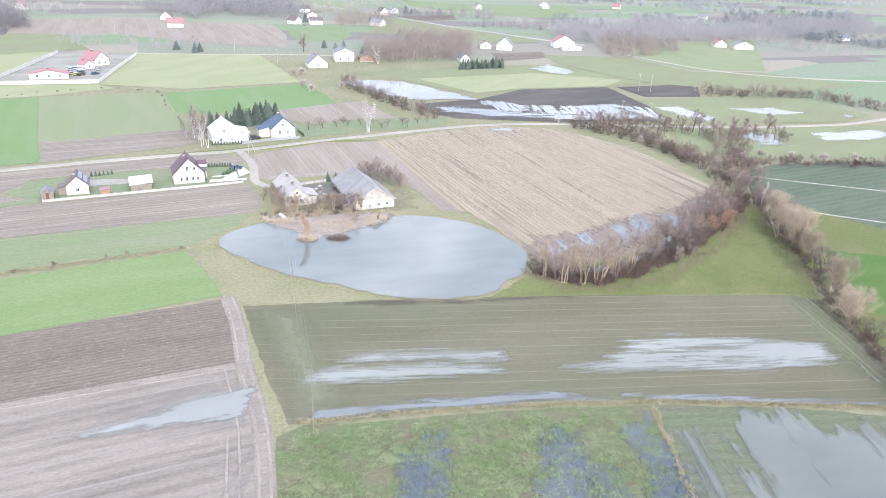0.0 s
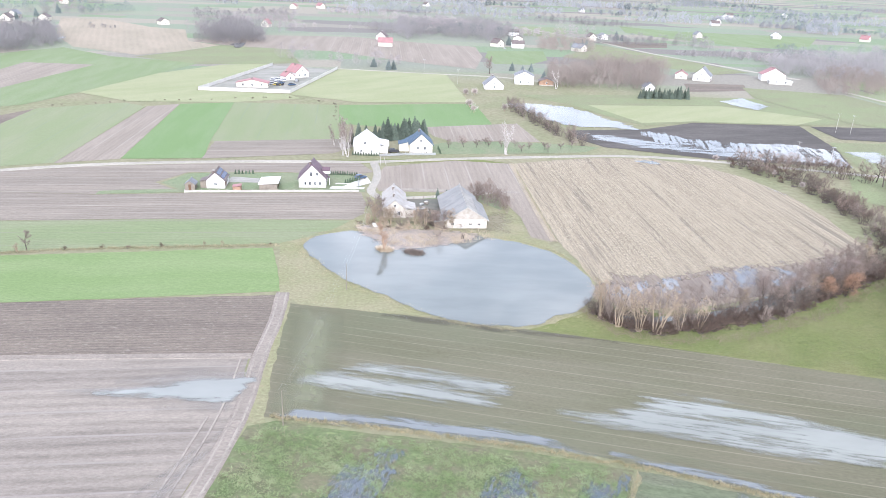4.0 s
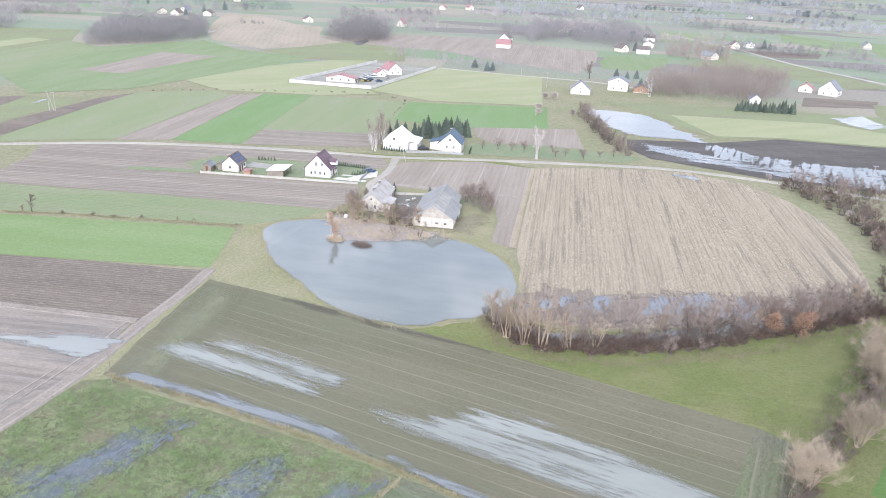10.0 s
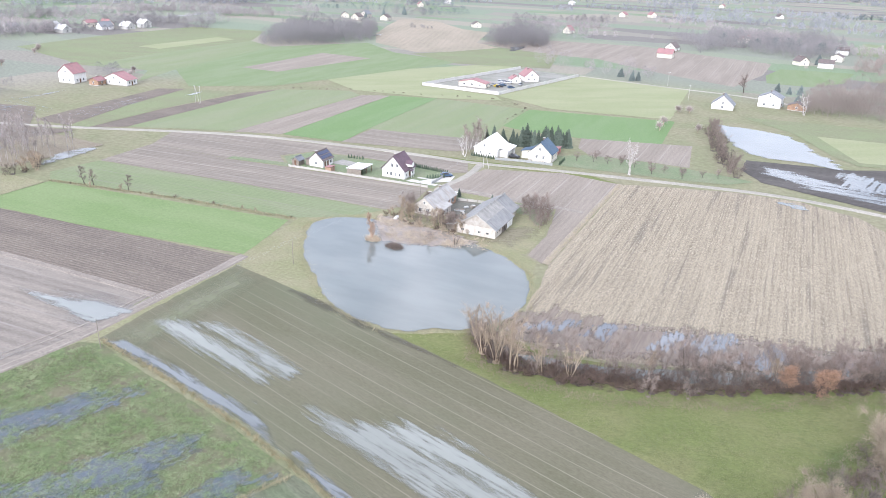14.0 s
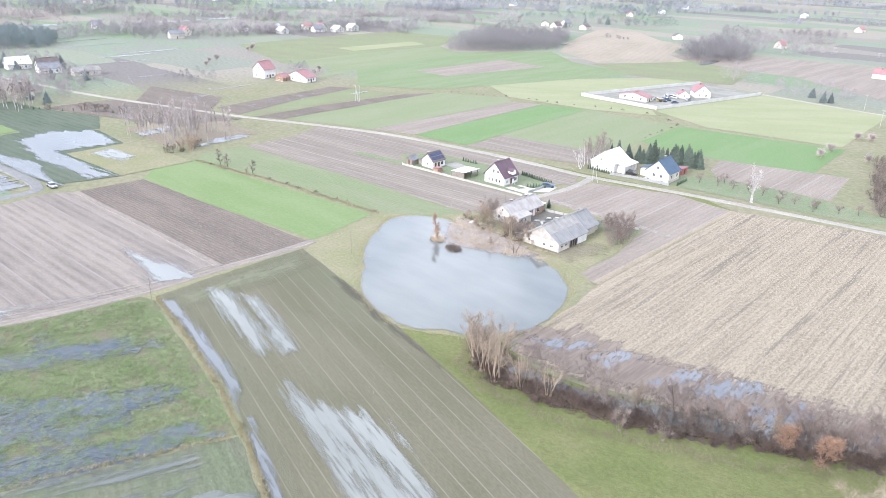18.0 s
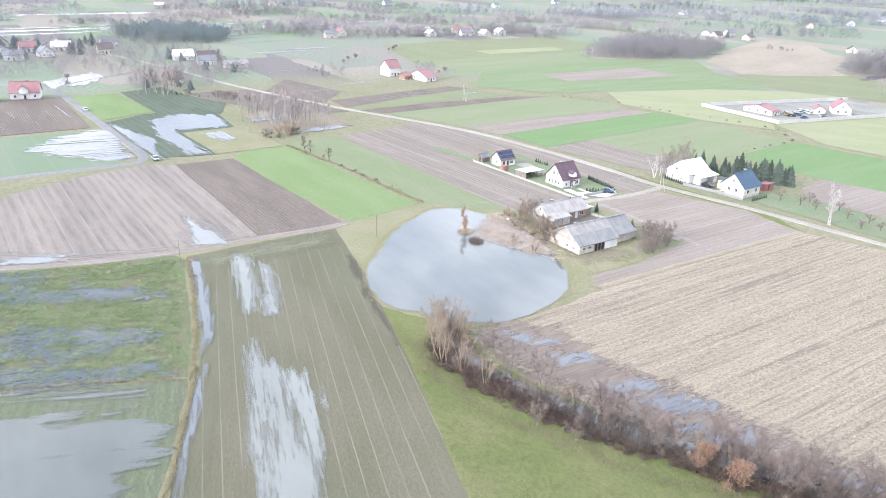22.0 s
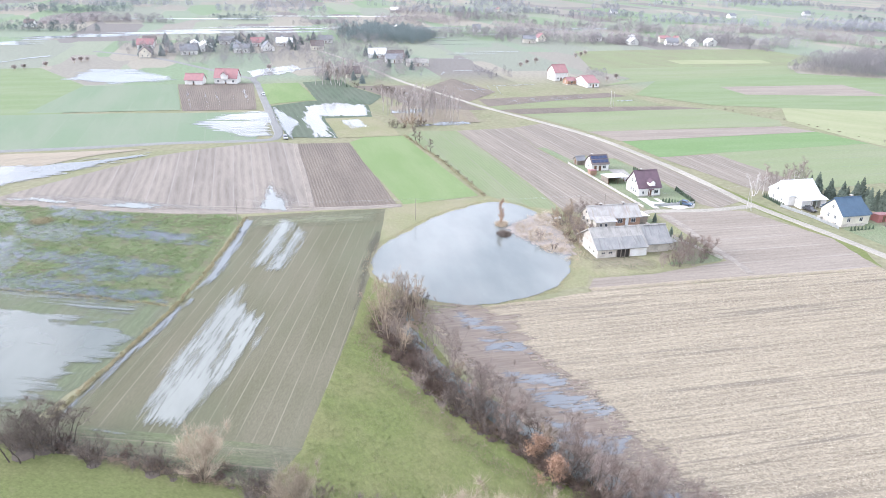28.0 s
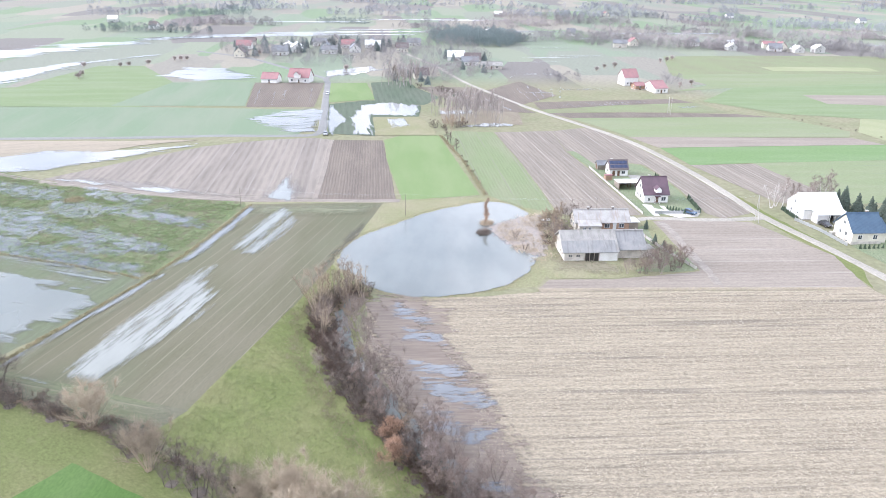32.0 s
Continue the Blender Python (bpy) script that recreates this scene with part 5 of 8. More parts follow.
PURPLE_ROOF = roof_material("purple_tile_roof", (0.12, 0.076, 0.095), (0.098, 0.066, 0.08), 0.6)
BLUE_ROOF = roof_material("blue_metal_roof", (0.06, 0.1, 0.15), (0.05, 0.085, 0.13), 0.55)
WHITE_ROOF = roof_material("white_sheet_roof", (0.70, 0.70, 0.69), (0.62, 0.62, 0.61), 0.7)
SLATE_ROOF = roof_material("grey_asbestos_roof", (0.315, 0.302, 0.28), (0.25, 0.24, 0.225), 0.9, 0.18, stain=(0.19, 0.182, 0.165))
DARKER_ROOF = roof_material("dark_felt_roof", (0.21, 0.21, 0.21), (0.255, 0.25, 0.243), 0.9, 1.0, stain=(0.165, 0.162, 0.158))
RED_ROOF = roof_material("red_tile_roof", (0.31, 0.165, 0.165), (0.27, 0.15, 0.152), 0.7)
BROWN_ROOF = roof_material("brown_roof", (0.15, 0.12, 0.115), (0.12, 0.10, 0.095), 0.7)
GREY_ROOF = roof_material("grey_roof", (0.17, 0.175, 0.19), (0.21, 0.215, 0.225), 0.7)


def window(parent, face, u, z, w, h, x0, x1, y0, y1, casing=None, kind="window"):
    """A framed window or door, set proud of the named wall (s, n, e, w of the building's own axes)."""
    d = 0.07
    if face in "sn":
        y = y0 if face == "s" else y1
        sgn = -1 if face == "s" else 1
        a = (u - w / 2, u + w / 2, min(y, y + sgn * d), max(y, y + sgn * d), z, z + h)
        b = (u - w / 2 + 0.09, u + w / 2 - 0.09, min(y, y + sgn * (d + 0.015)), max(y, y + sgn * (d + 0.015)), z + 0.09, z + h - 0.09)
        mid = (u - 0.035, u + 0.035, min(y, y + sgn * (d + 0.03)), max(y, y + sgn * (d + 0.03)), z + 0.05, z + h - 0.05)
    else:
        x = x1 if face == "e" else x0
        sgn = 1 if face == "e" else -1
        a = (min(x, x + sgn * d), max(x, x + sgn * d), u - w / 2, u + w / 2, z, z + h)
        b = (min(x, x + sgn * (d + 0.015)), max(x, x + sgn * (d + 0.015)), u - w / 2 + 0.09, u + w / 2 - 0.09, z + 0.09, z + h - 0.09)
        mid = (min(x, x + sgn * (d + 0.03)), max(x, x + sgn * (d + 0.03)), u - 0.035, u + 0.035, z + 0.05, z + h - 0.05)
    if kind == "door":
        return part("door", boxed(*a), casing or BROWN_WOOD, parent, "panelled house door")
    win = part("window", boxed(*a), casing or FRAME, parent)
    part("pane", boxed(*b), GLASS, win)
    if w > 0.7:
        part("mullion", boxed(*mid), casing or FRAME, win)
    return win


def roof_slopes(ob, x0, x1, y0, y1, eave, ridge, mat, over=0.5, thick=0.16, xr=None, label=""):
    """Two slabs that meet at the ridge, and a ridge cap."""
    xr = (x0 + x1) / 2 if xr is None else xr
    made = []
    for xe, sgn in ((x0, -1), (x1, 1)):
        slope = (ridge - eave) / abs(xe - xr)
        xo, zo = xe + sgn * over, eave - slope * over
        k = thick * math.sqrt(1 + slope * slope)
        bm = prism(bmesh.new(), [(xr, ridge + 0.02), (xo, zo + 0.02), (xo, zo + 0.02 + k), (xr, ridge + 0.02 + k)], y0 - over, y1 + over)
        made.append(part("roof", bm, mat, ob, label))
    part("ridge_cap", prism(bmesh.new(), [(xr - 0.2, ridge + 0.1 + thick), (xr + 0.2, ridge + 0.1 + thick), (xr, ridge + 0.27 + thick)], y0 - over, y1 + over), mat, ob)
    return made


def house(name, corner, angle, w, l, eave, ridge, wall, roof, label, windows=(), doors=(), chimney=None, plinth=0.4, over=0.45, plinth_mat=None, category="house", casing=None):
    """A gabled house; corner is its south-east foot, x runs across the gable and y along the ridge."""
    ob = thing(name, pose(corner[0], corner[1], 0, 0, 0, angle), label, category)
    wallp = part("wall", prism(bmesh.new(), [(-w, 0), (0, 0), (0, eave), (-w / 2, ridge), (-w, eave)], 0, l), wall, ob)
    part("plinth", boxed(-w - 0.05, 0.05, -0.05, l + 0.05, 0, plinth), plinth_mat or CONCRETE, ob)
    roof_slopes(ob, -w, 0, 0, l, eave, ridge, roof, over)
    for face, u, z, ww, hh in windows:
        window(ob, face, u, z, ww, hh, -w, 0, 0, l, casing)
    for face, u, z, ww, hh in doors:
        window(ob, face, u, z, ww, hh, -w, 0, 0, l, None, "door")
    if chimney:
        cx, cy, top = chimney
        ch = part("chimney", boxed(cx - 0.35, cx + 0.35, cy - 0.3, cy + 0.3, eave, top), CHIMNEY, ob)
        part("chimney_cap", boxed(cx - 0.45, cx + 0.45, cy - 0.4, cy + 0.4, top, top + 0.12), CONCRETE, ch)
    for x in (-w - over + 0.02, over - 0.02):
        zg = eave - (ridge - eave) / (w / 2) * over
        part("gutter", boxed(x - 0.07, x + 0.07, -over, l + over, zg - 0.02, zg + 0.1), STEEL, ob)
    return ob


A = 23.0
# the new house with a purple roof
mid = house("family_house", (-69.9, 205.0), A, 9.2, 8.4, 3.4, 8.2, WHITE_WALL, PURPLE_ROOF, "white rendered house with a steep purple tiled roof",
            [("s", -5.4, 1.0, 0.9, 1.4), ("s", -3.6, 1.0, 0.9, 1.4), ("s", -2.0, 1.0, 0.7, 1.2), ("s", -7.0, 1.0, 0.7, 1.2), ("s", -5.0, 4.2, 0.9, 1.5), ("s", -3.0, 4.4, 0.9, 1.2), ("e", 1.7, 0.9, 0.8, 1.2), ("e", 6.8, 0.9, 1.6, 1.4)],
            [("e", 4.4, 0.3, 1.2, 2.2)], chimney=(-5.4, 3.0, 8.6))
mid.scale = (0.93, 0.93, 0.92)
dorm = part("dormer", prism(bmesh.new(), [(-0.9, 0), (0.9, 0), (0.9, 1.1), (0, 2.0), (-0.9, 1.1)], -2.6, 0), WHITE_WALL, mid, "white gabled dormer", at=pose(-1.25, 4.4, 4.2, 0, 0, 90))
part("dormer_window", boxed(-0.4, 0.4, -0.0, 0.05, 0.35, 1.15), GLASS, dorm)
for sgn in (-1, 1):
    part("dormer_roof", prism(bmesh.new(), [(0, 2.05), (sgn * 1.15, 1.0), (sgn * 1.15, 1.14), (0, 2.2)], -2.6, 0.25), PURPLE_ROOF, dorm)
part("porch_roof", prism(bmesh.new(), [(0.0, 2.9), (1.2, 2.6), (1.2, 2.72), (0.0, 3.05)], 3.4, 5.4), PURPLE_ROOF, mid)
for y in (3.6, 5.2):
    part("porch_post", boxed(1.0, 1.12, y - 0.06, y + 0.06, 0, 2.6), FRAME, mid)

# blue-roofed house
blue = house("blue_roof_house", (-52.9, 262.1), A, 8.7, 8.6, 3.7, 7.6, CREAM_WALL, BLUE_ROOF, "cream house with a blue metal roof and grey plinth",
             [("s", -2.9, 1.6, 0.9, 1.3), ("s", -5.6, 1.6, 0.9, 1.3), ("s", -4.4, 4.6, 0.9, 1.0), ("s", -2.2, 0.2, 0.7, 0.5), ("e", 2.2, 1.5, 1.2, 1.3), ("e", 6.6, 1.5, 1.2, 1.3)],
             [], chimney=(-4.9, 6.0, 8.2), plinth=0.9, plinth_mat=GREY_WALL)
part("annex", prism(bmesh.new(), [(-12.6, 0), (-8.75, 0), (-8.75, 3.6), (-12.6, 2.7)], 3.4, 8.4), CREAM_WALL, blue)
part("annex_roof", prism(bmesh.new(), [(-13.0, 2.75), (-8.6, 3.85), (-8.6, 4.0), (-13.0, 2.9)], 3.0, 8.8), BLUE_ROOF, blue)
part("wing", prism(bmesh.new(), [(-9.5, 0), (-1.0, 0), (-1.0, 3.4), (-5.2, 5.8), (-9.5, 3.4)], 8.65, 10.6), CREAM_WALL, blue)
for xe in (-10.0, -0.5):
    part("wing_roof", prism(bmesh.new(), [(-5.2, 5.9), (xe, 3.2), (xe, 3.36), (-5.2, 6.08)], 8.7, 11.0), BLUE_ROOF, blue)
part("steps", boxed(-8.6, -7.4, -1.3, -0.06, 0, 0.85), CONCRETE, blue)

annex = thing("garden_shed", pose(-60.0, 275.0, 0, 0, 0, A), "small garden shed with faded red walls and a grey roof", "shed")
part("wall", prism(bmesh.new(), [(-3.0, 0), (0, 0), (0, 2.4), (-3.0, 2.0)], 0, 4.4), plain_material("faded_red_boards", (0.36, 0.15, 0.14), (0.3, 0.13, 0.12), 0.8, 0.8), annex)
part("roof", prism(bmesh.new(), [(-3.3, 2.0), (0.3, 2.46), (0.3, 2.56), (-3.3, 2.1)], -0.2, 4.6), RED_ROOF, annex)
part("door", boxed(0.0, 0.06, 1.6, 2.5, 0.05, 1.95), BROWN_WOOD, annex)
# white barn-like house with a white roof and a carport
white = house("white_roof_house", (-70.6, 251.7), A, 9.6, 11.8, 3.4, 6.9, WHITE_WALL, WHITE_ROOF, "long white house with a white sheet roof and open carport",
              [("s", -5.4, 3.9, 0.9, 1.1), ("s", -3.0, 1.1, 0.7, 0.7), ("s", -6.8, 1.0, 0.8, 1.0)], [], over=0.25)
part("lean_to", boxed(0.05, 3.2, 2.6, 6.2, 0, 2.74), WHITE_WALL, white)
part("lean_to_roof", prism(bmesh.new(), [(0.2, 3.35), (3.8, 2.75), (3.8, 2.9), (0.2, 3.5)], 2.2, 12.1), WHITE_ROOF, white)
part("garage_wall", boxed(0.05, 3.2, 9.6, 11.8, 0, 2.72), WHITE_WALL, white)
# flat panel on the house wall, its black stands for carport shade
part("garage_opening", boxed(-0.1, 0.06, 6.3, 9.5, 0.05, 2.7), SHADE_PANEL, white)
for y in (6.3, 7.9, 9.5):
    part("carport_post", boxed(3.4, 3.58, y - 0.1, y + 0.1, 0, 2.85), WHITE_WALL, white)

# small house with solar panels
small = house("small_house", (-97.8, 190.9), A, 5.6, 6.6, 2.7, 5.2, WHITE_WALL, BROWN_ROOF, "small white house with solar panels on its roof",
              [("s", -2.8, 1.0, 0.9, 1.0), ("e", 4.9, 0.9, 1.3, 1.2)], [("e", 1.4, 0.1, 0.9, 2.0), ("e", 3.2, 0.1, 0.9, 2.0)], chimney=(-3.4, 1.2, 5.6), plinth=0.25, over=0.35)
slope = math.atan2(5.2 - 2.7, 2.8)
for i in range(2):
    for j in range(4):
        part("solar_panel", boxed(-0.66, 0.66, -0.76, 0.76, 0.2, 0.25), SOLAR, small, "dark blue solar panel", at=pose(-2.05 + i * 1.25, 0.9 + j * 1.6, 4.58 - i * 1.12, 0, math.degrees(slope), 0))
part("veranda", prism(bmesh.new(), [(-7.6, 0), (-5.65, 0), (-5.65, 2.6), (-7.6, 2.1)], 0.6, 4.4), BOARD_WALL, small)
part("veranda_roof", prism(bmesh.new(), [(-7.9, 2.1), (-5.5, 2.75), (-5.5, 2.87), (-7.9, 2.22)], 0.4, 4.6), BROWN_ROOF, small)

# garden shed beside it
shed = thing("garden_shed", pose(-105.0, 185.6, 0, 0, 0, A), "small grey boarded garden shed with a dark roof", "shed")
part("wall", prism(bmesh.new(), [(-3.0, 0), (0, 0), (0, 1.9), (-1.5, 3.0), (-3.0, 1.9)], 0, 3.4), BOARD_WALL, shed)
roof_slopes(shed, -3.0, 0, 0, 3.4, 1.9, 3.0, GREY_ROOF, 0.25, 0.1)
part("door", boxed(-1.9, -1.1, -0.06, 0.0, 0.05, 1.9), BROWN_WOOD, shed)

# open shed with a pale roof
openshed = thing("open_shed", pose(-82.2, 195.9, 0, 0, 0, A), "open timber shed with a pale sheet roof", "shed")
part("back_wall", boxed(-5.6, -5.45, 0, 7.6, 0, 2.0), BOARD_WALL, openshed)
part("side_wall", boxed(-5.44, 0, -0.1, 0.02, 0, 2.1), BOARD_WALL, openshed)
for x in (-2.8, -0.1):
    for y in (0.2, 3.8, 7.4):
        part("post", boxed(x - 0.08, x + 0.08, y - 0.08, y + 0.08, 0, 2.25), BROWN_WOOD, openshed)
part("roof", prism(bmesh.new(), [(-5.9, 2.02), (0.4, 2.42), (0.4, 2.52), (-5.9, 2.12)], -0.3, 7.9), WHITE_ROOF, openshed)
coop = thing("tool_shed", pose(-91.8, 190.2, 0, 0, 0, A), "low reddish brown tool shed", "shed")
part("wall", boxed(-2.4, 0, 0, 2.4, 0, 1.6), BRICK_WALL, coop)
part("roof", prism(bmesh.new(), [(-2.6, 1.62), (0.2, 1.9), (0.2, 2.0), (-2.6, 1.72)], -0.2, 2.6), RED_ROOF, coop)

# the old farm: barn and farmhouse
B = 22.5
barn = thing("old_barn", pose(-12.7, 189.3, 0, 0, 0, B), "long weathered barn with a patched grey asbestos roof", "barn")
part("wall", prism(bmesh.new(), [(-11.6, 0), (0, 0), (0, 2.7), (-5.6, 6.2), (-11.6, 2.5)], 0, 14.2), GREY_WALL, barn, "cracked plaster wall")
part("gable_cladding", prism(bmesh.new(), [(-10.9, 2.85), (-0.5, 2.95), (-5.6, 6.1)], -0.06, -0.005), PALE_BOARD, barn)
part("rear_wall", prism(bmesh.new(), [(-11.0, 0), (-1.6, 0), (-1.6, 2.6), (-5.6, 5.2), (-11.0, 2.4)], 14.25, 21.4), GREY_WALL, barn)
for xe, e, kmat, lab in ((-12.3, 2.15, DARKER_ROOF, "dark felt patched roof slope"), (0.55, 2.4, SLATE_ROOF, "grey corrugated asbestos roof slope")):
    part("roof", prism(bmesh.new(), [(-5.6, 6.25), (xe, e), (xe, e + 0.16), (-5.6, 6.43)], -0.5, 14.3), kmat, barn, lab)
    part("roof", prism(bmesh.new(), [(-5.6, 6.13), (xe * (1.0 if xe < 0 else -1.2), e + 0.12), (xe * (1.0 if xe < 0 else -1.2), e + 0.26), (-5.6, 6.3)], 14.32, 21.9), DARKER_ROOF, barn, "bluish grey felt roof slope")
part("lower_roof_band", prism(bmesh.new(), [(-2.6, 4.62), (0.6, 2.52), (0.6, 2.6), (-2.6, 4.7)], -0.45, 13.6), DARKER_ROOF, barn, "dark band of newer sheets along the eaves")
part("ridge_cap", prism(bmesh.new(), [(-5.9, 6.35), (-5.3, 6.35), (-5.6, 6.62)], -0.5, 21.9), SLATE_ROOF, barn)
part("verge_board", prism(bmesh.new(), [(-5.6, 6.22), (0.6, 2.36), (0.6, 2.62), (-5.6, 6.48)], -0.62, -0.5), CONCRETE, barn)
part("verge_board", prism(bmesh.new(), [(-5.6, 6.22), (-12.35, 2.12), (-12.35, 2.38), (-5.6, 6.48)], -0.62, -0.5), CONCRETE, barn)
for u in (1.6, 3.6):
    window(barn, "e", u, 1.2, 1.1, 0.6, -11.6, 0, 0, 14.2, GREY_WALL)
for u in (-9.6, -4.6, -2.2):
    window(barn, "s", u, 1.0, 0.9, 0.7, -11.6, 0, 0, 14.2, GREY_WALL)
part("barn_door", boxed(-7.6, -6.4, -0.09, 0, 0, 2.2), FRAME, barn, "whitewashed plank door")
# no real opening: a thin black sheet paints the bay's dark inside
part("cart_opening", boxed(0.0, 0.05, 5.4, 9.0, 0.0, 2.3), SHADE_PANEL, barn, "flat near-black panel painted as the shaded cart bay")
for y in (5.4, 6.6, 7.8, 9.0):
    part("bay_post", boxed(0.02, 0.2, y - 0.09, y + 0.09, 0, 2.4), BOARD_WALL, barn)
part("white_panel", boxed(0.0, 0.09, 9.2, 13.9, 0.05, 2.3), WHITE_WALL, barn, "whitewashed wall panel")
part("side_shed", prism(bmesh.new(), [(-14.6, 0), (-11.65, 0), (-11.65, 2.2), (-14.6, 1.6)], 0.6, 6.0), BOARD_WALL, barn)
part("side_shed_roof", prism(bmesh.new(), [(-14.9, 1.6), (-11.5, 2.3), (-11.5, 2.4), (-14.9, 1.7)], 0.3, 6.3), SLATE_ROOF, barn)
part("end_shed", boxed(-6.0, -2.2, 21.5, 24.0, 0, 2.0), GREY_WALL, barn)
part("end_shed_roof", prism(bmesh.new(), [(-6.3, 2.02), (-1.9, 2.3), (-1.9, 2.4), (-6.3, 2.12)], 21.45, 24.4), SLATE_ROOF, barn)

farm = thing("farmhouse", pose(-36.3, 188.4, 0, 0, 0, B), "old farmhouse of plaster and brick with a rusty pale sheet roof", "house")
part("wall", prism(bmesh.new(), [(-6.6, 0), (0, 0), (0, 2.7), (-3.3, 5.3), (-6.6, 2.7)], 0, 7.6), GREY_WALL, farm, "grey plaster wall")
part("brick_wall", prism(bmesh.new(), [(-6.6, 0), (0, 0), (0, 2.7), (-3.3, 5.3), (-6.6, 2.7)], 7.62, 15.6), BRICK_WALL, farm, "bare orange brick wall")
PALE_SHEET = roof_material("pale_sheet_roof", (0.375, 0.36, 0.34), (0.3, 0.285, 0.27), 0.75, 0.22, stain=(0.3, 0.25, 0.21))
roof_slopes(farm, -6.6, 0, 0, 15.6, 2.7, 5.3, PALE_SHEET, 0.4, 0.12)
part("porch", boxed(0.02, 2.4, 0.6, 6.6, 0, 2.3), GREY_WALL, farm)
part("porch_roof", prism(bmesh.new(), [(-0.4, 3.1), (2.8, 2.35), (2.8, 2.46), (-0.4, 3.22)], 0.2, 7.0), PALE_SHEET, farm)
for u in (2.0, 3.6):
    window(farm, "e", u, 0.9, 0.8, 1.1, -6.6, 2.4, 0, 15.6)
for u in (9.2, 13.4):
    window(farm, "e", u, 0.9, 1.5, 1.3, -6.6, 0, 0, 15.6)
part("door", boxed(0, 0.08, 10.9, 11.9, 0.1, 2.3), FRAME, farm, "white panelled front door")
for u in (-4.6, -2.2):
    window(farm, "s", u, 0.9, 0.9, 1.2, -6.6, 0, 0, 15.6)
window(farm, "s", -3.3, 3.4, 0.7, 0.8, -6.6, 0, 0, 15.6)
for cy in (4.2, 11.4):
    ch = part("chimney", boxed(-3.9, -3.2, cy - 0.3, cy + 0.3, 4.4, 6.0), CHIMNEY, farm)
    part("chimney_cap", boxed(-4.0, -3.1, cy - 0.4, cy + 0.4, 6.0, 6.1), CONCRETE, ch)
part("end_shed", boxed(-5.6, -1.0, 15.65, 18.6, 0, 2.0), BOARD_WALL, farm)
part("end_shed_roof", prism(bmesh.new(), [(-5.9, 2.02), (-0.6, 2.25), (-0.6, 2.35), (-5.9, 2.12)], 15.62, 19.0), WHITE_ROOF, farm, "white sheet lean-to roof")

# ---------------------------------------------------------------- houses farther off
def far_house(x, y, angle, w, l, eave, ridge, wall, roof, label, n=2, category="house"):
    ob = house("house", (x, y), angle, w, l, eave, ridge, wall, roof, label,
               [("s", -w * (i + 0.7) / (n + 0.4), 1.0, 1.0, 1.3) for i in range(n)] + [("e", l * (i + 0.5) / n, 1.0, 1.1, 1.3) for i in range(n)] + ([("s", -w / 2, eave + 0.3, 0.9, 1.1)] if ridge - eave > 2.5 else []),
               [("e", l * 0.5, 0.1, 1.0, 2.1)], chimney=(-w / 2 - 0.6, l * 0.6, ridge + 0.6), category=category)
    return ob


far_house(-179, 404, 60, 9, 11, 3.4, 7.2, WHITE_WALL, RED_ROOF, "white villa with a red hipped roof inside the walled plot")
far_house(-181, 390, 60, 6, 6, 2.6, 4.6, WHITE_WALL, RED_ROOF, "small white outbuilding with a red roof", 1, "outbuilding")
far_house(-180, 358, 22, 17, 7, 2.6, 4.4, CREAM_WALL, RED_ROOF, "long low workshop with a red roof", 3, "outbuilding")
far_house(-62.5, 424, 22, 11, 9, 2.8, 7.4, WHITE_WALL, GREY_ROOF, "white barn with a steep grey roof", 1, "barn")
far_house(-50, 452, 15, 11.5, 10, 5.4, 8.0, WHITE_WALL, GREY_ROOF, "white two storey house with a dark roof")
far_house(-38, 456, 15, 9, 7, 2.6, 4.2, BRICK_WALL, BROWN_ROOF, "brown open outbuilding beside the house", 1, "outbuilding")
far_house(55.5, 533, -10, 11, 10, 4.0, 9.0, WHITE_WALL, GREY_ROOF, "white house with a steep dark roof")
far_house(41, 538, 0, 8, 8, 3.0, 5.5, CREAM_WALL, RED_ROOF, "low cream house with a red roof", 1)
far_house(107, 566, 10, 16, 9, 4.6, 9.0, WHITE_WALL, RED_ROOF, "white house with a bright red roof")
far_house(110, 552, 10, 15, 6, 2.4, 3.6, PALE_CONCRETE, WHITE_ROOF, "pale greenhouse shed beside the house", 2, "shed")
far_house(22, 470, 20, 6, 7, 2.6, 5.0, WHITE_WALL, GREY_ROOF, "white cottage among conifers", 1)
far_house(262, 603, 0, 16, 9, 3.4, 6.6, CREAM_WALL, GREY_ROOF, "pale farm building with a grey roof", 2, "barn")
far_house(243, 612, 0, 10, 8, 3.0, 6.4, CREAM_WALL, RED_ROOF, "farmhouse with a red roof", 1)
far_house(-230.3, -36, 10, 8, 10, 2.8, 5.8, WHITE_WALL, RED_ROOF, "white house with a red hipped roof", 1)
red_house = far_house(-238.3, -21.6, 9, 9, 13, 3.6, 8.0, WHITE_WALL, RED_ROOF, "white house with a steep red roof beside the road", 3)
gable = part("dormer", prism(bmesh.new(), [(-1.8, 0), (1.8, 0), (1.8, 2.2), (0, 3.9), (-1.8, 2.2)], -3.0, 0), WHITE_WALL, red_house, "white dormer gable", at=pose(0.05, 6.5, 3.5, 0, 0, 90))
part("dormer_window", boxed(-0.5, 0.5, 0.0, 0.05, 0.7, 2.0), GLASS, gable)
for sgn in (-1, 1):
    part("dormer_roof", prism(bmesh.new(), [(0, 3.95), (sgn * 2.1, 2.0), (sgn * 2.1, 2.16), (0, 4.12)], -3.6, 0.3), RED_ROOF, gable)
far_house(-309.5, 175, 30, 10, 9, 5.4, 9.6, WHITE_WALL, RED_ROOF, "tall white house with a red roof")
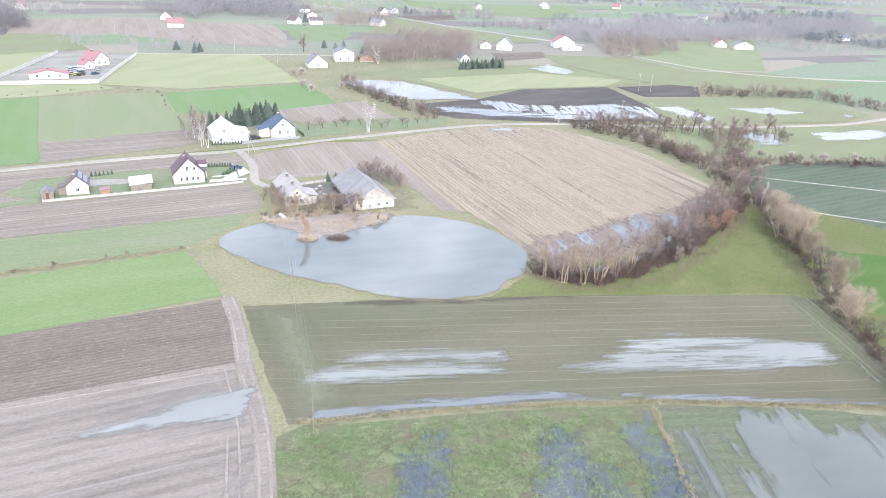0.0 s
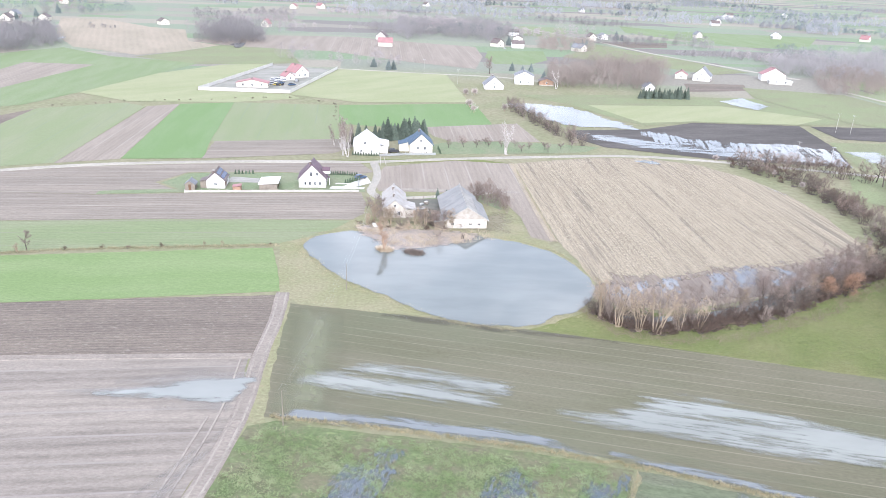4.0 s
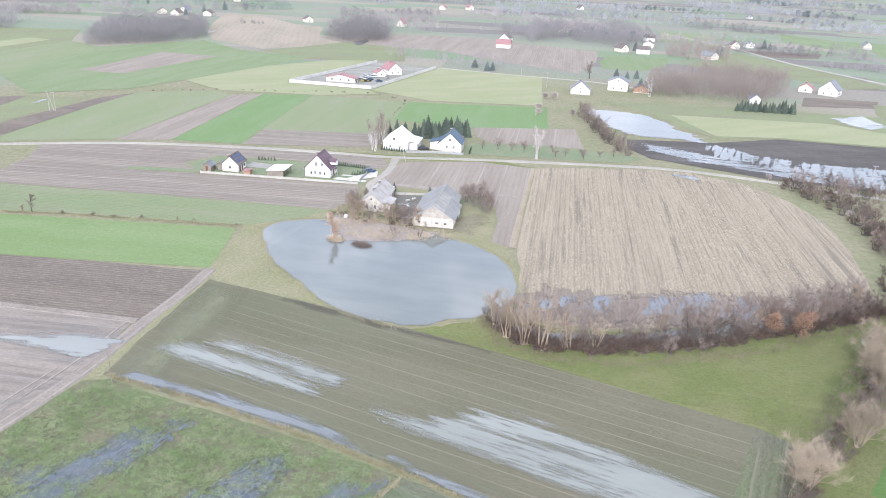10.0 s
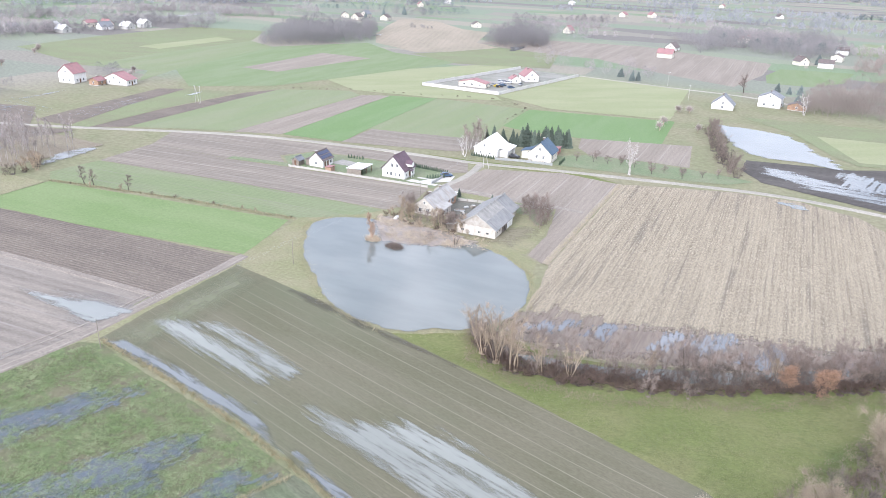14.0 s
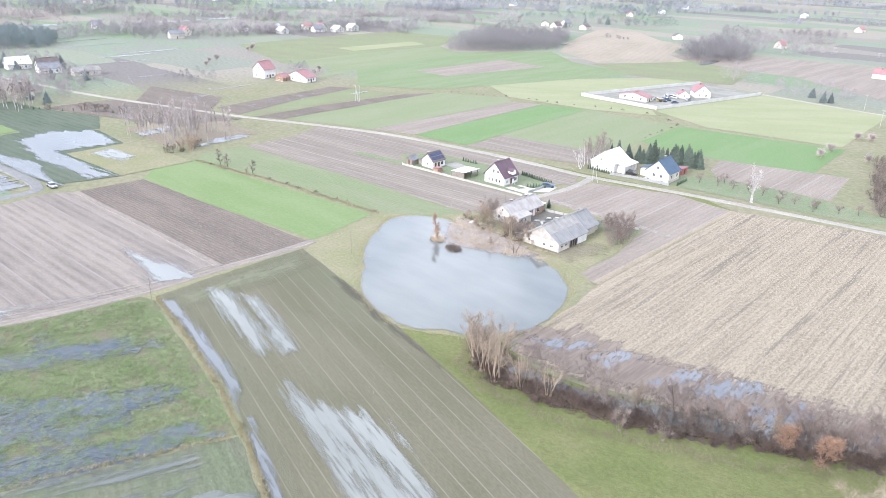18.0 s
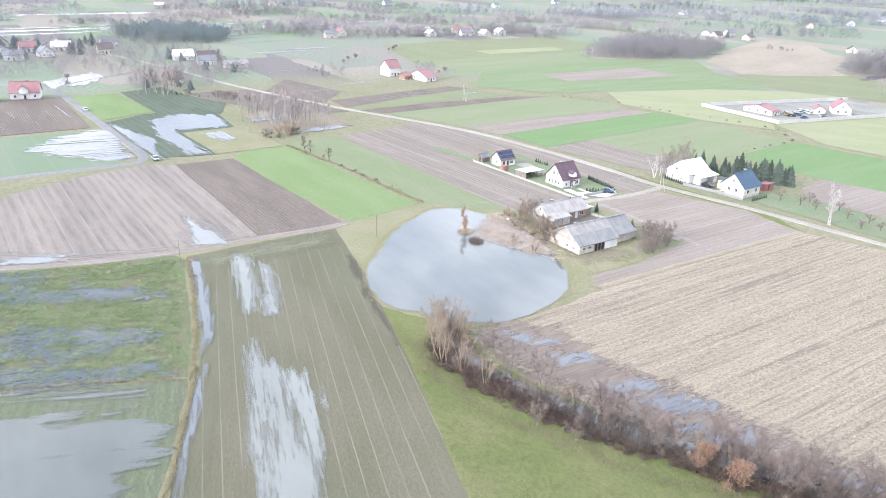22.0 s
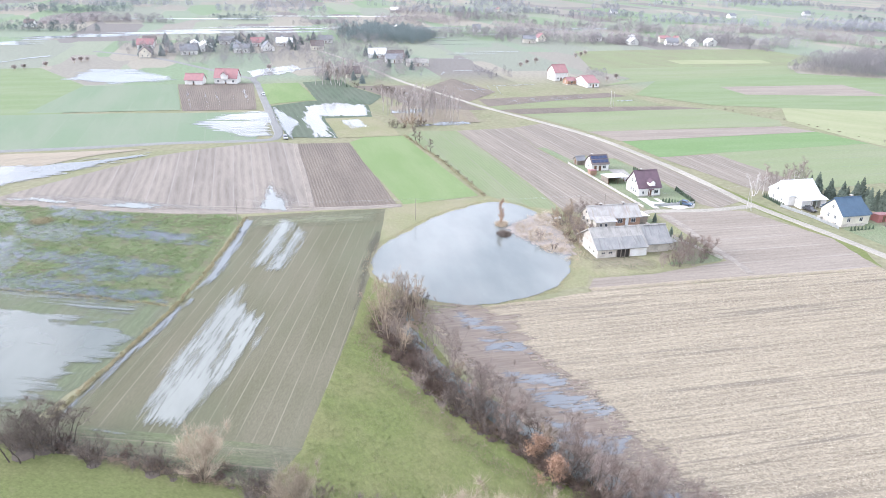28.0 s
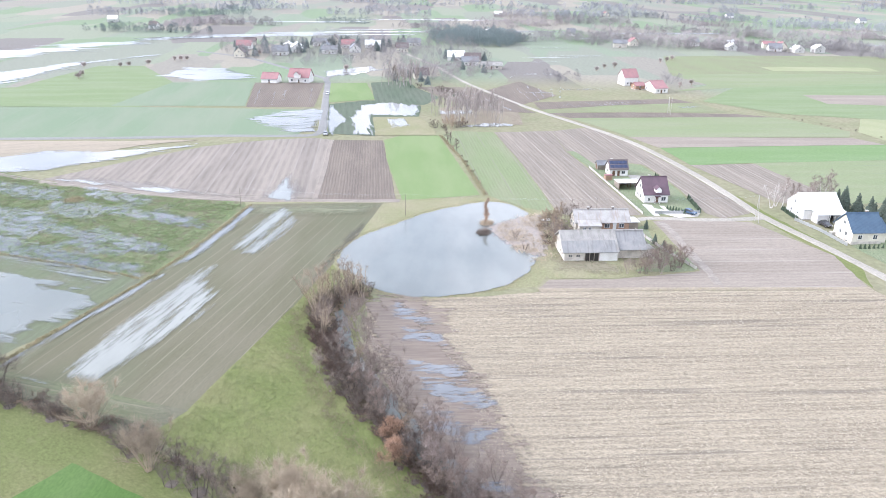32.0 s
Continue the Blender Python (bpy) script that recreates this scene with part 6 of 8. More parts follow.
far_house(-288.5, 195, 30, 16, 8, 3.0, 6.2, WHITE_WALL, RED_ROOF, "white bungalow with a red roof", 2)
far_house(-297, 183, 30, 6, 6, 2.6, 4.0, BRICK_WALL, RED_ROOF, "small red brick garage", 1, "garage")
far_house(-356, 54, 20, 9, 12, 3.2, 6.0, WHITE_WALL, GREY_ROOF, "white farmhouse with a grey roof", 2)
far_house(-344, 72, 20, 8, 15, 2.8, 4.8, GREY_WALL, SLATE_ROOF, "low grey barn with pale roof", 2, "barn")
far_house(-281, 46, 30, 8, 9, 3.0, 6.6, CREAM_WALL, BROWN_ROOF, "cream house behind bare birches", 1)
vr = random.Random(5)
WHITE_DARK, WHITE_RED, WHITE_GREY = (WHITE_WALL, GREY_ROOF, "white village house with a dark grey roof"), (WHITE_WALL, RED_ROOF, "white village house with a red roof"), (WHITE_WALL, WHITE_ROOF, "white village barn with a pale sheet roof")
BROWN_LOW = (CREAM_WALL, BROWN_ROOF, "low cream village house with a brown roof")
VILLAGE = [(-373, -149, 20, 9, 12, WHITE_RED), (-330, -113, 118, 8, 17, BROWN_LOW), (-349, -100, 30, 10, 12, WHITE_DARK), (-362, -93, 110, 7, 11, WHITE_DARK), (-376, -88, 118, 10, 20, WHITE_GREY), (-374, -70, 20, 12, 12, WHITE_DARK),
           (-396, -73, 110, 9, 12, WHITE_DARK), (-418, -74, 25, 9, 11, WHITE_RED), (-427, -56, 20, 9, 13, WHITE_GREY), (-443, -52, 110, 9, 10, WHITE_DARK), (-401, -160, 25, 8, 10, BROWN_LOW), (-422, -104, 20, 9, 12, WHITE_DARK),
           (-389, -104, 118, 9, 14, WHITE_GREY), (-450, -92, 110, 9, 11, BROWN_LOW), (-460, -30, 20, 9, 12, WHITE_DARK), (-410, -20, 25, 8, 10, BROWN_LOW), (-395, -45, 118, 9, 12, WHITE_DARK), (-377, 36, 20, 9, 13, WHITE_GREY), (-366, 53, 20, 9, 12, BROWN_LOW)]
for x, y, a, w, l, (wall, roof, words) in VILLAGE:
    far_house(x, y, a, w, l, vr.uniform(3.0, 3.8), vr.uniform(6.0, 7.6), wall, roof, words, 2)
ROWS_FAR = [(-550, 246), (-559, 274), (-575, 294), (-559, 306), (-530, 140), (-554, 166), (-570, 204), (-567, 246), (-590, 276), (-568, 320), (-560, 552), (-575, 575), (-590, 554), (-545, 575), (-691, 759), (-735, 854), (-467, 920), (-443, 957), (-203, 599), (-194, 780), (-130, 768), (-35, 793), (-51, 777), (-109, 704), (-207, 812), (-216, 766), (-118, 652), (-47, 664), (82, 1137), (107, 1295), (-436, 616), (-225, 637), (-356, 665), (-220, 769), (-98, 659), (91, 1182), (112, 1378), (214, 1472), (-536, -431), (-488, -336), (-600, 16), (-614, 85), (60, 900), (150, 960), (250, 1010), (330, 900), (-350, 1150), (-650, 1050), (-900, 700), (-980, 420), (-1000, 250), (-940, 90), (-860, -60), (-1100, 560), (-820, 980), (400, 720), (-520, 1300), (-120, 1250)]
for x, y in ROWS_FAR:
    wall, roof, words = vr.choice(((WHITE_WALL, GREY_ROOF, "distant white house with a grey roof"), (GREY_WALL, GREY_ROOF, "distant grey house with a dark roof"), (CREAM_WALL, RED_ROOF, "distant cream house with a red roof"), (CREAM_WALL, BROWN_ROOF, "distant cream house with a brown roof"), (WHITE_WALL, BROWN_ROOF, "distant white house with a brown roof"), (PALE_CONCRETE, WHITE_ROOF, "distant pale farm building")))
    far_house(x + vr.uniform(-4, 4), y + vr.uniform(-4, 4), vr.choice((10, 25, 60, 110)), vr.uniform(7.5, 9.5), vr.uniform(8, 12), vr.uniform(3.0, 4.2), vr.uniform(6, 7.6), wall, roof, words, 1)

# ---------------------------------------------------------------- trees
def bark_material(name, base, alt, vary=0.2):
    return plain_material(name, base, alt, 0.9, 1.5, 0.15, bump=0.4, vary=vary)


TWIG_GREY = bark_material("twigs_grey_brown", (0.265, 0.215, 0.19), (0.21, 0.172, 0.155))
TWIG_LILAC = bark_material("twigs_lilac", (0.24, 0.188, 0.16), (0.195, 0.153, 0.132))
TWIG_ROSE = bark_material("twigs_rose_grey", (0.255, 0.21, 0.182), (0.21, 0.172, 0.15))
TWIG_PALE = bark_material("twigs_pale", (0.44, 0.385, 0.36), (0.37, 0.32, 0.3))
TWIG_TAN = bark_material("twigs_tan", (0.33, 0.265, 0.2), (0.272, 0.218, 0.165))
TWIG_SALLOW = bark_material("twigs_sallow", (0.385, 0.318, 0.242), (0.315, 0.26, 0.198))
TWIG_RUST = bark_material("twigs_rust", (0.145, 0.105, 0.085), (0.108, 0.081, 0.068))
TWIG_DARK = bark_material("twigs_dark", (0.168, 0.138, 0.117), (0.13, 0.108, 0.094))
BARK_DARK = bark_material("bark_dark", (0.125, 0.105, 0.09), (0.09, 0.078, 0.068))
BARK_TAN = bark_material("bark_tan", (0.37, 0.3, 0.22), (0.29, 0.235, 0.175))
BARK_BIRCH = bark_material("bark_birch", (0.55, 0.52, 0.49), (0.36, 0.33, 0.31), 0.1)
BARK_POPLAR = bark_material("bark_poplar", (0.38, 0.35, 0.32), (0.27, 0.245, 0.225), 0.1)
TWIG_POPLAR = bark_material("twigs_poplar", (0.4, 0.355, 0.335), (0.33, 0.295, 0.275))
OAK_LEAF = plain_material("rust_oak_leaves", (0.34, 0.215, 0.145), (0.27, 0.165, 0.11), 0.7, 2.0, vary=0.15)
NEEDLES = plain_material("spruce_needles", (0.068, 0.09, 0.07), (0.09, 0.108, 0.085), 0.8, 2.0, vary=0.25)
THUJA = plain_material("thuja_scale", (0.07, 0.1, 0.065), (0.085, 0.115, 0.075), 0.8, 2.0, vary=0.25)
# spruce green lightened and blued: haze painted on the far conifers
HAZED_NEEDLES = plain_material("hazed_conifer_needles", (0.13, 0.158, 0.15), (0.155, 0.18, 0.172), 0.8, 2.0, vary=0.25)
REED = plain_material("dry_reed", (0.5, 0.42, 0.32), (0.4, 0.33, 0.25), 0.9, 1.0, vary=0.15)


def unit(v):
    return v / (np.linalg.norm(v) + 1e-9)


def grow(seed, height, spread, stems=1, trunk_r=0.12, fork=0.35, limbs=9, twigs=900, twig_len=1.0, twig_w=0.035, droop=0.0, upright=0.6, base_spread=0.2, sub=4):
    """A bare tree: tapered stems, limbs and branches as tubes, and fine twigs as slivers."""
    r = np.random.RandomState(seed)
    tv, tf, tips = [], [], []
    for s in range(stems):
        a = 2 * math.pi * (s + r.rand() * 0.6) / stems
        foot = np.array((math.cos(a), math.sin(a), 0)) * base_spread * (0.3 + r.rand()) * (stems > 1)
        lean = np.array((math.cos(a), math.sin(a), 0)) * (spread * 0.55 / height if stems > 1 else 0.06) * (0.5 + r.rand())
        top = height * (0.75 + 0.3 * r.rand())
        pts, p, d = [foot + (0, 0, -0.15)], foot + (0, 0, -0.15), unit(np.array((0, 0, 1.0)) + lean * 0.6)
        n = 6
        for i in range(n):
            d = unit(d + r.normal(0, 0.09, 3) + lean * 0.12)
            p = p + d * (top / n)
            pts.append(p)
        rad = [trunk_r * (1 - 0.86 * i / n) * (0.8 + 0.4 * r.rand() if i else 1.15) for i in range(n + 1)]
        for i in range(n):
            tube(tv, tf, pts[i], pts[i + 1], rad[i], rad[i + 1], 5)
        m = max(2, int(limbs / stems + 0.5))
        for k in range(m):
            u = fork + (1 - fork) * (k + r.rand() * 0.8) / m
            i = min(n - 1, int(u * n))
            q = pts[i] + (pts[i + 1] - pts[i]) * (u * n - i)
            w = r.rand() * 2 * math.pi
            out = np.array((math.cos(w), math.sin(w), 0))
            reach = spread * (1.15 - 0.75 * u) * (0.55 + 0.6 * r.rand())
            d2 = unit(out + np.array((0, 0, upright * (0.5 + r.rand()))))
            rr, prev = rad[i] * 0.5, q
            for j in range(3):
                d2 = unit(d2 + r.normal(0, 0.16, 3) + (0, 0, 0.12 - droop * 0.2))
                nxt = prev + d2 * reach / 3
                tube(tv, tf, prev, nxt, rr, rr * 0.6, 4)
                tips.append((prev, nxt, rr))
                for _ in range(sub if j else 1):
                    d3 = unit(d2 + r.normal(0, 0.55, 3) + (0, 0, 0.15 - droop * 0.35))
                    st = prev + (nxt - prev) * r.rand()
                    en = st + d3 * reach * (0.22 + 0.2 * r.rand())
                    tube(tv, tf, st, en, rr * 0.42, rr * 0.12, 3)
                    tips.append((st, en, rr * 0.4))
                prev, rr = nxt, rr * 0.6
        tips.append((pts[-2], pts[-1], rad[-1]))
    if stems > 1:
        k, rr = len(tv), base_spread * 1.25 + trunk_r
        ring = [(math.cos(2 * math.pi * i / 10) * rr, math.sin(2 * math.pi * i / 10) * rr) for i in range(10)]
        tv += [np.array((x, y, -0.1)) for x, y in ring] + [np.array((x * 0.7, y * 0.7, 0.05)) for x, y in ring]
        tf += [(k + i, k + (i + 1) % 10, k + 10 + (i + 1) % 10, k + 10 + i) for i in range(10)] + [tuple(k + 10 + i for i in range(10))]
    base = np.array([t[0] for t in tips])
    end = np.array([t[1] for t in tips])
    pick = r.randint(0, len(tips), twigs)
    k = r.rand(twigs, 1) ** 0.7
    p0 = base[pick] + (end[pick] - base[pick]) * k
    along = end[pick] - base[pick]
    along /= np.linalg.norm(along, axis=1, keepdims=True) + 1e-9
    d = along * 0.7 + r.normal(0, 0.6, (twigs, 3)) + np.array((0, 0, 0.18 - droop))
    d /= np.linalg.norm(d, axis=1, keepdims=True) + 1e-9
    ln = twig_len * (0.35 + 0.9 * r.rand(twigs, 1))
    p1 = p0 + d * ln
    p1[:, 2] = np.maximum(p1[:, 2], 0.05)
    side = np.cross(d, r.normal(0, 1, (twigs, 3)))
    side /= np.linalg.norm(side, axis=1, keepdims=True) + 1e-9
    wv = np.stack([p0 - side * twig_w, p0 + side * twig_w, p1], 1).reshape(-1, 3)
    wf = np.arange(twigs * 3).reshape(-1, 3)
    return (tv, tf), (wv.tolist(), wf.tolist()), p1


def bare_tree(name, label, category, bark, twig, leaves=None, **kw):
    """A template tree thing, standing at the origin until it is copied."""
    trunk, crown, tips = grow(**kw)
    ob = thing(name, pose(0, 0, -50), label, category)
    part("trunk", trunk, bark, ob)
    part("crown", crown, twig, ob)
    if leaves:
        r = np.random.RandomState(kw["seed"] + 1)
        n = leaves[1]
        c = tips[r.randint(0, len(tips), n)] + r.normal(0, 0.22, (n, 3))
        a, b = r.normal(0, 1, (n, 3)), r.normal(0, 1, (n, 3))
        a /= np.linalg.norm(a, axis=1, keepdims=True)
        b = np.cross(a, b)
        b /= np.linalg.norm(b, axis=1, keepdims=True)
        s = leaves[2] * (0.6 + 0.8 * r.rand(n, 1))
        v = np.stack([c - a * s, c - b * s * 0.6, c + a * s, c + b * s * 0.6], 1).reshape(-1, 3)
        part("leaves", (v.tolist(), np.arange(n * 4).reshape(-1, 4).tolist()), leaves[0], ob)
    return ob


def spruce(name, label, category, seed, height, radius, mat, tiers=13, per=11):
    """A conifer: a trunk with drooping tiers of ragged needle sprays."""
    r = np.random.RandomState(seed)
    ob = thing(name, pose(0, 0, -50), label, category)
    tv, tf = [], []
    tube(tv, tf, (0, 0, -0.1), (0, 0, height), 0.03 * height ** 0.8, 0.02, 6)
    part("trunk", (tv, tf), BARK_DARK, ob)
    v, f = [], []
    for i in range(tiers):
        u = i / tiers
        z, rad = height * (0.07 + 0.93 * u), radius * (1 - u) ** 0.85 * (0.85 + 0.3 * r.rand()) + 0.08
        for j in range(per):
            w = 2 * math.pi * (j + r.rand()) / per
            out, side = np.array((math.cos(w), math.sin(w), 0)), np.array((-math.sin(w), math.cos(w), 0))
            reach = rad * (0.65 + 0.5 * r.rand())
            for m in range(3):
                o2 = unit(out + side * (m - 1) * 0.55 + r.normal(0, 0.1, 3) * (1, 1, 0))
                p0 = np.array((0, 0, z + 0.15)) + o2 * reach * 0.1
                p1 = np.array((0, 0, z - 0.18 * reach + r.normal(0, 0.1))) + o2 * reach * (0.6 + 0.1 * m)
                p2 = np.array((0, 0, z - 0.34 * reach + r.normal(0, 0.1))) + o2 * reach * (1.0 if m == 1 else 0.8)
                s2 = np.cross(o2, (0, 0, 1)) * reach * 0.26
                k = len(v)
                v += [p0, p1 - s2 + (0, 0, -0.1), p2, p1 + s2 + (0, 0, -0.1), p1 + (0, 0, 0.12 * reach)]
                f += [(k, k + 1, k + 4), (k + 1, k + 2, k + 4), (k + 2, k + 3, k + 4), (k + 3, k, k + 4)]
    part("crown", (v, f), mat, ob)
    return ob


TEMPLATES = {
    "willow": [bare_tree("willow", "bare multi-stemmed willow with pale tan branches", "tree", BARK_TAN, TWIG_TAN, seed=11 + i, height=8.2, spread=3.4, stems=5, trunk_r=0.14, fork=0.3, limbs=22, twigs=1200, twig_len=1.3, twig_w=0.014, upright=1.1, base_spread=0.7) for i in range(3)],
    "bush": [bare_tree("bush", "dense bare hedge bush of grey brown twigs", "bush", BARK_DARK, TWIG_DARK, seed=31 + i, height=3.8, spread=2.3, stems=7, trunk_r=0.06, fork=0.15, limbs=22, twigs=1250, twig_len=0.9, twig_w=0.013, upright=0.8, base_spread=0.9) for i in range(3)],
    "lilac": [bare_tree("shrub", "tall bare shrub with lilac brown twigs", "bush", TWIG_DARK, TWIG_LILAC, seed=51 + i, height=5.6, spread=2.6, stems=5, trunk_r=0.08, fork=0.2, limbs=22, twigs=2000, twig_len=1.1, twig_w=0.011, upright=0.9, base_spread=0.7) for i in range(3)],
    "rust": [bare_tree("bramble_thicket", "low thicket of rust brown stems", "bush", BARK_DARK, TWIG_RUST, seed=71 + i, height=2.3, spread=2.1, stems=9, trunk_r=0.04, fork=0.1, limbs=22, twigs=1500, twig_len=0.7, twig_w=0.017, upright=0.5, base_spread=1.0) for i in range(2)],
    "thin": [bare_tree("sapling", "thin bare sapling with a haze of pinkish grey twigs", "tree", TWIG_GREY, TWIG_ROSE, seed=81 + i, height=5.8, spread=2.4, stems=4, trunk_r=0.045, fork=0.2, limbs=18, twigs=1500, twig_len=1.2, twig_w=0.008, upright=1.1, base_spread=0.4) for i in range(3)],
    "tree": [bare_tree("tree", "bare deciduous tree with a fine grey crown", "tree", BARK_DARK, TWIG_GREY, seed=91 + i, height=9.0, spread=3.6, stems=1, trunk_r=0.2, fork=0.25, limbs=15, twigs=2200, twig_len=1.2, twig_w=0.014, upright=0.7) for i in range(3)],
    "tan": [bare_tree("tree", "bare tree with a fine tan crown", "tree", BARK_TAN, TWIG_TAN, seed=111 + i, height=6.4, spread=3.0, stems=3, trunk_r=0.12, fork=0.2, limbs=18, twigs=2200, twig_len=1.0, twig_w=0.013, upright=0.7, base_spread=0.35) for i in range(2)],
    "sallow": [bare_tree("sallow_bush", "large dense fan shaped willow bush of fine tan shoots", "bush", TWIG_TAN, TWIG_SALLOW, seed=121 + i, height=8.0, spread=4.6, stems=13, trunk_r=0.07, fork=0.12, limbs=46, twigs=6500, twig_len=1.7, twig_w=0.014, upright=1.0, base_spread=0.55) for i in range(3)],
    "oak": [bare_tree("oak", "young oak still holding rust coloured leaves", "tree", BARK_DARK, TWIG_RUST, leaves=(OAK_LEAF, 3600, 0.105), seed=131 + i, height=5.6, spread=2.5, stems=1, trunk_r=0.13, fork=0.2, limbs=14, twigs=700, twig_len=0.8, twig_w=0.025, upright=0.6) for i in range(2)],
    "birch": [bare_tree("birch", "bare birch with a pale trunk and thin drooping twigs", "tree", BARK_BIRCH, TWIG_ROSE, seed=151 + i, height=10.0, spread=2.6, stems=1, trunk_r=0.13, fork=0.2, limbs=20, twigs=1300, twig_len=1.3, twig_w=0.012, upright=1.3, droop=0.25) for i in range(2)],
    "white_birch": [bare_tree("birch", "bare pale-limbed tree with few twigs", "tree", BARK_BIRCH, BARK_BIRCH, seed=161 + i, height=9.0, spread=2.6, stems=2, trunk_r=0.15, fork=0.25, limbs=14, twigs=420, twig_len=0.9, twig_w=0.03, upright=1.3, base_spread=0.3) for i in range(2)],
    "poplar": [bare_tree("poplar", "slender bare poplar with a pale grey trunk", "tree", BARK_POPLAR, TWIG_POPLAR, seed=171 + i, height=12.0, spread=1.3, stems=1, trunk_r=0.13, fork=0.35, limbs=15, twigs=900, twig_len=1.1, twig_w=0.016, upright=1.8) for i in range(2)],
    "pollard": [bare_tree("pollard_willow", "pollarded willow with a short trunk and upright shoots", "tree", BARK_TAN, TWIG_PALE, seed=181 + i, height=1.8, spread=2.0, stems=1, trunk_r=0.2, fork=0.6, limbs=16, twigs=700, twig_len=1.6, twig_w=0.04, upright=0.8) for i in range(2)],
    "orchard": [bare_tree("fruit_tree", "small bare fruit tree with crooked limbs", "tree", BARK_DARK, TWIG_GREY, seed=191 + i, height=3.0, spread=2.4, stems=1, trunk_r=0.13, fork=0.35, limbs=9, twigs=420, twig_len=0.7, twig_w=0.026, upright=0.3) for i in range(2)],
    "spruce": [spruce("spruce", "dark green spruce with drooping tiers", "tree", 201 + i, 8.0 + i, 2.7, NEEDLES, 15, 13) for i in range(2)],
    "far_spruce": [spruce("spruce", "dark green garden conifer with needles paled bluish for haze", "tree", 221 + i, 7.0 + i, 3.0, HAZED_NEEDLES, 12, 10) for i in range(2)],
    "thuja": [spruce("thuja", "small dark clipped conifer of a garden hedge", "shrub", 211, 1.5, 0.42, THUJA, 7, 7)],
}


def plant(kind, x, y, size=1.0, turn=None, group="", label=""):
    r = random.Random(int(x * 131 + y * 977))
    src = TEMPLATES[kind][r.randrange(len(TEMPLATES[kind]))]
    ob = copy_thing(src, pose(x, y, 0.03, r.uniform(-3, 3), r.uniform(-3, 3), r.uniform(0, 360) if turn is None else turn))
    k = size * r.uniform(0.88, 1.12)
    ob.scale = (k * r.uniform(0.9, 1.1), k * r.uniform(0.9, 1.1), k)
    if group:
        ob["group"] = group
    if label:
        ob["label"] = label
    return ob


def along(pts, step, width, seed=0):
    """Points scattered along a line."""
    r = random.Random(seed)
    out = []
    for (x0, y0), (x1, y1) in zip(pts, pts[1:]):
        ln = math.hypot(x1 - x0, y1 - y0)
        for i in range(max(1, int(ln / step))):
            u = (i + r.random()) / max(1, int(ln / step))
            o = r.uniform(-width, width) / 2
            out.append((x0 + (x1 - x0) * u - (y1 - y0) / ln * o, y0 + (y1 - y0) * u + (x1 - x0) / ln * o))
    return out


def mixed(points, choice, lo, hi, seed, group):
    r = random.Random(seed)
    for x, y in points:
        plant(r.choice(choice), x, y, r.uniform(lo, hi), group=group)


HEDGE = [(20.5, 149), (28, 145), (37, 146), (46, 152), (56, 161), (66, 172), (75, 183), (84, 195), (91, 207)]
mixed(along(HEDGE[:5], 1.05, 3.4, 1), ["bush", "rust", "bush", "rust", "thin"], 0.6, 1.0, 2, "hedge round the stubble field")
mixed(along(HEDGE[4:], 1.2, 4.6, 1), ["bush", "rust", "bush", "lilac", "bush"], 0.7, 1.1, 2, "hedge round the stubble field")
mixed(along([(x + 1.6, y - 1.6) for x, y in HEDGE], 1.2, 2.6, 3), ["rust"], 0.45, 0.8, 4, "hedge round the stubble field")
HEDGE_INNER = [(x - 3.0, y + 4.0) for x, y in HEDGE]
mixed(along(HEDGE_INNER[2:6], 2.7, 6.0, 55), ["thin"], 0.85, 1.25, 56, "saplings along the hedge")
mixed(along(HEDGE[3:], 5.2, 6.0, 5), ["thin", "tree", "tan", "thin"], 0.7, 1.0, 6, "saplings along the hedge")
mixed(along(HEDGE_INNER[5:], 3.2, 6.0, 63), ["thin", "lilac", "thin"], 0.8, 1.15, 64, "saplings along the hedge")
for x, y, s in ((23.5, 146, 0.95), (27.5, 143.5, 1.05), (31.5, 143, 1.0), (35.5, 143.4, 1.08), (39.5, 146.5, 0.85), (30, 148.5, 0.85), (25, 149.5, 0.9), (44, 150, 0.75)):
    plant("willow", x, y, s, group="willows at the pond corner")
for x, y, s in ((76.9, 179.2, 1.1), (72.2, 176.0, 0.8)):
    plant("oak", x, y, s, group="young oaks in the hedge")
for x, y in ((57, 155.5), (62, 160.5)):
    plant("thin", x, y, 0.7, group="hedge round the stubble field")
CREEK = [(91, 207), (95, 216), (94, 232), (92, 248), (89, 262), (82, 278), (70, 292), (58, 302)]
mixed(along(CREEK[:5], 1.7, 8.0, 7), ["thin", "thin", "bush", "rust", "lilac"], 0.65, 1.05, 8, "trees along the creek")
mixed(along(CREEK[3:], 1.4, 9.0, 9), ["bush", "rust", "bush", "lilac"], 0.7, 1.3, 10, "trees along the creek")
mixed(along([(97, 214), (104, 240), (110, 262), (120, 290)], 1.6, 15.0, 11), ["lilac", "bush", "thin", "bush"], 0.7, 1.15, 12, "thicket behind the creek")
mixed(along([(70, 306), (95, 300), (120, 292), (145, 290)], 1.8, 9.0, 61), ["bush", "lilac", "tree"], 0.7, 1.15, 62, "thicket beside the lane")
mixed(along([(104, 243), (130, 252), (165, 252), (200, 262)], 1.4, 6.0, 13), ["bush", "rust", "thin", "bush", "rust"], 0.5, 0.95, 14, "hedge beyond the creek")
for x, y in ((112, 255), (121, 258), (133, 259), (145, 258), (158, 260), (175, 262)):
    plant("pollard", x, y, 1.0, group="pollarded willows along the hedge")
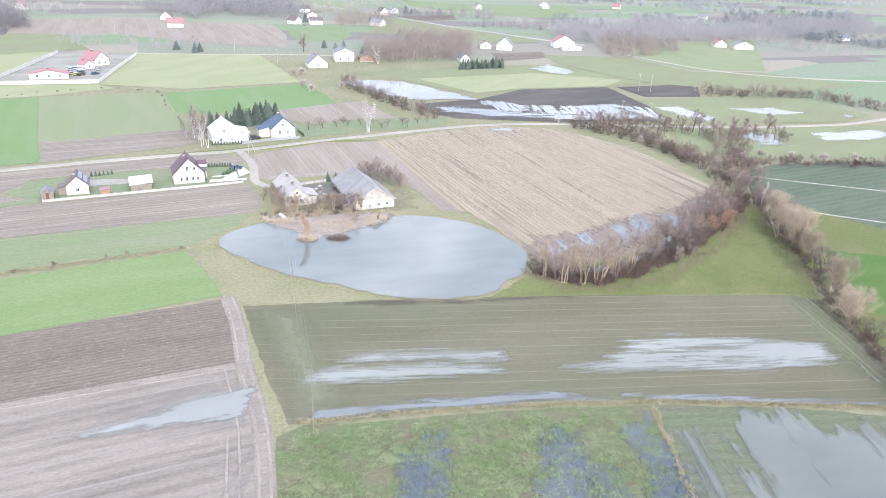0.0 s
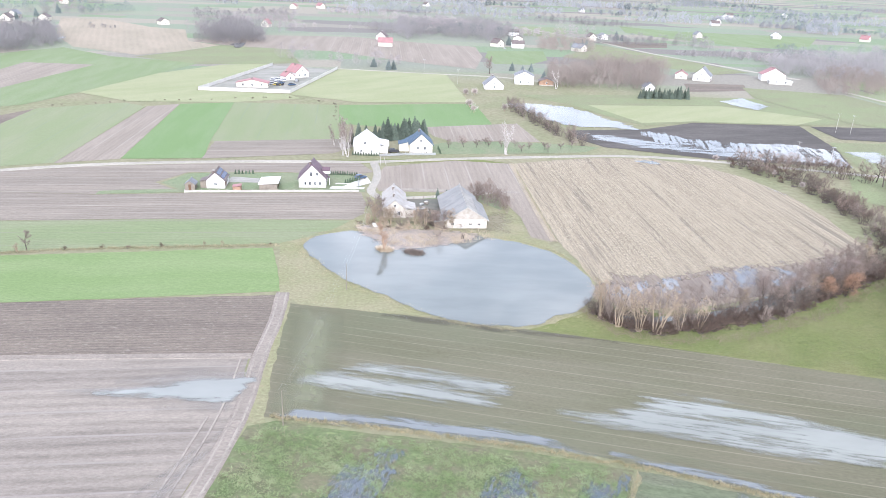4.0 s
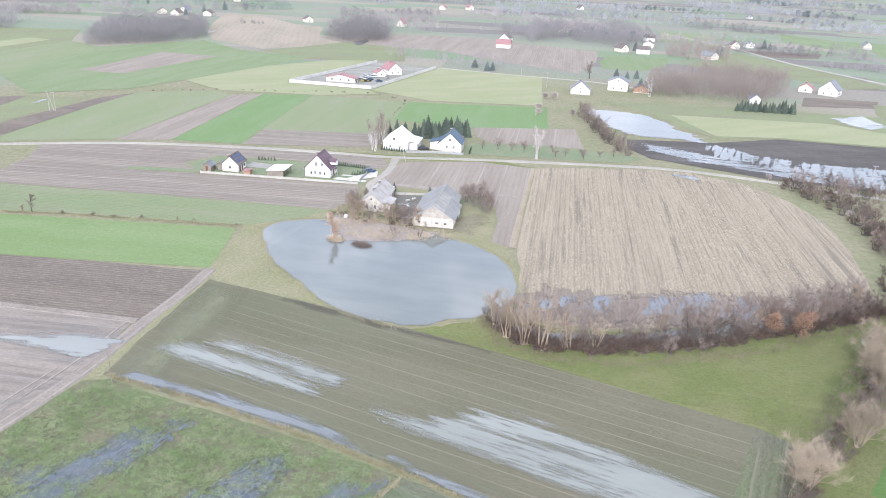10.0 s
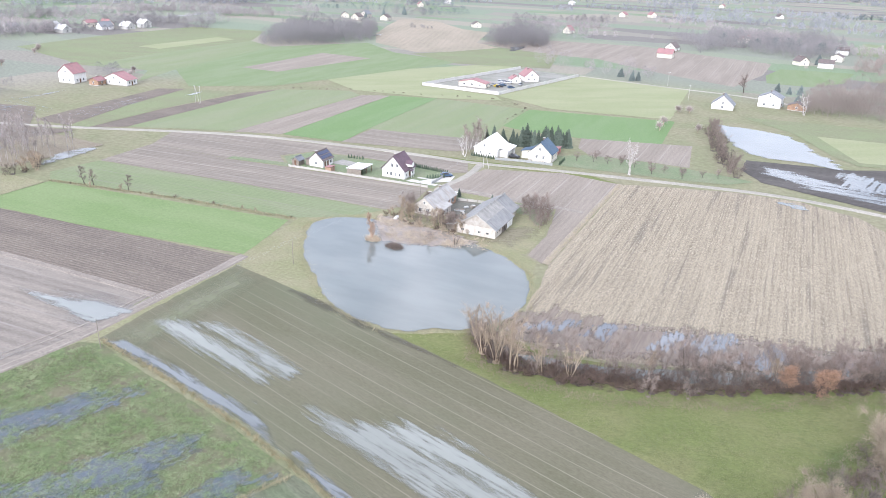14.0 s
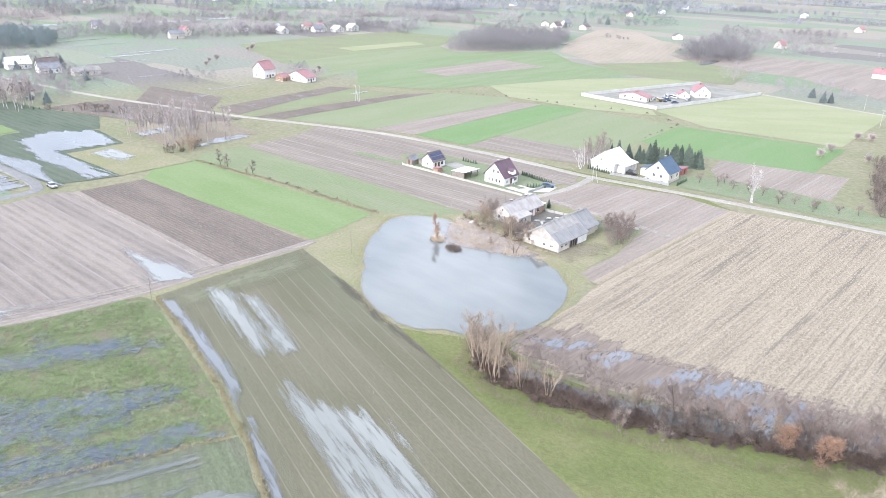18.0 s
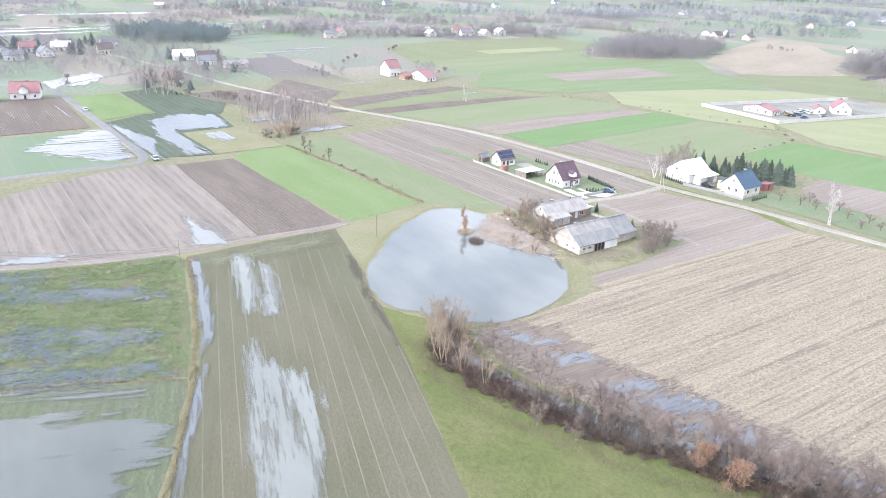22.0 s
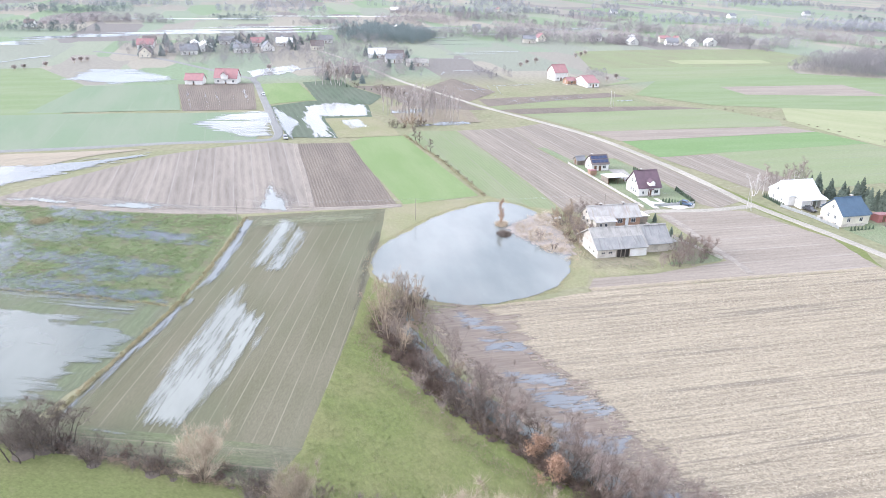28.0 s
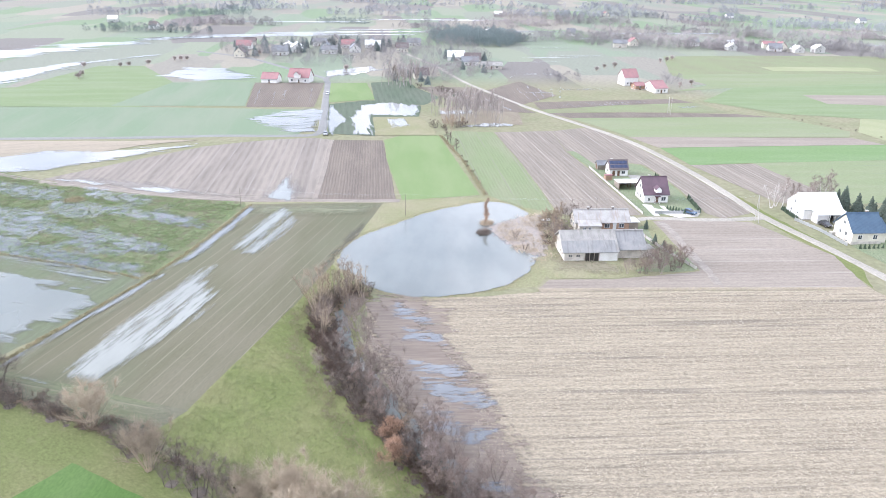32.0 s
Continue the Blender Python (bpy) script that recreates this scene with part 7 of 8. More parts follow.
for x, y in ((72, 288), (64, 296), (80, 275), (52, 304)):
    plant("pollard", x, y, 0.8, group="pollarded willows along the creek")
DITCH = [(81, 92), (82.5, 104), (83.5, 118), (85.5, 132), (88, 150), (91, 166), (94, 182), (98, 200), (101, 212)]
mixed(along(DITCH, 2.4, 3.2, 15), ["rust", "bush", "rust"], 0.4, 0.75, 16, "bushes along the field ditch")
mixed(along(DITCH[5:], 2.2, 4.5, 17), ["bush", "lilac", "bush"], 0.7, 1.15, 18, "bushes along the field ditch")
for x, y, q in ((82.8, 102, 1.95), (80.8, 99, 1.7), (84.6, 100, 1.75), (81.4, 103.6, 1.6), (83.2, 97.6, 1.5), (84.8, 111.5, 1.1), (85, 121, 1.15), (87, 137, 1.0), (88.5, 140, 0.95), (91.8, 150, 1.15), (92, 155, 1.3), (93.5, 159, 1.2)):
    plant("bush", x, y, q, group="bushes along the field ditch")
for x, y, q in ((90.5, 144.8, 1.08), (84.8, 128.8, 0.98), (93.5, 164, 0.9), (92.2, 169.5, 1.0), (94.5, 174, 1.02), (92.5, 178, 0.95), (96, 181.5, 0.98), (96.5, 188, 0.9), (98, 194, 0.85)):
    plant("sallow", x, y, q, group="willow bushes along the field ditch")
plant("white_birch", 97, 201.5, 0.85, label="pale young birch at the end of the hedge")
plant("white_birch", 90.5, 176.5, 0.5, label="pale young birch beside the pasture")

# round the farm
mixed(along([(-46, 188), (-42, 183), (-37, 182.5), (-31, 183.5), (-27, 186), (-24, 185)], 1.4, 5.0, 19), ["thin", "thin", "bush", "tan"], 0.6, 0.9, 20, "overgrown bushes round the old farm")
for x, y, k, q in ((-24.5, 184.5, "thin", 0.95), (-27, 185.5, "lilac", 0.8), (-22.5, 186.5, "tan", 0.8), (-29, 184.2, "tan", 0.8), (-46, 187, "thin", 0.9), (-43.5, 184.6, "thin", 0.85), (-22.3, 174.2, "thin", 0.7)):
    plant(k, x, y, q, group="overgrown bushes round the old farm")
for x, y, k, q in ((-31, 186.4, "thin", 0.75), (-29, 187.6, "bush", 1.1), (-27, 187.2, "thin", 0.85), (-25, 186.6, "bush", 1.0)):
    plant(k, x, y, q, group="overgrown bushes round the old farm")
mixed(along([(-47, 178), (-38, 179), (-28, 182), (-18, 185)], 1.6, 3.5, 21), ["rust", "tan", "tan"], 0.3, 0.55, 22, "overgrown bushes round the old farm")
for x, y, s in ((-20.5, 214.5, 0.72), (-17, 213, 0.8), (-15.5, 210.5, 0.7), (-19, 217.5, 0.76), (-23, 218, 0.7), (-13.5, 213.5, 0.65), (-12, 208.5, 0.6), (-21.5, 211, 0.7)):
    plant("thin" if int(x * 2) % 2 else "lilac", x, y, s * 1.25, group="bare trees behind the barn")
mixed([(-22, 213), (-19, 211), (-16, 216), (-24, 214.5), (-14, 211), (-12, 210), (-17.5, 209.5), (-13, 206.5), (-10.5, 205.5)], ["thin", "lilac", "thin"], 0.6, 0.95, 23, "bare trees behind the barn")
for x, y, s in ((-45.5, 207.5, 0.36), (-34, 210.5, 0.33), (-32, 213, 0.3)):
    plant("spruce", x, y, s, label="small dark spruce in the farmyard")
for x, y, s in ((-49.5, 190.5, 0.55), (-47.5, 196, 0.5), (-45, 193, 0.55)):
    plant("tree", x, y, s, group="bare trees beside the farmhouse")

# houses by the lane
for x, y, s in ((-85, 265, 0.95), (-83, 268.5, 0.85), (-80.5, 271.5, 0.95), (-78, 274.5, 1.15), (-75.5, 276.5, 0.8), (-73.5, 279, 0.8), (-71.5, 281, 0.95), (-70, 283, 1.0), (-68, 284.5, 0.95), (-66.5, 286.5, 0.9), (-65, 288, 1.0), (-87, 263, 0.8), (-84, 264, 0.75), (-79, 272, 0.8), (-76.5, 275, 1.0), (-74.5, 277.5, 0.85), (-72.4, 280.4, 0.75), (-70.8, 281.8, 0.85), (-69, 284, 0.8), (-67.2, 285.2, 0.95), (-65.6, 287, 0.75)):
    plant("spruce", x, y, s, group="spruces behind the houses")
for x, y, s in ((-82.5, 247, 0.95), (-84, 250, 0.85), (-86, 252.5, 0.9), (-88, 255, 0.85), (-87.5, 258.5, 1.0), (-90, 259.5, 1.0), (-91, 256, 0.8), (-85, 254.5, 0.9), (-89, 262, 0.95), (-86.5, 260.5, 0.9), (-92.5, 258, 0.8)):
    plant("birch", x, y, s, group="birches beside the white house")
for x, y in ((-82.5, 245), (-80, 243.6)):
    plant("white_birch", x, y, 0.85, group="pale birches beside the lane")
plant("tree", -86, 484, 1.35, label="tall bare tree beside the far lane")
plant("white_birch", -35, 447, 1.3, label="tall pale bare tree before the wood")
plant("white_birch", -26.6, 274.6, 1.45, label="tall forked pale birch beside the lane")
plant("white_birch", -27.2, 275.2, 1.3, label="tall forked pale birch beside the lane")
for x, y in ((-50, 274), (-45, 278), (-40, 280), (-36, 283), (-31, 284.5), (-26, 288), (-20, 287), (-14, 290), (-8, 293), (-22, 282), (-12, 286), (-4, 297), (-47, 283), (-38, 287)):
    plant("orchard", x, y, 1.0, group="fruit trees in the orchard")
for (x0, y0), (x1, y1), n in (((-104, 206.5), (-98, 209.8), 6), ((-66.5, 212.5), (-63.5, 218.5), 7), ((-80, 218.5), (-66, 222.5), 18), ((-79.3, 246.8), (-69, 250.6), 11), ((-55, 258.5), (-50.5, 262.5), 0)):
    for i in range(n):
        plant("thuja", x0 + (x1 - x0) * i / n, y0 + (y1 - y0) * i / n, 1.0, group="garden hedge of small conifers")
for i in range(7):
    plant("thuja", -50.2 - 0.55 * i, 264 + 1.2 * i, 0.9, group="garden hedge of small conifers")

# dark conifers between the village houses
vt = random.Random(23)
for x, y, *_ in VILLAGE:
    for _ in range(3):
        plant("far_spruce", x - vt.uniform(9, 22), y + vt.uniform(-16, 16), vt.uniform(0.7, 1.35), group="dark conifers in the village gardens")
for x, y in ((-272, 36), (-276, 52), (-289, 38), (-266, 60), (-338, 60), (-330, 78), (-352, 70)):
    plant("far_spruce", x, y, 0.8, group="dark conifers in the village gardens")
# farther lines and single trees
mixed(along([(-50, 376), (-22, 332), (0, 303)], 1.8, 5.0, 24), ["thin", "bush", "thin", "bush"], 0.7, 1.15, 25, "bushes along the flooded field")
for x, y in ((-73, 398), (-77, 394), (-47, 360), (-66, 362), (-60, 349)):
    plant("pollard", x, y, 1.2, group="pollarded willows by the flood")
for x, y in ((-239, -181), (-249, -159), (-255, -157), (-268, -151), (-290, -146), (-296, -145), (-300, -143), (-199, -147), (-205, -150), (-354, -99), (-350, -112), (-300, -12), (-382, 154), (-370, 150), (-392, 160), (-455, 198), (-445, 194), (-436, 190), (-330, 215), (-318, 208)):
    plant("pollard", x, y, 1.25, group="pollarded willows in the flooded meadows")
pr = random.Random(3)
for i in range(62):
    u, v = pr.random(), pr.random()
    plant("poplar", -186 + 31 * u - 16 * v, 90 + 18 * u + 26 * v, pr.uniform(0.75, 1.1), group="poplar grove")
mixed(along([(-150, 104), (-154, 112), (-160, 118)], 1.6, 6.0, 57), ["rust", "tan", "bush"], 0.6, 1.0, 58, "bushes at the poplar grove")
for i in range(13):
    u, v = pr.random(), pr.random()
    plant("poplar", -246 - 22 * u, 34 + 20 * v, pr.uniform(1.0, 1.35), group="tall bare poplars by the village edge")
for x, y in ((-255, 44), (-258, 47), (-262, 50), (-266, 52), (-252, 50), (-260, 42), (-270, 46)):
    plant("birch", x, y, 1.1, group="birches by the village edge")
mixed(along([(-253, 52), (-240, 77), (-228, 97)], 4.5, 3.0, 26), ["bush", "thuja"], 0.7, 1.2, 27, "bushes along the road")
mixed(along([(-60, 155), (-96, 137.3), (-137, 113)], 8.0, 1.2, 28), ["rust", "tan"], 0.18, 0.34, 29, "low bushes along the grassy ditch")
for x, y in ((-112, 128.5), (-124, 122), (-126, 120)):
    plant("tree", x, y, 0.6, group="thin trees on the grassy ditch")
for x, y, s in ((-54, 462, 0.8), (-46, 464, 0.9), (-150, 462, 0.9), (-148, 466, 0.8), (-56, 458, 0.7), (-76, 508, 0.8), (-68, 506, 0.75), (-63, 510, 0.8), (-59, 693, 0.9), (-49, 702, 1.0), (-52, 698, 0.9), (-115, 670, 1.1), (-164, 470, 0.8), (-30, 800, 1.1), (-24, 795, 1.0), (-567, 552, 1.0), (-586, 605, 1.1), (-600, 648, 1.2), (-575, 570, 1.0)):
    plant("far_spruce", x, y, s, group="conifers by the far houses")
for i in range(19):
    plant("spruce", 15 + 1.45 * i, 438.5 + 0.72 * i + (i % 3) * 1.6, 0.62 + 0.06 * (i % 4), group="conifers by the far houses")
mixed(along([(141, 392), (161, 386), (195, 392), (216, 384), (240, 352)], 1.3, 12.0, 30), ["thin", "bush", "thin", "bush"], 0.7, 1.1, 31, "hedge beyond the wet meadow")
mixed(along([(-112, 300), (-127, 333), (-150, 342), (-216, 292), (-240, 262)], 6.0, 1.4, 32), ["rust", "rust", "bush"], 0.12, 0.3, 33, "low bushes on the field boundary")

for kind in TEMPLATES.values():
    for src in kind:
        for o in (*src.children_recursive, src):
            bpy.data.objects.remove(o)


def wood(name, pts, step, height, mat, label, seed, slivers=150, wide=0.10, jitter=0.5, tall_var=0.5):
    """A distant wood: many crowns of fine slivers over thin stems, as one piece."""
    slivers, wide = int(slivers * 2.0), wide * 0.45
    r = np.random.RandomState(seed)
    xs, ys = [p[0] for p in pts], [p[1] for p in pts]
    gx, gy = np.meshgrid(np.arange(min(xs), max(xs), step), np.arange(min(ys), max(ys), step))
    gx, gy = gx.ravel() + r.uniform(-jitter, jitter, gx.size) * step, gy.ravel() + r.uniform(-jitter, jitter, gy.size) * step
    keep = (signed_distance(gx, gy, list(pts)) > 0) & (r.rand(gx.size) > 0.3)
    gx, gy = gx[keep], gy[keep]
    n = len(gx)
    h = height * (1 - tall_var + 2 * tall_var * value_noise(gx / 25, gy / 25, seed)) * r.uniform(0.55, 1.35, n)
    m = n * slivers
    i = np.repeat(np.arange(n), slivers)
    u = r.rand(m) ** 0.8
    rad = h[i] * 0.38 * np.sqrt(np.clip(1.02 - (2 * np.abs(u - 0.45)) ** 2, 0.05, 1)) * np.sqrt(r.rand(m))
    w = r.rand(m) * 2 * math.pi
    p0 = np.stack([gx[i] + rad * np.cos(w), gy[i] + rad * np.sin(w), h[i] * (0.04 + 0.9 * u)], 1)
    d = np.stack([np.cos(w) * 0.6, np.sin(w) * 0.6, np.full(m, 0.9)], 1) + r.normal(0, 0.45, (m, 3))
    d /= np.linalg.norm(d, axis=1, keepdims=True)
    ln = h[i][:, None] * (0.1 + 0.16 * r.rand(m, 1))
    side = np.cross(d, r.normal(0, 1, (m, 3)))
    side /= np.linalg.norm(side, axis=1, keepdims=True) + 1e-9
    v = np.stack([p0 - side * wide, p0 + side * wide, p0 + d * ln], 1).reshape(-1, 3)
    st = np.stack([np.stack([gx - 0.12, gy, np.zeros(n)], 1), np.stack([gx + 0.12, gy, np.zeros(n)], 1), np.stack([gx, gy, h * 0.9], 1)], 1).reshape(-1, 3)
    v = np.concatenate([v, st])
    me = bpy.data.meshes.new(name)
    k = len(v) // 3
    me.vertices.add(len(v))
    me.vertices.foreach_set("co", v.ravel())
    me.loops.add(len(v))
    me.loops.foreach_set("vertex_index", np.arange(len(v)))
    me.polygons.add(k)
    me.polygons.foreach_set("loop_start", np.arange(k) * 3)
    me.update(calc_edges=True)
    me.materials.append(mat)
    return tagged(new(name, me), label, "wood", kind="stuff")


# twig colours lightened and greyed to paint in the haze of distance
HAZED_TWIG = bark_material("hazed_wood_twigs", (0.285, 0.27, 0.272), (0.24, 0.228, 0.23))
HAZED_LILAC = bark_material("hazed_wood_lilac", (0.345, 0.31, 0.308), (0.3, 0.272, 0.272))
HAZED_VILLAGE_TWIG = bark_material("hazed_village_twigs", (0.345, 0.325, 0.325), (0.3, 0.285, 0.287))
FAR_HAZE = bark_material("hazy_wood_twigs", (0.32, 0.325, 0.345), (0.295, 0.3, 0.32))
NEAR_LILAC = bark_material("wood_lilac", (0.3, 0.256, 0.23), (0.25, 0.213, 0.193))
# pine green paled towards blue-grey, haze put into the colour
HAZED_PINE = bark_material("hazed_pine", (0.185, 0.218, 0.218), (0.16, 0.19, 0.19))
wood("wood_behind_houses", [(-40, 448), (24, 474), (26, 548), (-10, 560), (-50, 510)], 4.2, 11, NEAR_LILAC, "bare deciduous wood behind the far houses", 301, 190, 0.08)
wood("wood_gardens", [(-211, 655), (-194, 703), (-129, 680), (-120, 760), (-186, 885), (-283, 825)], 6.0, 9, HAZED_TWIG, "bare garden trees round distant houses", 314, 70, 0.22)
wood("wood_gardens_right", [(-300, 754), (-200, 640), (-215, 700), (-255, 758)], 6.0, 9, HAZED_TWIG, "bare garden trees round distant houses", 315, 70, 0.22)
wood("thicket_lane", [(-92, 660), (-62, 642), (-36, 672), (-50, 735), (-85, 740)], 5.5, 6, NEAR_LILAC, "bare thicket beside the lane", 316, 90, 0.16)
wood("hedgerow_lane", [(28, 693), (105, 688), (106, 697), (30, 703)], 4.0, 6, HAZED_TWIG, "bare hedgerow beyond the lane", 317, 80, 0.2)
wood("hedgerow_tilled", [(-474, 550), (-454, 572), (-450, 568), (-470, 545)], 4.0, 3.5, HAZED_TWIG, "small dark thicket in the reed meadow", 318, 80, 0.2)
wood("trees_plot", [(-240, 462), (-200, 470), (-150, 470), (-148, 500), (-235, 480)], 8.5, 9, HAZED_LILAC, "scattered bare trees behind the walled plot", 307, 130, 0.12)
wood("wood_north", [(-412, 345), (-394, 385), (-396, 440), (-470, 505), (-520, 440)], 4.6, 10, HAZED_TWIG, "bare deciduous wood on the plain", 302, 80, 0.22)
wood("wood_north_two", [(-345, 524), (-309, 514), (-290, 545), (-331, 600), (-372, 590)], 4.6, 12, HAZED_TWIG, "bare deciduous wood on the plain", 303, 80, 0.22)
wood("wood_east", [(97, 600), (150, 600), (240, 650), (330, 682), (330, 760), (200, 740), (110, 680)], 6.0, 11, HAZED_TWIG, "long bare wood behind the farms", 304, 70, 0.24)
wood("wood_east_two", [(330, 682), (500, 800), (520, 900), (330, 780)], 6.5, 11, HAZED_TWIG, "long bare wood behind the farms", 305, 60, 0.28)
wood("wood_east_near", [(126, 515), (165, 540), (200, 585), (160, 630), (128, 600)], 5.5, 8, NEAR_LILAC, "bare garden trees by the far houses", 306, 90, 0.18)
wood("wood_village", [(-350, -160), (-300, -60), (-320, 40), (-390, 70), (-480, 20), (-480, -120), (-400, -170)], 8.0, 7.5, HAZED_VILLAGE_TWIG, "bare village garden trees", 308, 150, 0.075)
wood("wood_village_edge", [(-262, 30), (-300, 20), (-350, 60), (-330, 90), (-280, 70)], 6.0, 7, HAZED_LILAC, "bare trees at the edge of the village", 309, 100, 0.15)
wood("pine_wood", [(-482, -14), (-480, 56), (-560, 60), (-590, -20), (-540, -40)], 5.0, 9, HAZED_PINE, "dark pine wood behind the village", 310, 100, 0.3)
wood("wood_farm_row", [(-520, 120), (-545, 330), (-600, 330), (-580, 110)], 8.0, 6.5, HAZED_TWIG, "bare trees among distant farms", 311, 70, 0.22)
wood("thicket_road", [(-330, 115), (-300, 128), (-315, 150), (-350, 140)], 6.0, 4.5, HAZED_TWIG, "bare thicket on the wet plain", 312, 90, 0.1)
wood("thicket_red_house", [(-316, 200), (-330, 190), (-345, 205), (-325, 218)], 6.0, 6.0, HAZED_TWIG, "bare trees behind red roofed houses", 313, 90, 0.1)
fr = random.Random(17)
CLEAR = [[(-560, 610), (-430, 600), (-345, 520), (-255, 640), (-137, 640), (-60, 780), (30, 700), (100, 600), (0, 560), (-100, 480), (-260, 400), (-420, 420), (-500, 540)], [(-45, 1000), (200, 1020), (170, 880), (30, 840)], [(-640, 60), (-460, -200), (-120, -420), (-330, -330), (-600, -200)], [(-440, 350), (-330, 240), (-260, 100), (-420, 90), (-520, 200), (-520, 330)]]
for i in range(330):
    az, r0 = radians(fr.uniform(58, 222)), 560 + 1500 * fr.random() ** 1.15
    x, y = 40 + r0 * math.cos(az), 120 + r0 * math.sin(az)
    if math.hypot(x + 420, y + 70) < 110 or any(signed_distance(np.array([x]), np.array([y]), c)[0] > -25 for c in CLEAR):
        continue
    ln, wd = fr.uniform(30, 130) * (0.7 + r0 / 1400), fr.uniform(4, 18) * (0.7 + r0 / 1400)
    w = az + math.pi / 2 + fr.uniform(-0.5, 0.5)
    c, s = math.cos(w), math.sin(w)
    pts = [(x + u * ln * c - v * wd * s, y + u * ln * s + v * wd * c) for u, v in ((-0.5, -0.2), (-0.2, -0.5), (0.3, -0.45), (0.5, 0.0), (0.25, 0.5), (-0.3, 0.4))]
    wood("wood_distant", pts, 4.6 if r0 < 900 else 6.5, fr.uniform(6, 10), HAZED_PINE if i % 9 == 0 else FAR_HAZE if r0 > 900 else fr.choice((HAZED_TWIG, HAZED_LILAC)), "bare distant wood on the hazy plain", 400 + i, 52, 0.3 if r0 < 900 else 0.5, 0.7)

# ---------------------------------------------------------------- fences, poles, vehicles, reeds
def fence(name, pts, step, height, post_mat, panel_mat, label, group=""):
    """Posts with panels between, each a part on shared meshes."""
    ob = thing(name, pose(pts[0][0], pts[0][1], 0), label, "fence", group)
    post = mesh_of("post", *_cube(0.18, 0.18, height + 0.15), post_mat)
    panel = mesh_of("panel", *_cube(step - 0.2, 0.07, height - 0.1), panel_mat)
    for (x0, y0), (x1, y1) in zip(pts, pts[1:]):
        ln, a = math.hypot(x1 - x0, y1 - y0), math.degrees(math.atan2(y1 - y0, x1 - x0))
        n = max(1, round(ln / step))
        for i in range(n):
            u, m = i / n, (i + 0.5) / n
            part("post", post, None, ob, at=pose(x0 + (x1 - x0) * u - pts[0][0], y0 + (y1 - y0) * u - pts[0][1], 0, 0, 0, a))
            p = part("panel", panel, None, ob, at=pose(x0 + (x1 - x0) * m - pts[0][0], y0 + (y1 - y0) * m - pts[0][1], 0.05, 0, 0, a))
            p.scale = (ln / n / step * 1.02, 1, 1)
    return ob


def _cube(w, d, h):
    x, y = w / 2, d / 2
    v = [(-x, -y, 0), (x, -y, 0), (x, y, 0), (-x, y, 0), (-x, -y, h), (x, -y, h), (x, y, h), (-x, y, h)]
    return v, [(0, 3, 2, 1), (4, 5, 6, 7), (0, 1, 5, 4), (1, 2, 6, 5), (2, 3, 7, 6), (3, 0, 4, 7)]


fence("garden_fence", [(-106.5, 182.4), (-58.5, 205.6)], 2.5, 0.85, CONCRETE, CONCRETE, "low concrete panel fence along the gardens")
fence("plot_wall", [(-222, 436), (-207.7, 334), (-162.2, 350), (-179, 444.5)], 3.0, 1.9, PALE_CONCRETE, PALE_CONCRETE, "white concrete panel wall round the gravel plot")
fence("front_fence", [(-66, 222), (-63.5, 216.5), (-60.5, 209)], 2.2, 1.0, STEEL, STEEL, "low metal garden fence")
fence("lane_fence", [(-69.5, 249.5), (-61.5, 255.5), (-51, 261)], 2.4, 1.0, STEEL, STEEL, "low metal fence beside the lane")
fence("orchard_fence", [(-43, 204.5), (-30, 213), (-19, 221.8)], 3.0, 0.9, BOARD_WALL, CONCRETE, "low weathered fence behind the farm")

for i, pts in enumerate(([(-66.2, 206.6), (-62.6, 208.2), (-59.0, 216.2), (-62.4, 221.6), (-66.5, 222.5), (-64.4, 216.5)], [(-69.0, 209.8), (-62.6, 212.8), (-62.2, 214.2), (-69.4, 211.2)], [(-68.6, 204.6), (-58.4, 208.8), (-58.8, 210.6), (-69, 207.6)], [(-102, 196.5), (-96, 199.2), (-88, 202), (-90, 206), (-103, 203)])):
    field("paving", PAVERS if i < 3 else GRAVEL, pts, "pale paved drive beside the house", 0.05, "paving", lift=0.1 + 0.004 * i)


def car(x, y, angle, paint, label, group=""):
    ob = thing("car", pose(x, y, 0.1, 0, 0, angle), label, "car", group)
    part("body", prism(bmesh.new(), [(-2.1, 0.35), (2.1, 0.35), (2.15, 0.75), (1.2, 0.92), (-1.9, 0.95), (-2.15, 0.8)], -0.85, 0.85), paint, ob)
    part("glasshouse", prism(bmesh.new(), [(-1.75, 0.93), (1.0, 0.92), (0.35, 1.42), (-1.35, 1.44)], -0.74, 0.74), GLASS, ob)
    part("roof", prism(bmesh.new(), [(-1.4, 1.43), (0.4, 1.41), (0.3, 1.5), (-1.25, 1.52)], -0.7, 0.7), paint, ob)
    for wx in (-1.3, 1.3):
        for wy in (-0.86, 0.86):
            tv, tf = [], []
            tube(tv, tf, (wx, wy - 0.1, 0.32), (wx, wy + 0.1, 0.32), 0.32, 0.32, 12)
            wheel = part("wheel", (tv, tf), RUBBER, ob)
            hv, hf = [], []
            tube(hv, hf, (wx, wy - 0.11, 0.32), (wx, wy + 0.11, 0.32), 0.18, 0.18, 8)
            part("rim", (hv, hf), STEEL, wheel)
    for wy in (-0.6, 0.6):
        part("headlight", boxed(2.08, 2.17, wy - 0.18, wy + 0.18, 0.62, 0.76), FRAME, ob)
    return ob


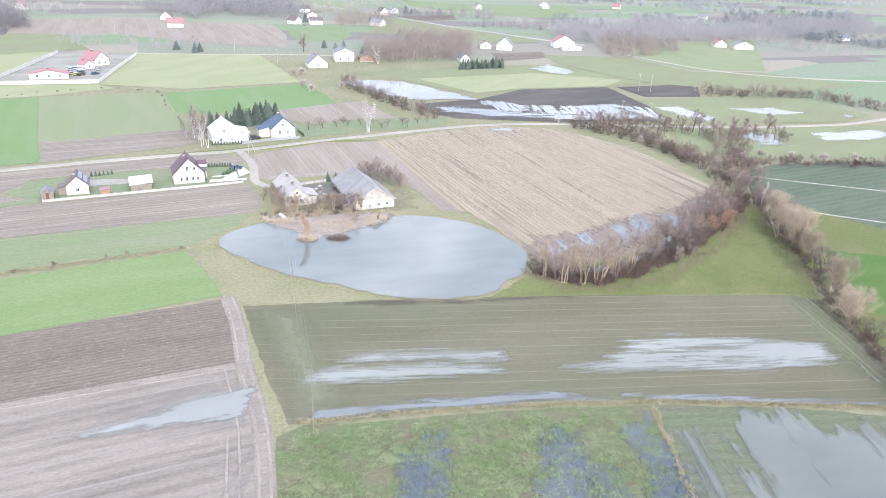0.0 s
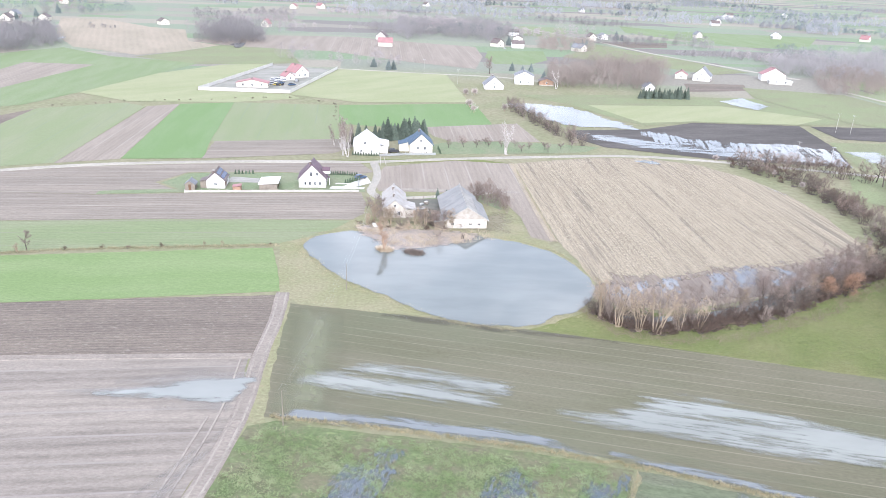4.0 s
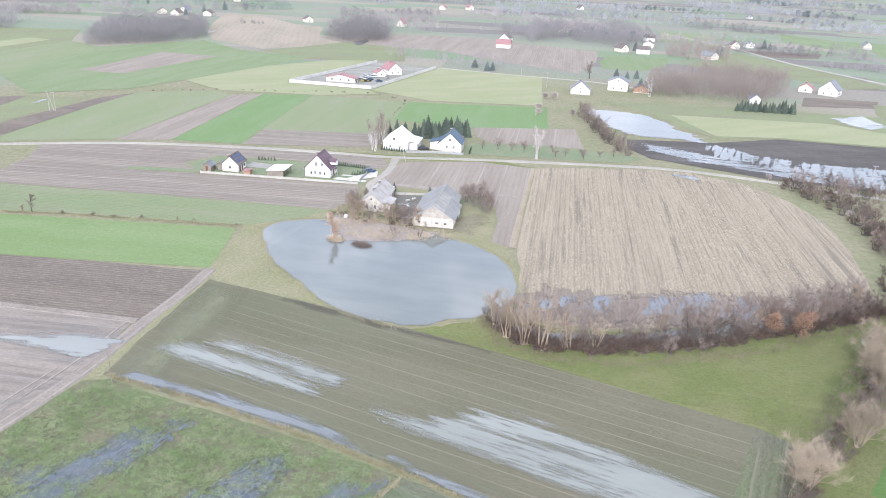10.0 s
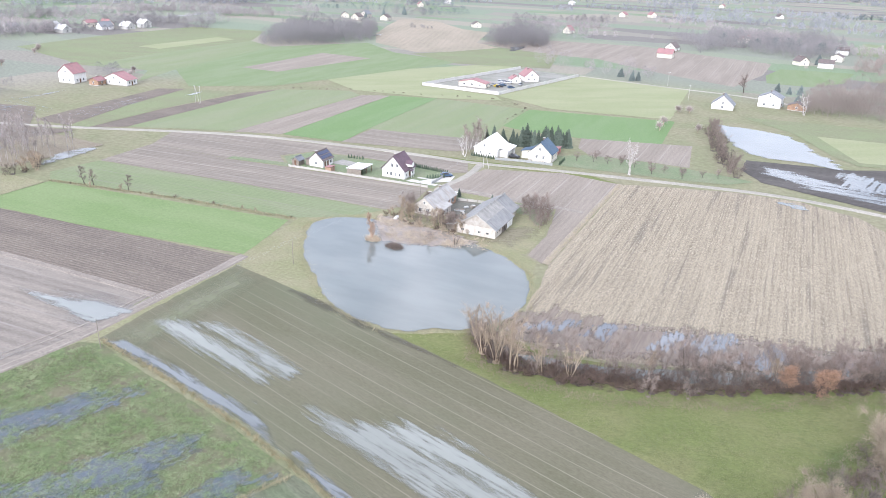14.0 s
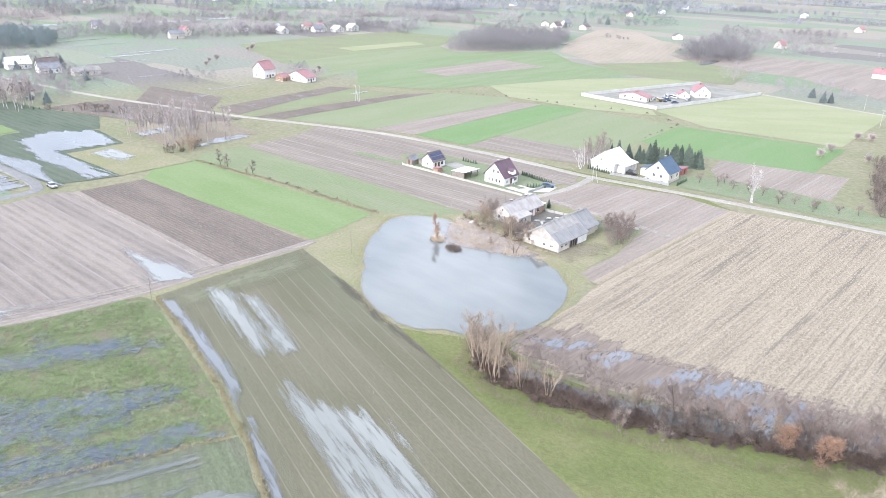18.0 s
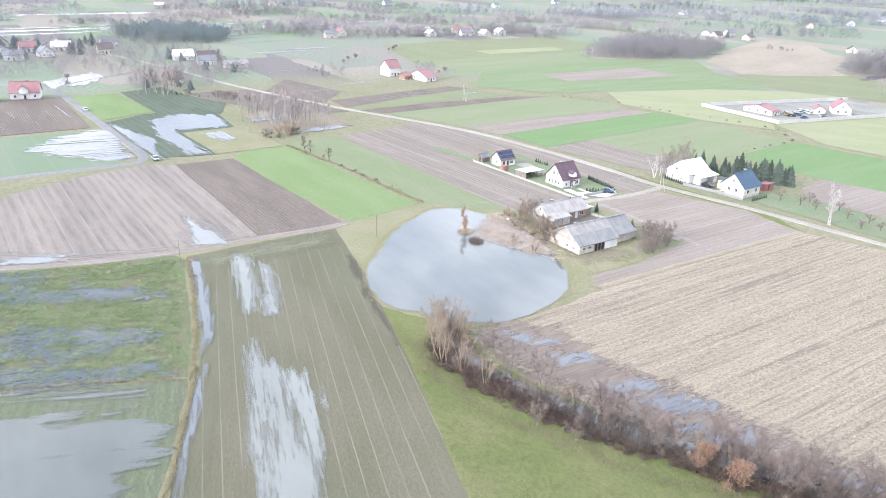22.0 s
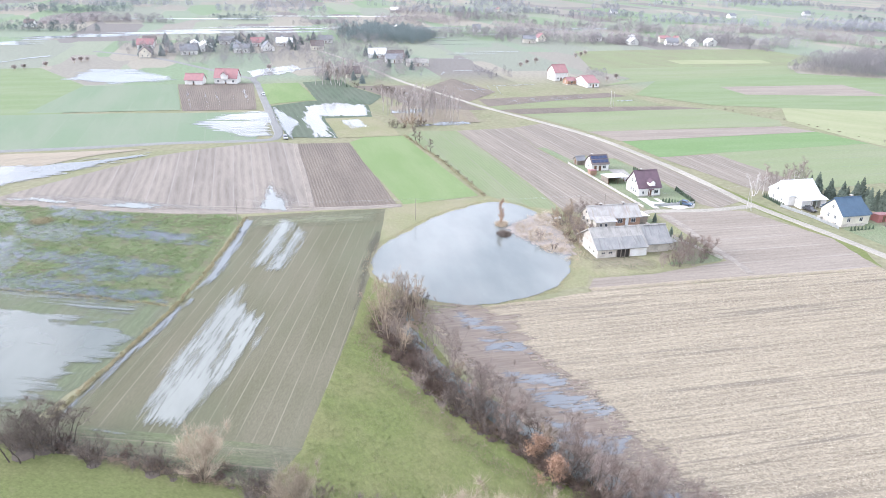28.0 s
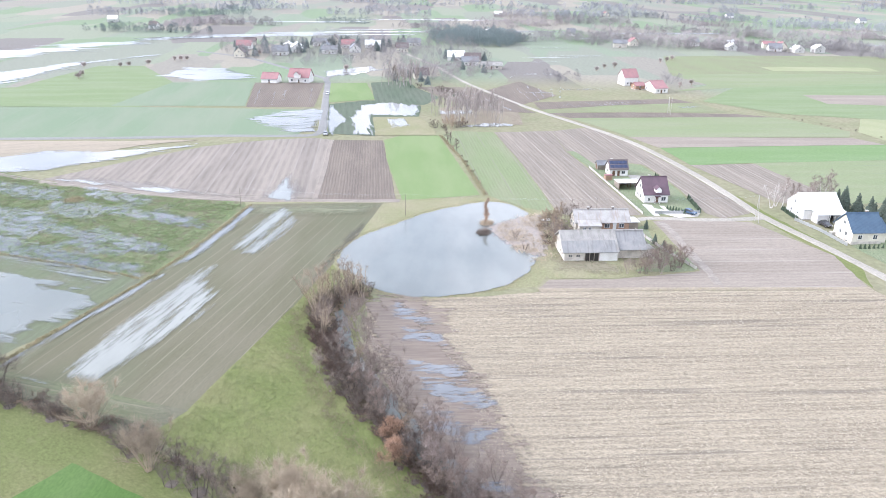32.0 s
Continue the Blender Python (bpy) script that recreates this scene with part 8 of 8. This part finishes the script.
PAINTS = [plain_material("car_paint_" + n, c, tuple(v * 0.9 for v in c), 0.25, 1.0, 0.5) for n, c in (("blue", (0.06, 0.10, 0.16)), ("white", (0.6, 0.6, 0.6)), ("dark", (0.05, 0.05, 0.055)), ("silver", (0.35, 0.36, 0.37)), ("red", (0.3, 0.05, 0.04)), ("yellow", (0.5, 0.38, 0.06)))]
car(-64.2, 219.2, 60, PAINTS[0], "dark blue car parked on a pale drive")
car(-118.5, 66, 25, PAINTS[3], "silver blue car at the road bend")
car(-210, 19.7, 205, PAINTS[1], "white car on the asphalt road")
car(-67, 257.5, 30, PAINTS[2], "dark car in the yard of the white house")
cr = random.Random(8)
for i in range(16):
    u, v = cr.random(), cr.random()
    car(-196 + 22 * u + 3 * v, 362 + 6 * u + 22 * v, cr.choice((20, 110, 60)), PAINTS[cr.choice((0, 1, 2, 3, 3, 1, 5))], "car parked in the walled gravel plot", "cars in the gravel plot")


def pole(x, y, h, label, brace=False, arms=1):
    ob = thing("utility_pole", pose(x, y, 0), label, "utility pole", "utility poles")
    arms = arms if h > 7.2 else 0
    tv, tf = [], []
    tube(tv, tf, (0, 0, -0.3), (0, 0, h), 0.09, 0.06, 8)
    part("shaft", (tv, tf), BOARD_WALL if h < 7.2 else CONCRETE, ob)
    if brace:
        tv, tf = [], []
        tube(tv, tf, (2.0, 0.9, -0.2), (0.1, 0.05, h - 0.4), 0.09, 0.07, 8)
        part("brace", (tv, tf), CONCRETE, ob)
    for k in range(arms):
        arm = part("crossarm", boxed(-0.8, 0.8, -0.05, 0.05, h - 0.35 - 0.6 * k, h - 0.25 - 0.6 * k), STEEL, ob)
        for ux in (-0.7, 0, 0.7):
            part("insulator", boxed(ux - 0.04, ux + 0.04, -0.04, 0.04, h - 0.25 - 0.6 * k, h - 0.07 - 0.6 * k), FRAME, arm)
    return ob


POLES = [(-20.0, 88.1, 6.4, False), (-31.9, 137.8, 6.6, False), (-47.5, 192.6, 7.0, False), (-64.6, 238.0, 8.0, True), (-93, 432, 8.5, False), (-126, 465, 8.5, False), (-228, 205, 8.5, True), (-226, 206.5, 8.5, False), (110, 390, 9.5, False), (116, 388, 9.5, False), (84, 322, 7.5, False), (96, 318, 7.5, False), (40, 770, 16, False)]
for x, y, h, b in POLES:
    pole(x, y, h, "braced concrete utility pole" if b else "slender concrete utility pole", b)


def wire(a, b, off, sag=0.7):
    r = np.linspace(0, 1, 13)
    p0, p1 = np.array((a[0], a[1], a[2] - 0.1)), np.array((b[0], b[1], b[2] - 0.1))
    d = np.array((-(p1 - p0)[1], (p1 - p0)[0], 0))
    d = d / np.linalg.norm(d) * off
    tv, tf = [], []
    pts = [p0 + (p1 - p0) * u + d - np.array((0, 0, sag * 4 * u * (1 - u))) for u in r]
    for i, q in enumerate(pts):
        tv += [q + (0.006 * math.cos(w), 0.006 * math.sin(w) * 0.3, 0.006 * math.sin(w)) for w in (0.5, 2.6, 4.7)]
        if i:
            tf += [(3 * i - 3 + j, 3 * i - 3 + (j + 1) % 3, 3 * i + (j + 1) % 3, 3 * i + j) for j in range(3)]
    return tagged(new("cable", mesh_of("cable", tv, tf, STEEL)), "thin sagging power cable between poles", "cable", "power cables")


for a, b in ((0, 1), (1, 2), (2, 3)):
    for off in (-0.6, 0.0, 0.6):
        wire(POLES[a], POLES[b], off)


def sliver_field(name, points, count, height, width, lean, mat, label, category, seed, spread=0.35):
    """Upright blades in tufts, as one piece."""
    r = np.random.RandomState(seed)
    pts = np.array(points)
    i = r.randint(0, len(pts), count)
    p = pts[i] + r.normal(0, spread, (count, 2))
    a = r.rand(count) * 2 * math.pi
    h = height * (0.5 + 0.7 * r.rand(count))
    side = np.stack([np.cos(a), np.sin(a), np.zeros(count)], 1) * width * (0.6 + 0.8 * r.rand(count, 1))
    base = np.stack([p[:, 0], p[:, 1], np.full(count, 0.14)], 1)
    tip = base + np.stack([r.normal(0, lean, count) * h, r.normal(0, lean, count) * h, h], 1)
    v = np.stack([base - side, base + side, tip], 1).reshape(-1, 3)
    me = bpy.data.meshes.new(name)
    me.vertices.add(len(v))
    me.vertices.foreach_set("co", v.ravel())
    me.loops.add(len(v))
    me.loops.foreach_set("vertex_index", np.arange(len(v)))
    me.polygons.add(count)
    me.polygons.foreach_set("loop_start", np.arange(count) * 3)
    me.update(calc_edges=True)
    me.materials.append(mat)
    return tagged(new(name, me), label, category, kind="stuff")


def in_outline(pts, n, seed, margin=0.0):
    r = np.random.RandomState(seed)
    xs, ys = [p[0] for p in pts], [p[1] for p in pts]
    x, y = r.uniform(min(xs), max(xs), n * 3), r.uniform(min(ys), max(ys), n * 3)
    k = signed_distance(x, y, list(pts)) > margin
    return list(zip(x[k][:n], y[k][:n]))


GRASS_DRY = plain_material("dry_grass_blades", (0.34, 0.295, 0.19), (0.26, 0.24, 0.14), 0.9, 0.3, vary=0.1)
GRASS_GREEN = plain_material("weed_leaves", (0.17, 0.23, 0.098), (0.255, 0.288, 0.158), 0.8, 0.15, vary=0.1)
GRASS_BROWN = plain_material("dead_weed_stalks", (0.22, 0.175, 0.135), (0.27, 0.22, 0.165), 0.9, 0.2, vary=0.1)
GRASS_PASTURE = plain_material("pasture_blades", (0.185, 0.19, 0.095), (0.132, 0.162, 0.068), 0.85, 0.12, vary=0.1)
# reeds in the shallow bay
REED_PTS = [p for p in in_outline([(-46, 174), (-38, 169), (-31, 167), (-24, 168.5), (-17, 174.5), (-9, 181.5), (-13, 186), (-26, 183), (-34, 182.5), (-46, 179)], 420, 5) if value_noise(np.array([p[0] * 0.3]), np.array([p[1] * 0.3]), 8)[0] > 0.46]
sliver_field("reed_fringe", REED_PTS, 4200, 0.75, 0.05, 1.5, REED, "broken tan reeds at the shallow end of the pond", "reeds", 6, 0.6)
sliver_field("reed_mat", [(-32.9 + 1.5 * math.cos(a), 163.0 + 1.0 * math.sin(a)) for a in np.linspace(0, 6.28, 12)] + [(-32.8, 162.9)] * 10, 1300, 0.9, 0.06, 0.8, REED, "mat of broken reeds round the dead tree", "reeds", 7, 0.5)
sliver_field("reed_islet", [(-25.4 + 1.8 * math.cos(a), 164.3 + 1.1 * math.sin(a)) for a in np.linspace(0, 6.28, 14)] + [(-25.4, 164.3)] * 10, 2400, 0.6, 0.05, 0.9, TWIG_DARK, "low dark islet of dead sedge in the pond", "reeds", 9, 0.5)
sliver_field("ditch_grass", along([(-23, 89.4), (-8, 92.2), (14, 95.8), (34, 97.6), (60, 97.9), (77, 97.6)], 0.35, 0.9, 34), 9000, 0.45, 0.035, 0.5, GRASS_DRY, "dry yellow grass along the field ditch", "grass", 10, 0.22)
sliver_field("ditch_grass_south", along([(34.2, 96), (33.6, 75), (34.2, 55), (35.5, 20)], 0.4, 0.8, 35), 3500, 0.5, 0.035, 0.5, GRASS_DRY, "dry grass between weed field and flood", "grass", 11, 0.25)
WEED_AREA = [(-24, 86), (0, 91.5), (33, 95.5), (33, 75), (34, 50), (35, -10), (-22, -10), (-19, 20), (-19, 45), (-21, 65)]
sliver_field("weed_leaves", [p for p in in_outline(WEED_AREA, 7000, 12, 0.4) if value_noise(np.array([p[0] * 0.5]), np.array([p[1] * 0.28]), 12)[0] > 0.36], 190000, 0.19, 0.05, 1.8, GRASS_GREEN, "low mottled green weeds in the marshy field", "weeds", 13, 0.36)
sliver_field("weed_stalks", in_outline(WEED_AREA, 3200, 14, 0.4), 30000, 0.26, 0.03, 1.1, GRASS_BROWN, "dead brown weed stalks", "weeds", 15, 0.5)
sliver_field("hedge_grass", along([(18, 148), (27, 140.8), (38, 140.8), (51, 147), (67, 162.5), (83, 184), (92, 202)], 0.5, 3.4, 36), 7000, 0.4, 0.03, 0.7, GRASS_BROWN, "dry tussock grass along the hedge foot", "grass", 16, 0.6)
sliver_field("bank_tufts", [p for p in along([(x * 1.035 + 0.6, y * 1.035 - 5.5) for x, y in POND + POND[:1]], 0.6, 2.2, 37)], 5000, 0.28, 0.035, 0.7, GRASS_DRY, "yellow grass tufts on the pond bank", "grass", 17, 0.5)
sliver_field("ditch_foot_grass", along([(80, 92), (82, 118), (86, 150), (92, 182), (97, 202)], 0.45, 5.0, 38), 7000, 0.4, 0.03, 0.7, GRASS_BROWN, "dry grass along the hedge ditch", "grass", 18, 0.6)
STALK = plain_material("maize_stalks", (0.42, 0.37, 0.295), (0.33, 0.29, 0.23), 0.9, 0.2, vary=0.1)
STUBBLE_AREA = [(9, 187), (-19, 261), (8, 284), (26, 292), (45, 291), (61, 280), (73, 264), (81, 244), (87, 222), (90, 208), (74, 190), (58, 186), (44, 178), (30, 172), (20, 166)]
sr = np.random.RandomState(41)
STALK_ROWS = []
for k in range(-60, 130):
    c, s = math.cos(radians(112)), math.sin(radians(112))
    u, v = sr.uniform(-40, 160, 420), k * 0.76
    STALK_ROWS += [(40 + a * c - v * s, 190 + a * s + v * c) for a in u]
STALK_ROWS = [p for p, d in zip(STALK_ROWS, signed_distance(np.array([p[0] for p in STALK_ROWS]), np.array([p[1] for p in STALK_ROWS]), STUBBLE_AREA)) if d > 0.3]
sliver_field("stubble_stalks", STALK_ROWS, 110000, 0.17, 0.038, 1.2, STALK, "short pale maize stalks standing in rows", "stubble", 42, 0.14)
sliver_field("pasture_tufts", in_outline([(12, 135), (76, 141), (84, 140), (88, 150), (94, 182), (92, 200), (84, 186), (68, 166), (52, 150), (38, 144)], 9000, 43), 26000, 0.2, 0.045, 0.9, GRASS_PASTURE, "short pasture grass tufts", "grass", 44, 0.3)
sliver_field("stubble_border", along([(7.2, 186.8), (-21.6, 261.5)], 0.35, 0.6, 39), 2200, 0.3, 0.035, 0.8, GRASS_DRY, "dry grass strip between two fields", "grass", 19, 0.3)
sliver_field("ditch_grass_west", along([(-59, 155.2), (-96, 136.6), (-137, 112.6)], 0.4, 1.4, 40), 4000, 0.5, 0.04, 0.6, GRASS_DRY, "dry grass along the narrow ditch", "grass", 20, 0.3)

sliver_field("straw_heap", [(-7.5 + 1.9 * math.cos(a), 35.6 + 2.2 * math.sin(a)) for a in np.linspace(0, 6.28, 16)] + [(-7.5, 35.6)] * 12, 2200, 0.55, 0.06, 1.0, GRASS_DRY, "flattened heap of dry straw in the weed field", "straw", 45, 0.7)

# dead tree standing in the pond
dead = thing("dead_tree", pose(-32.8, 162.8, 0.1), "broken dead tree trunk standing in the pond", "dead tree")
trunk, crown, _ = grow(seed=77, height=9.0, spread=1.7, stems=1, trunk_r=0.32, fork=0.12, limbs=24, twigs=900, twig_len=1.0, twig_w=0.035, upright=1.1, sub=3, base_spread=0.5)
DEAD_WOOD = bark_material("dead_wood", (0.44, 0.325, 0.245), (0.35, 0.25, 0.185))
part("trunk", trunk, DEAD_WOOD, dead)
part("broken_limb", crown, DEAD_WOOD, dead)
stub = thing("dead_stump", pose(-16.5, 178.2, 0.1), "thin dead stump at the water's edge", "dead tree")
trunk, crown, _ = grow(seed=79, height=3.2, spread=0.9, stems=2, trunk_r=0.14, fork=0.4, limbs=5, twigs=120, twig_len=0.6, twig_w=0.02, base_spread=0.3)
part("trunk", trunk, BARK_DARK, stub)
part("crown", crown, TWIG_GREY, stub)
# rowing boat hull and scrap in the farmyard
boat = thing("upturned_boat", pose(-42.0, 178.6, 0.1, 0, 0, 35), "pale upturned boat on the bank", "boat")
part("hull", prism(bmesh.new(), [(-0.55, 0), (0.55, 0), (0.4, 0.35), (0, 0.48), (-0.4, 0.35)], -1.4, 1.4), FRAME, boat)
for i in range(16):
    sx, sy = -40 + 13 * cr.random(), 193 + 12 * cr.random()
    if -38 < sx < -26 and 196 < sy < 207:
        junk = thing("scrap_pile", pose(sx, sy, 0.1, 0, 0, cr.uniform(0, 180)), "heap of farmyard scrap and boards", "scrap")
        part("board", boxed(-0.8, 0.8, -0.3, 0.3, 0, 0.35, bevel=0.06), cr.choice((BOARD_WALL, FRAME, STEEL)), junk)
        part("sheet", boxed(-0.5, 0.6, -0.1, 0.5, 0.36, 0.5), cr.choice((BOARD_WALL, PALE_CONCRETE)), junk)
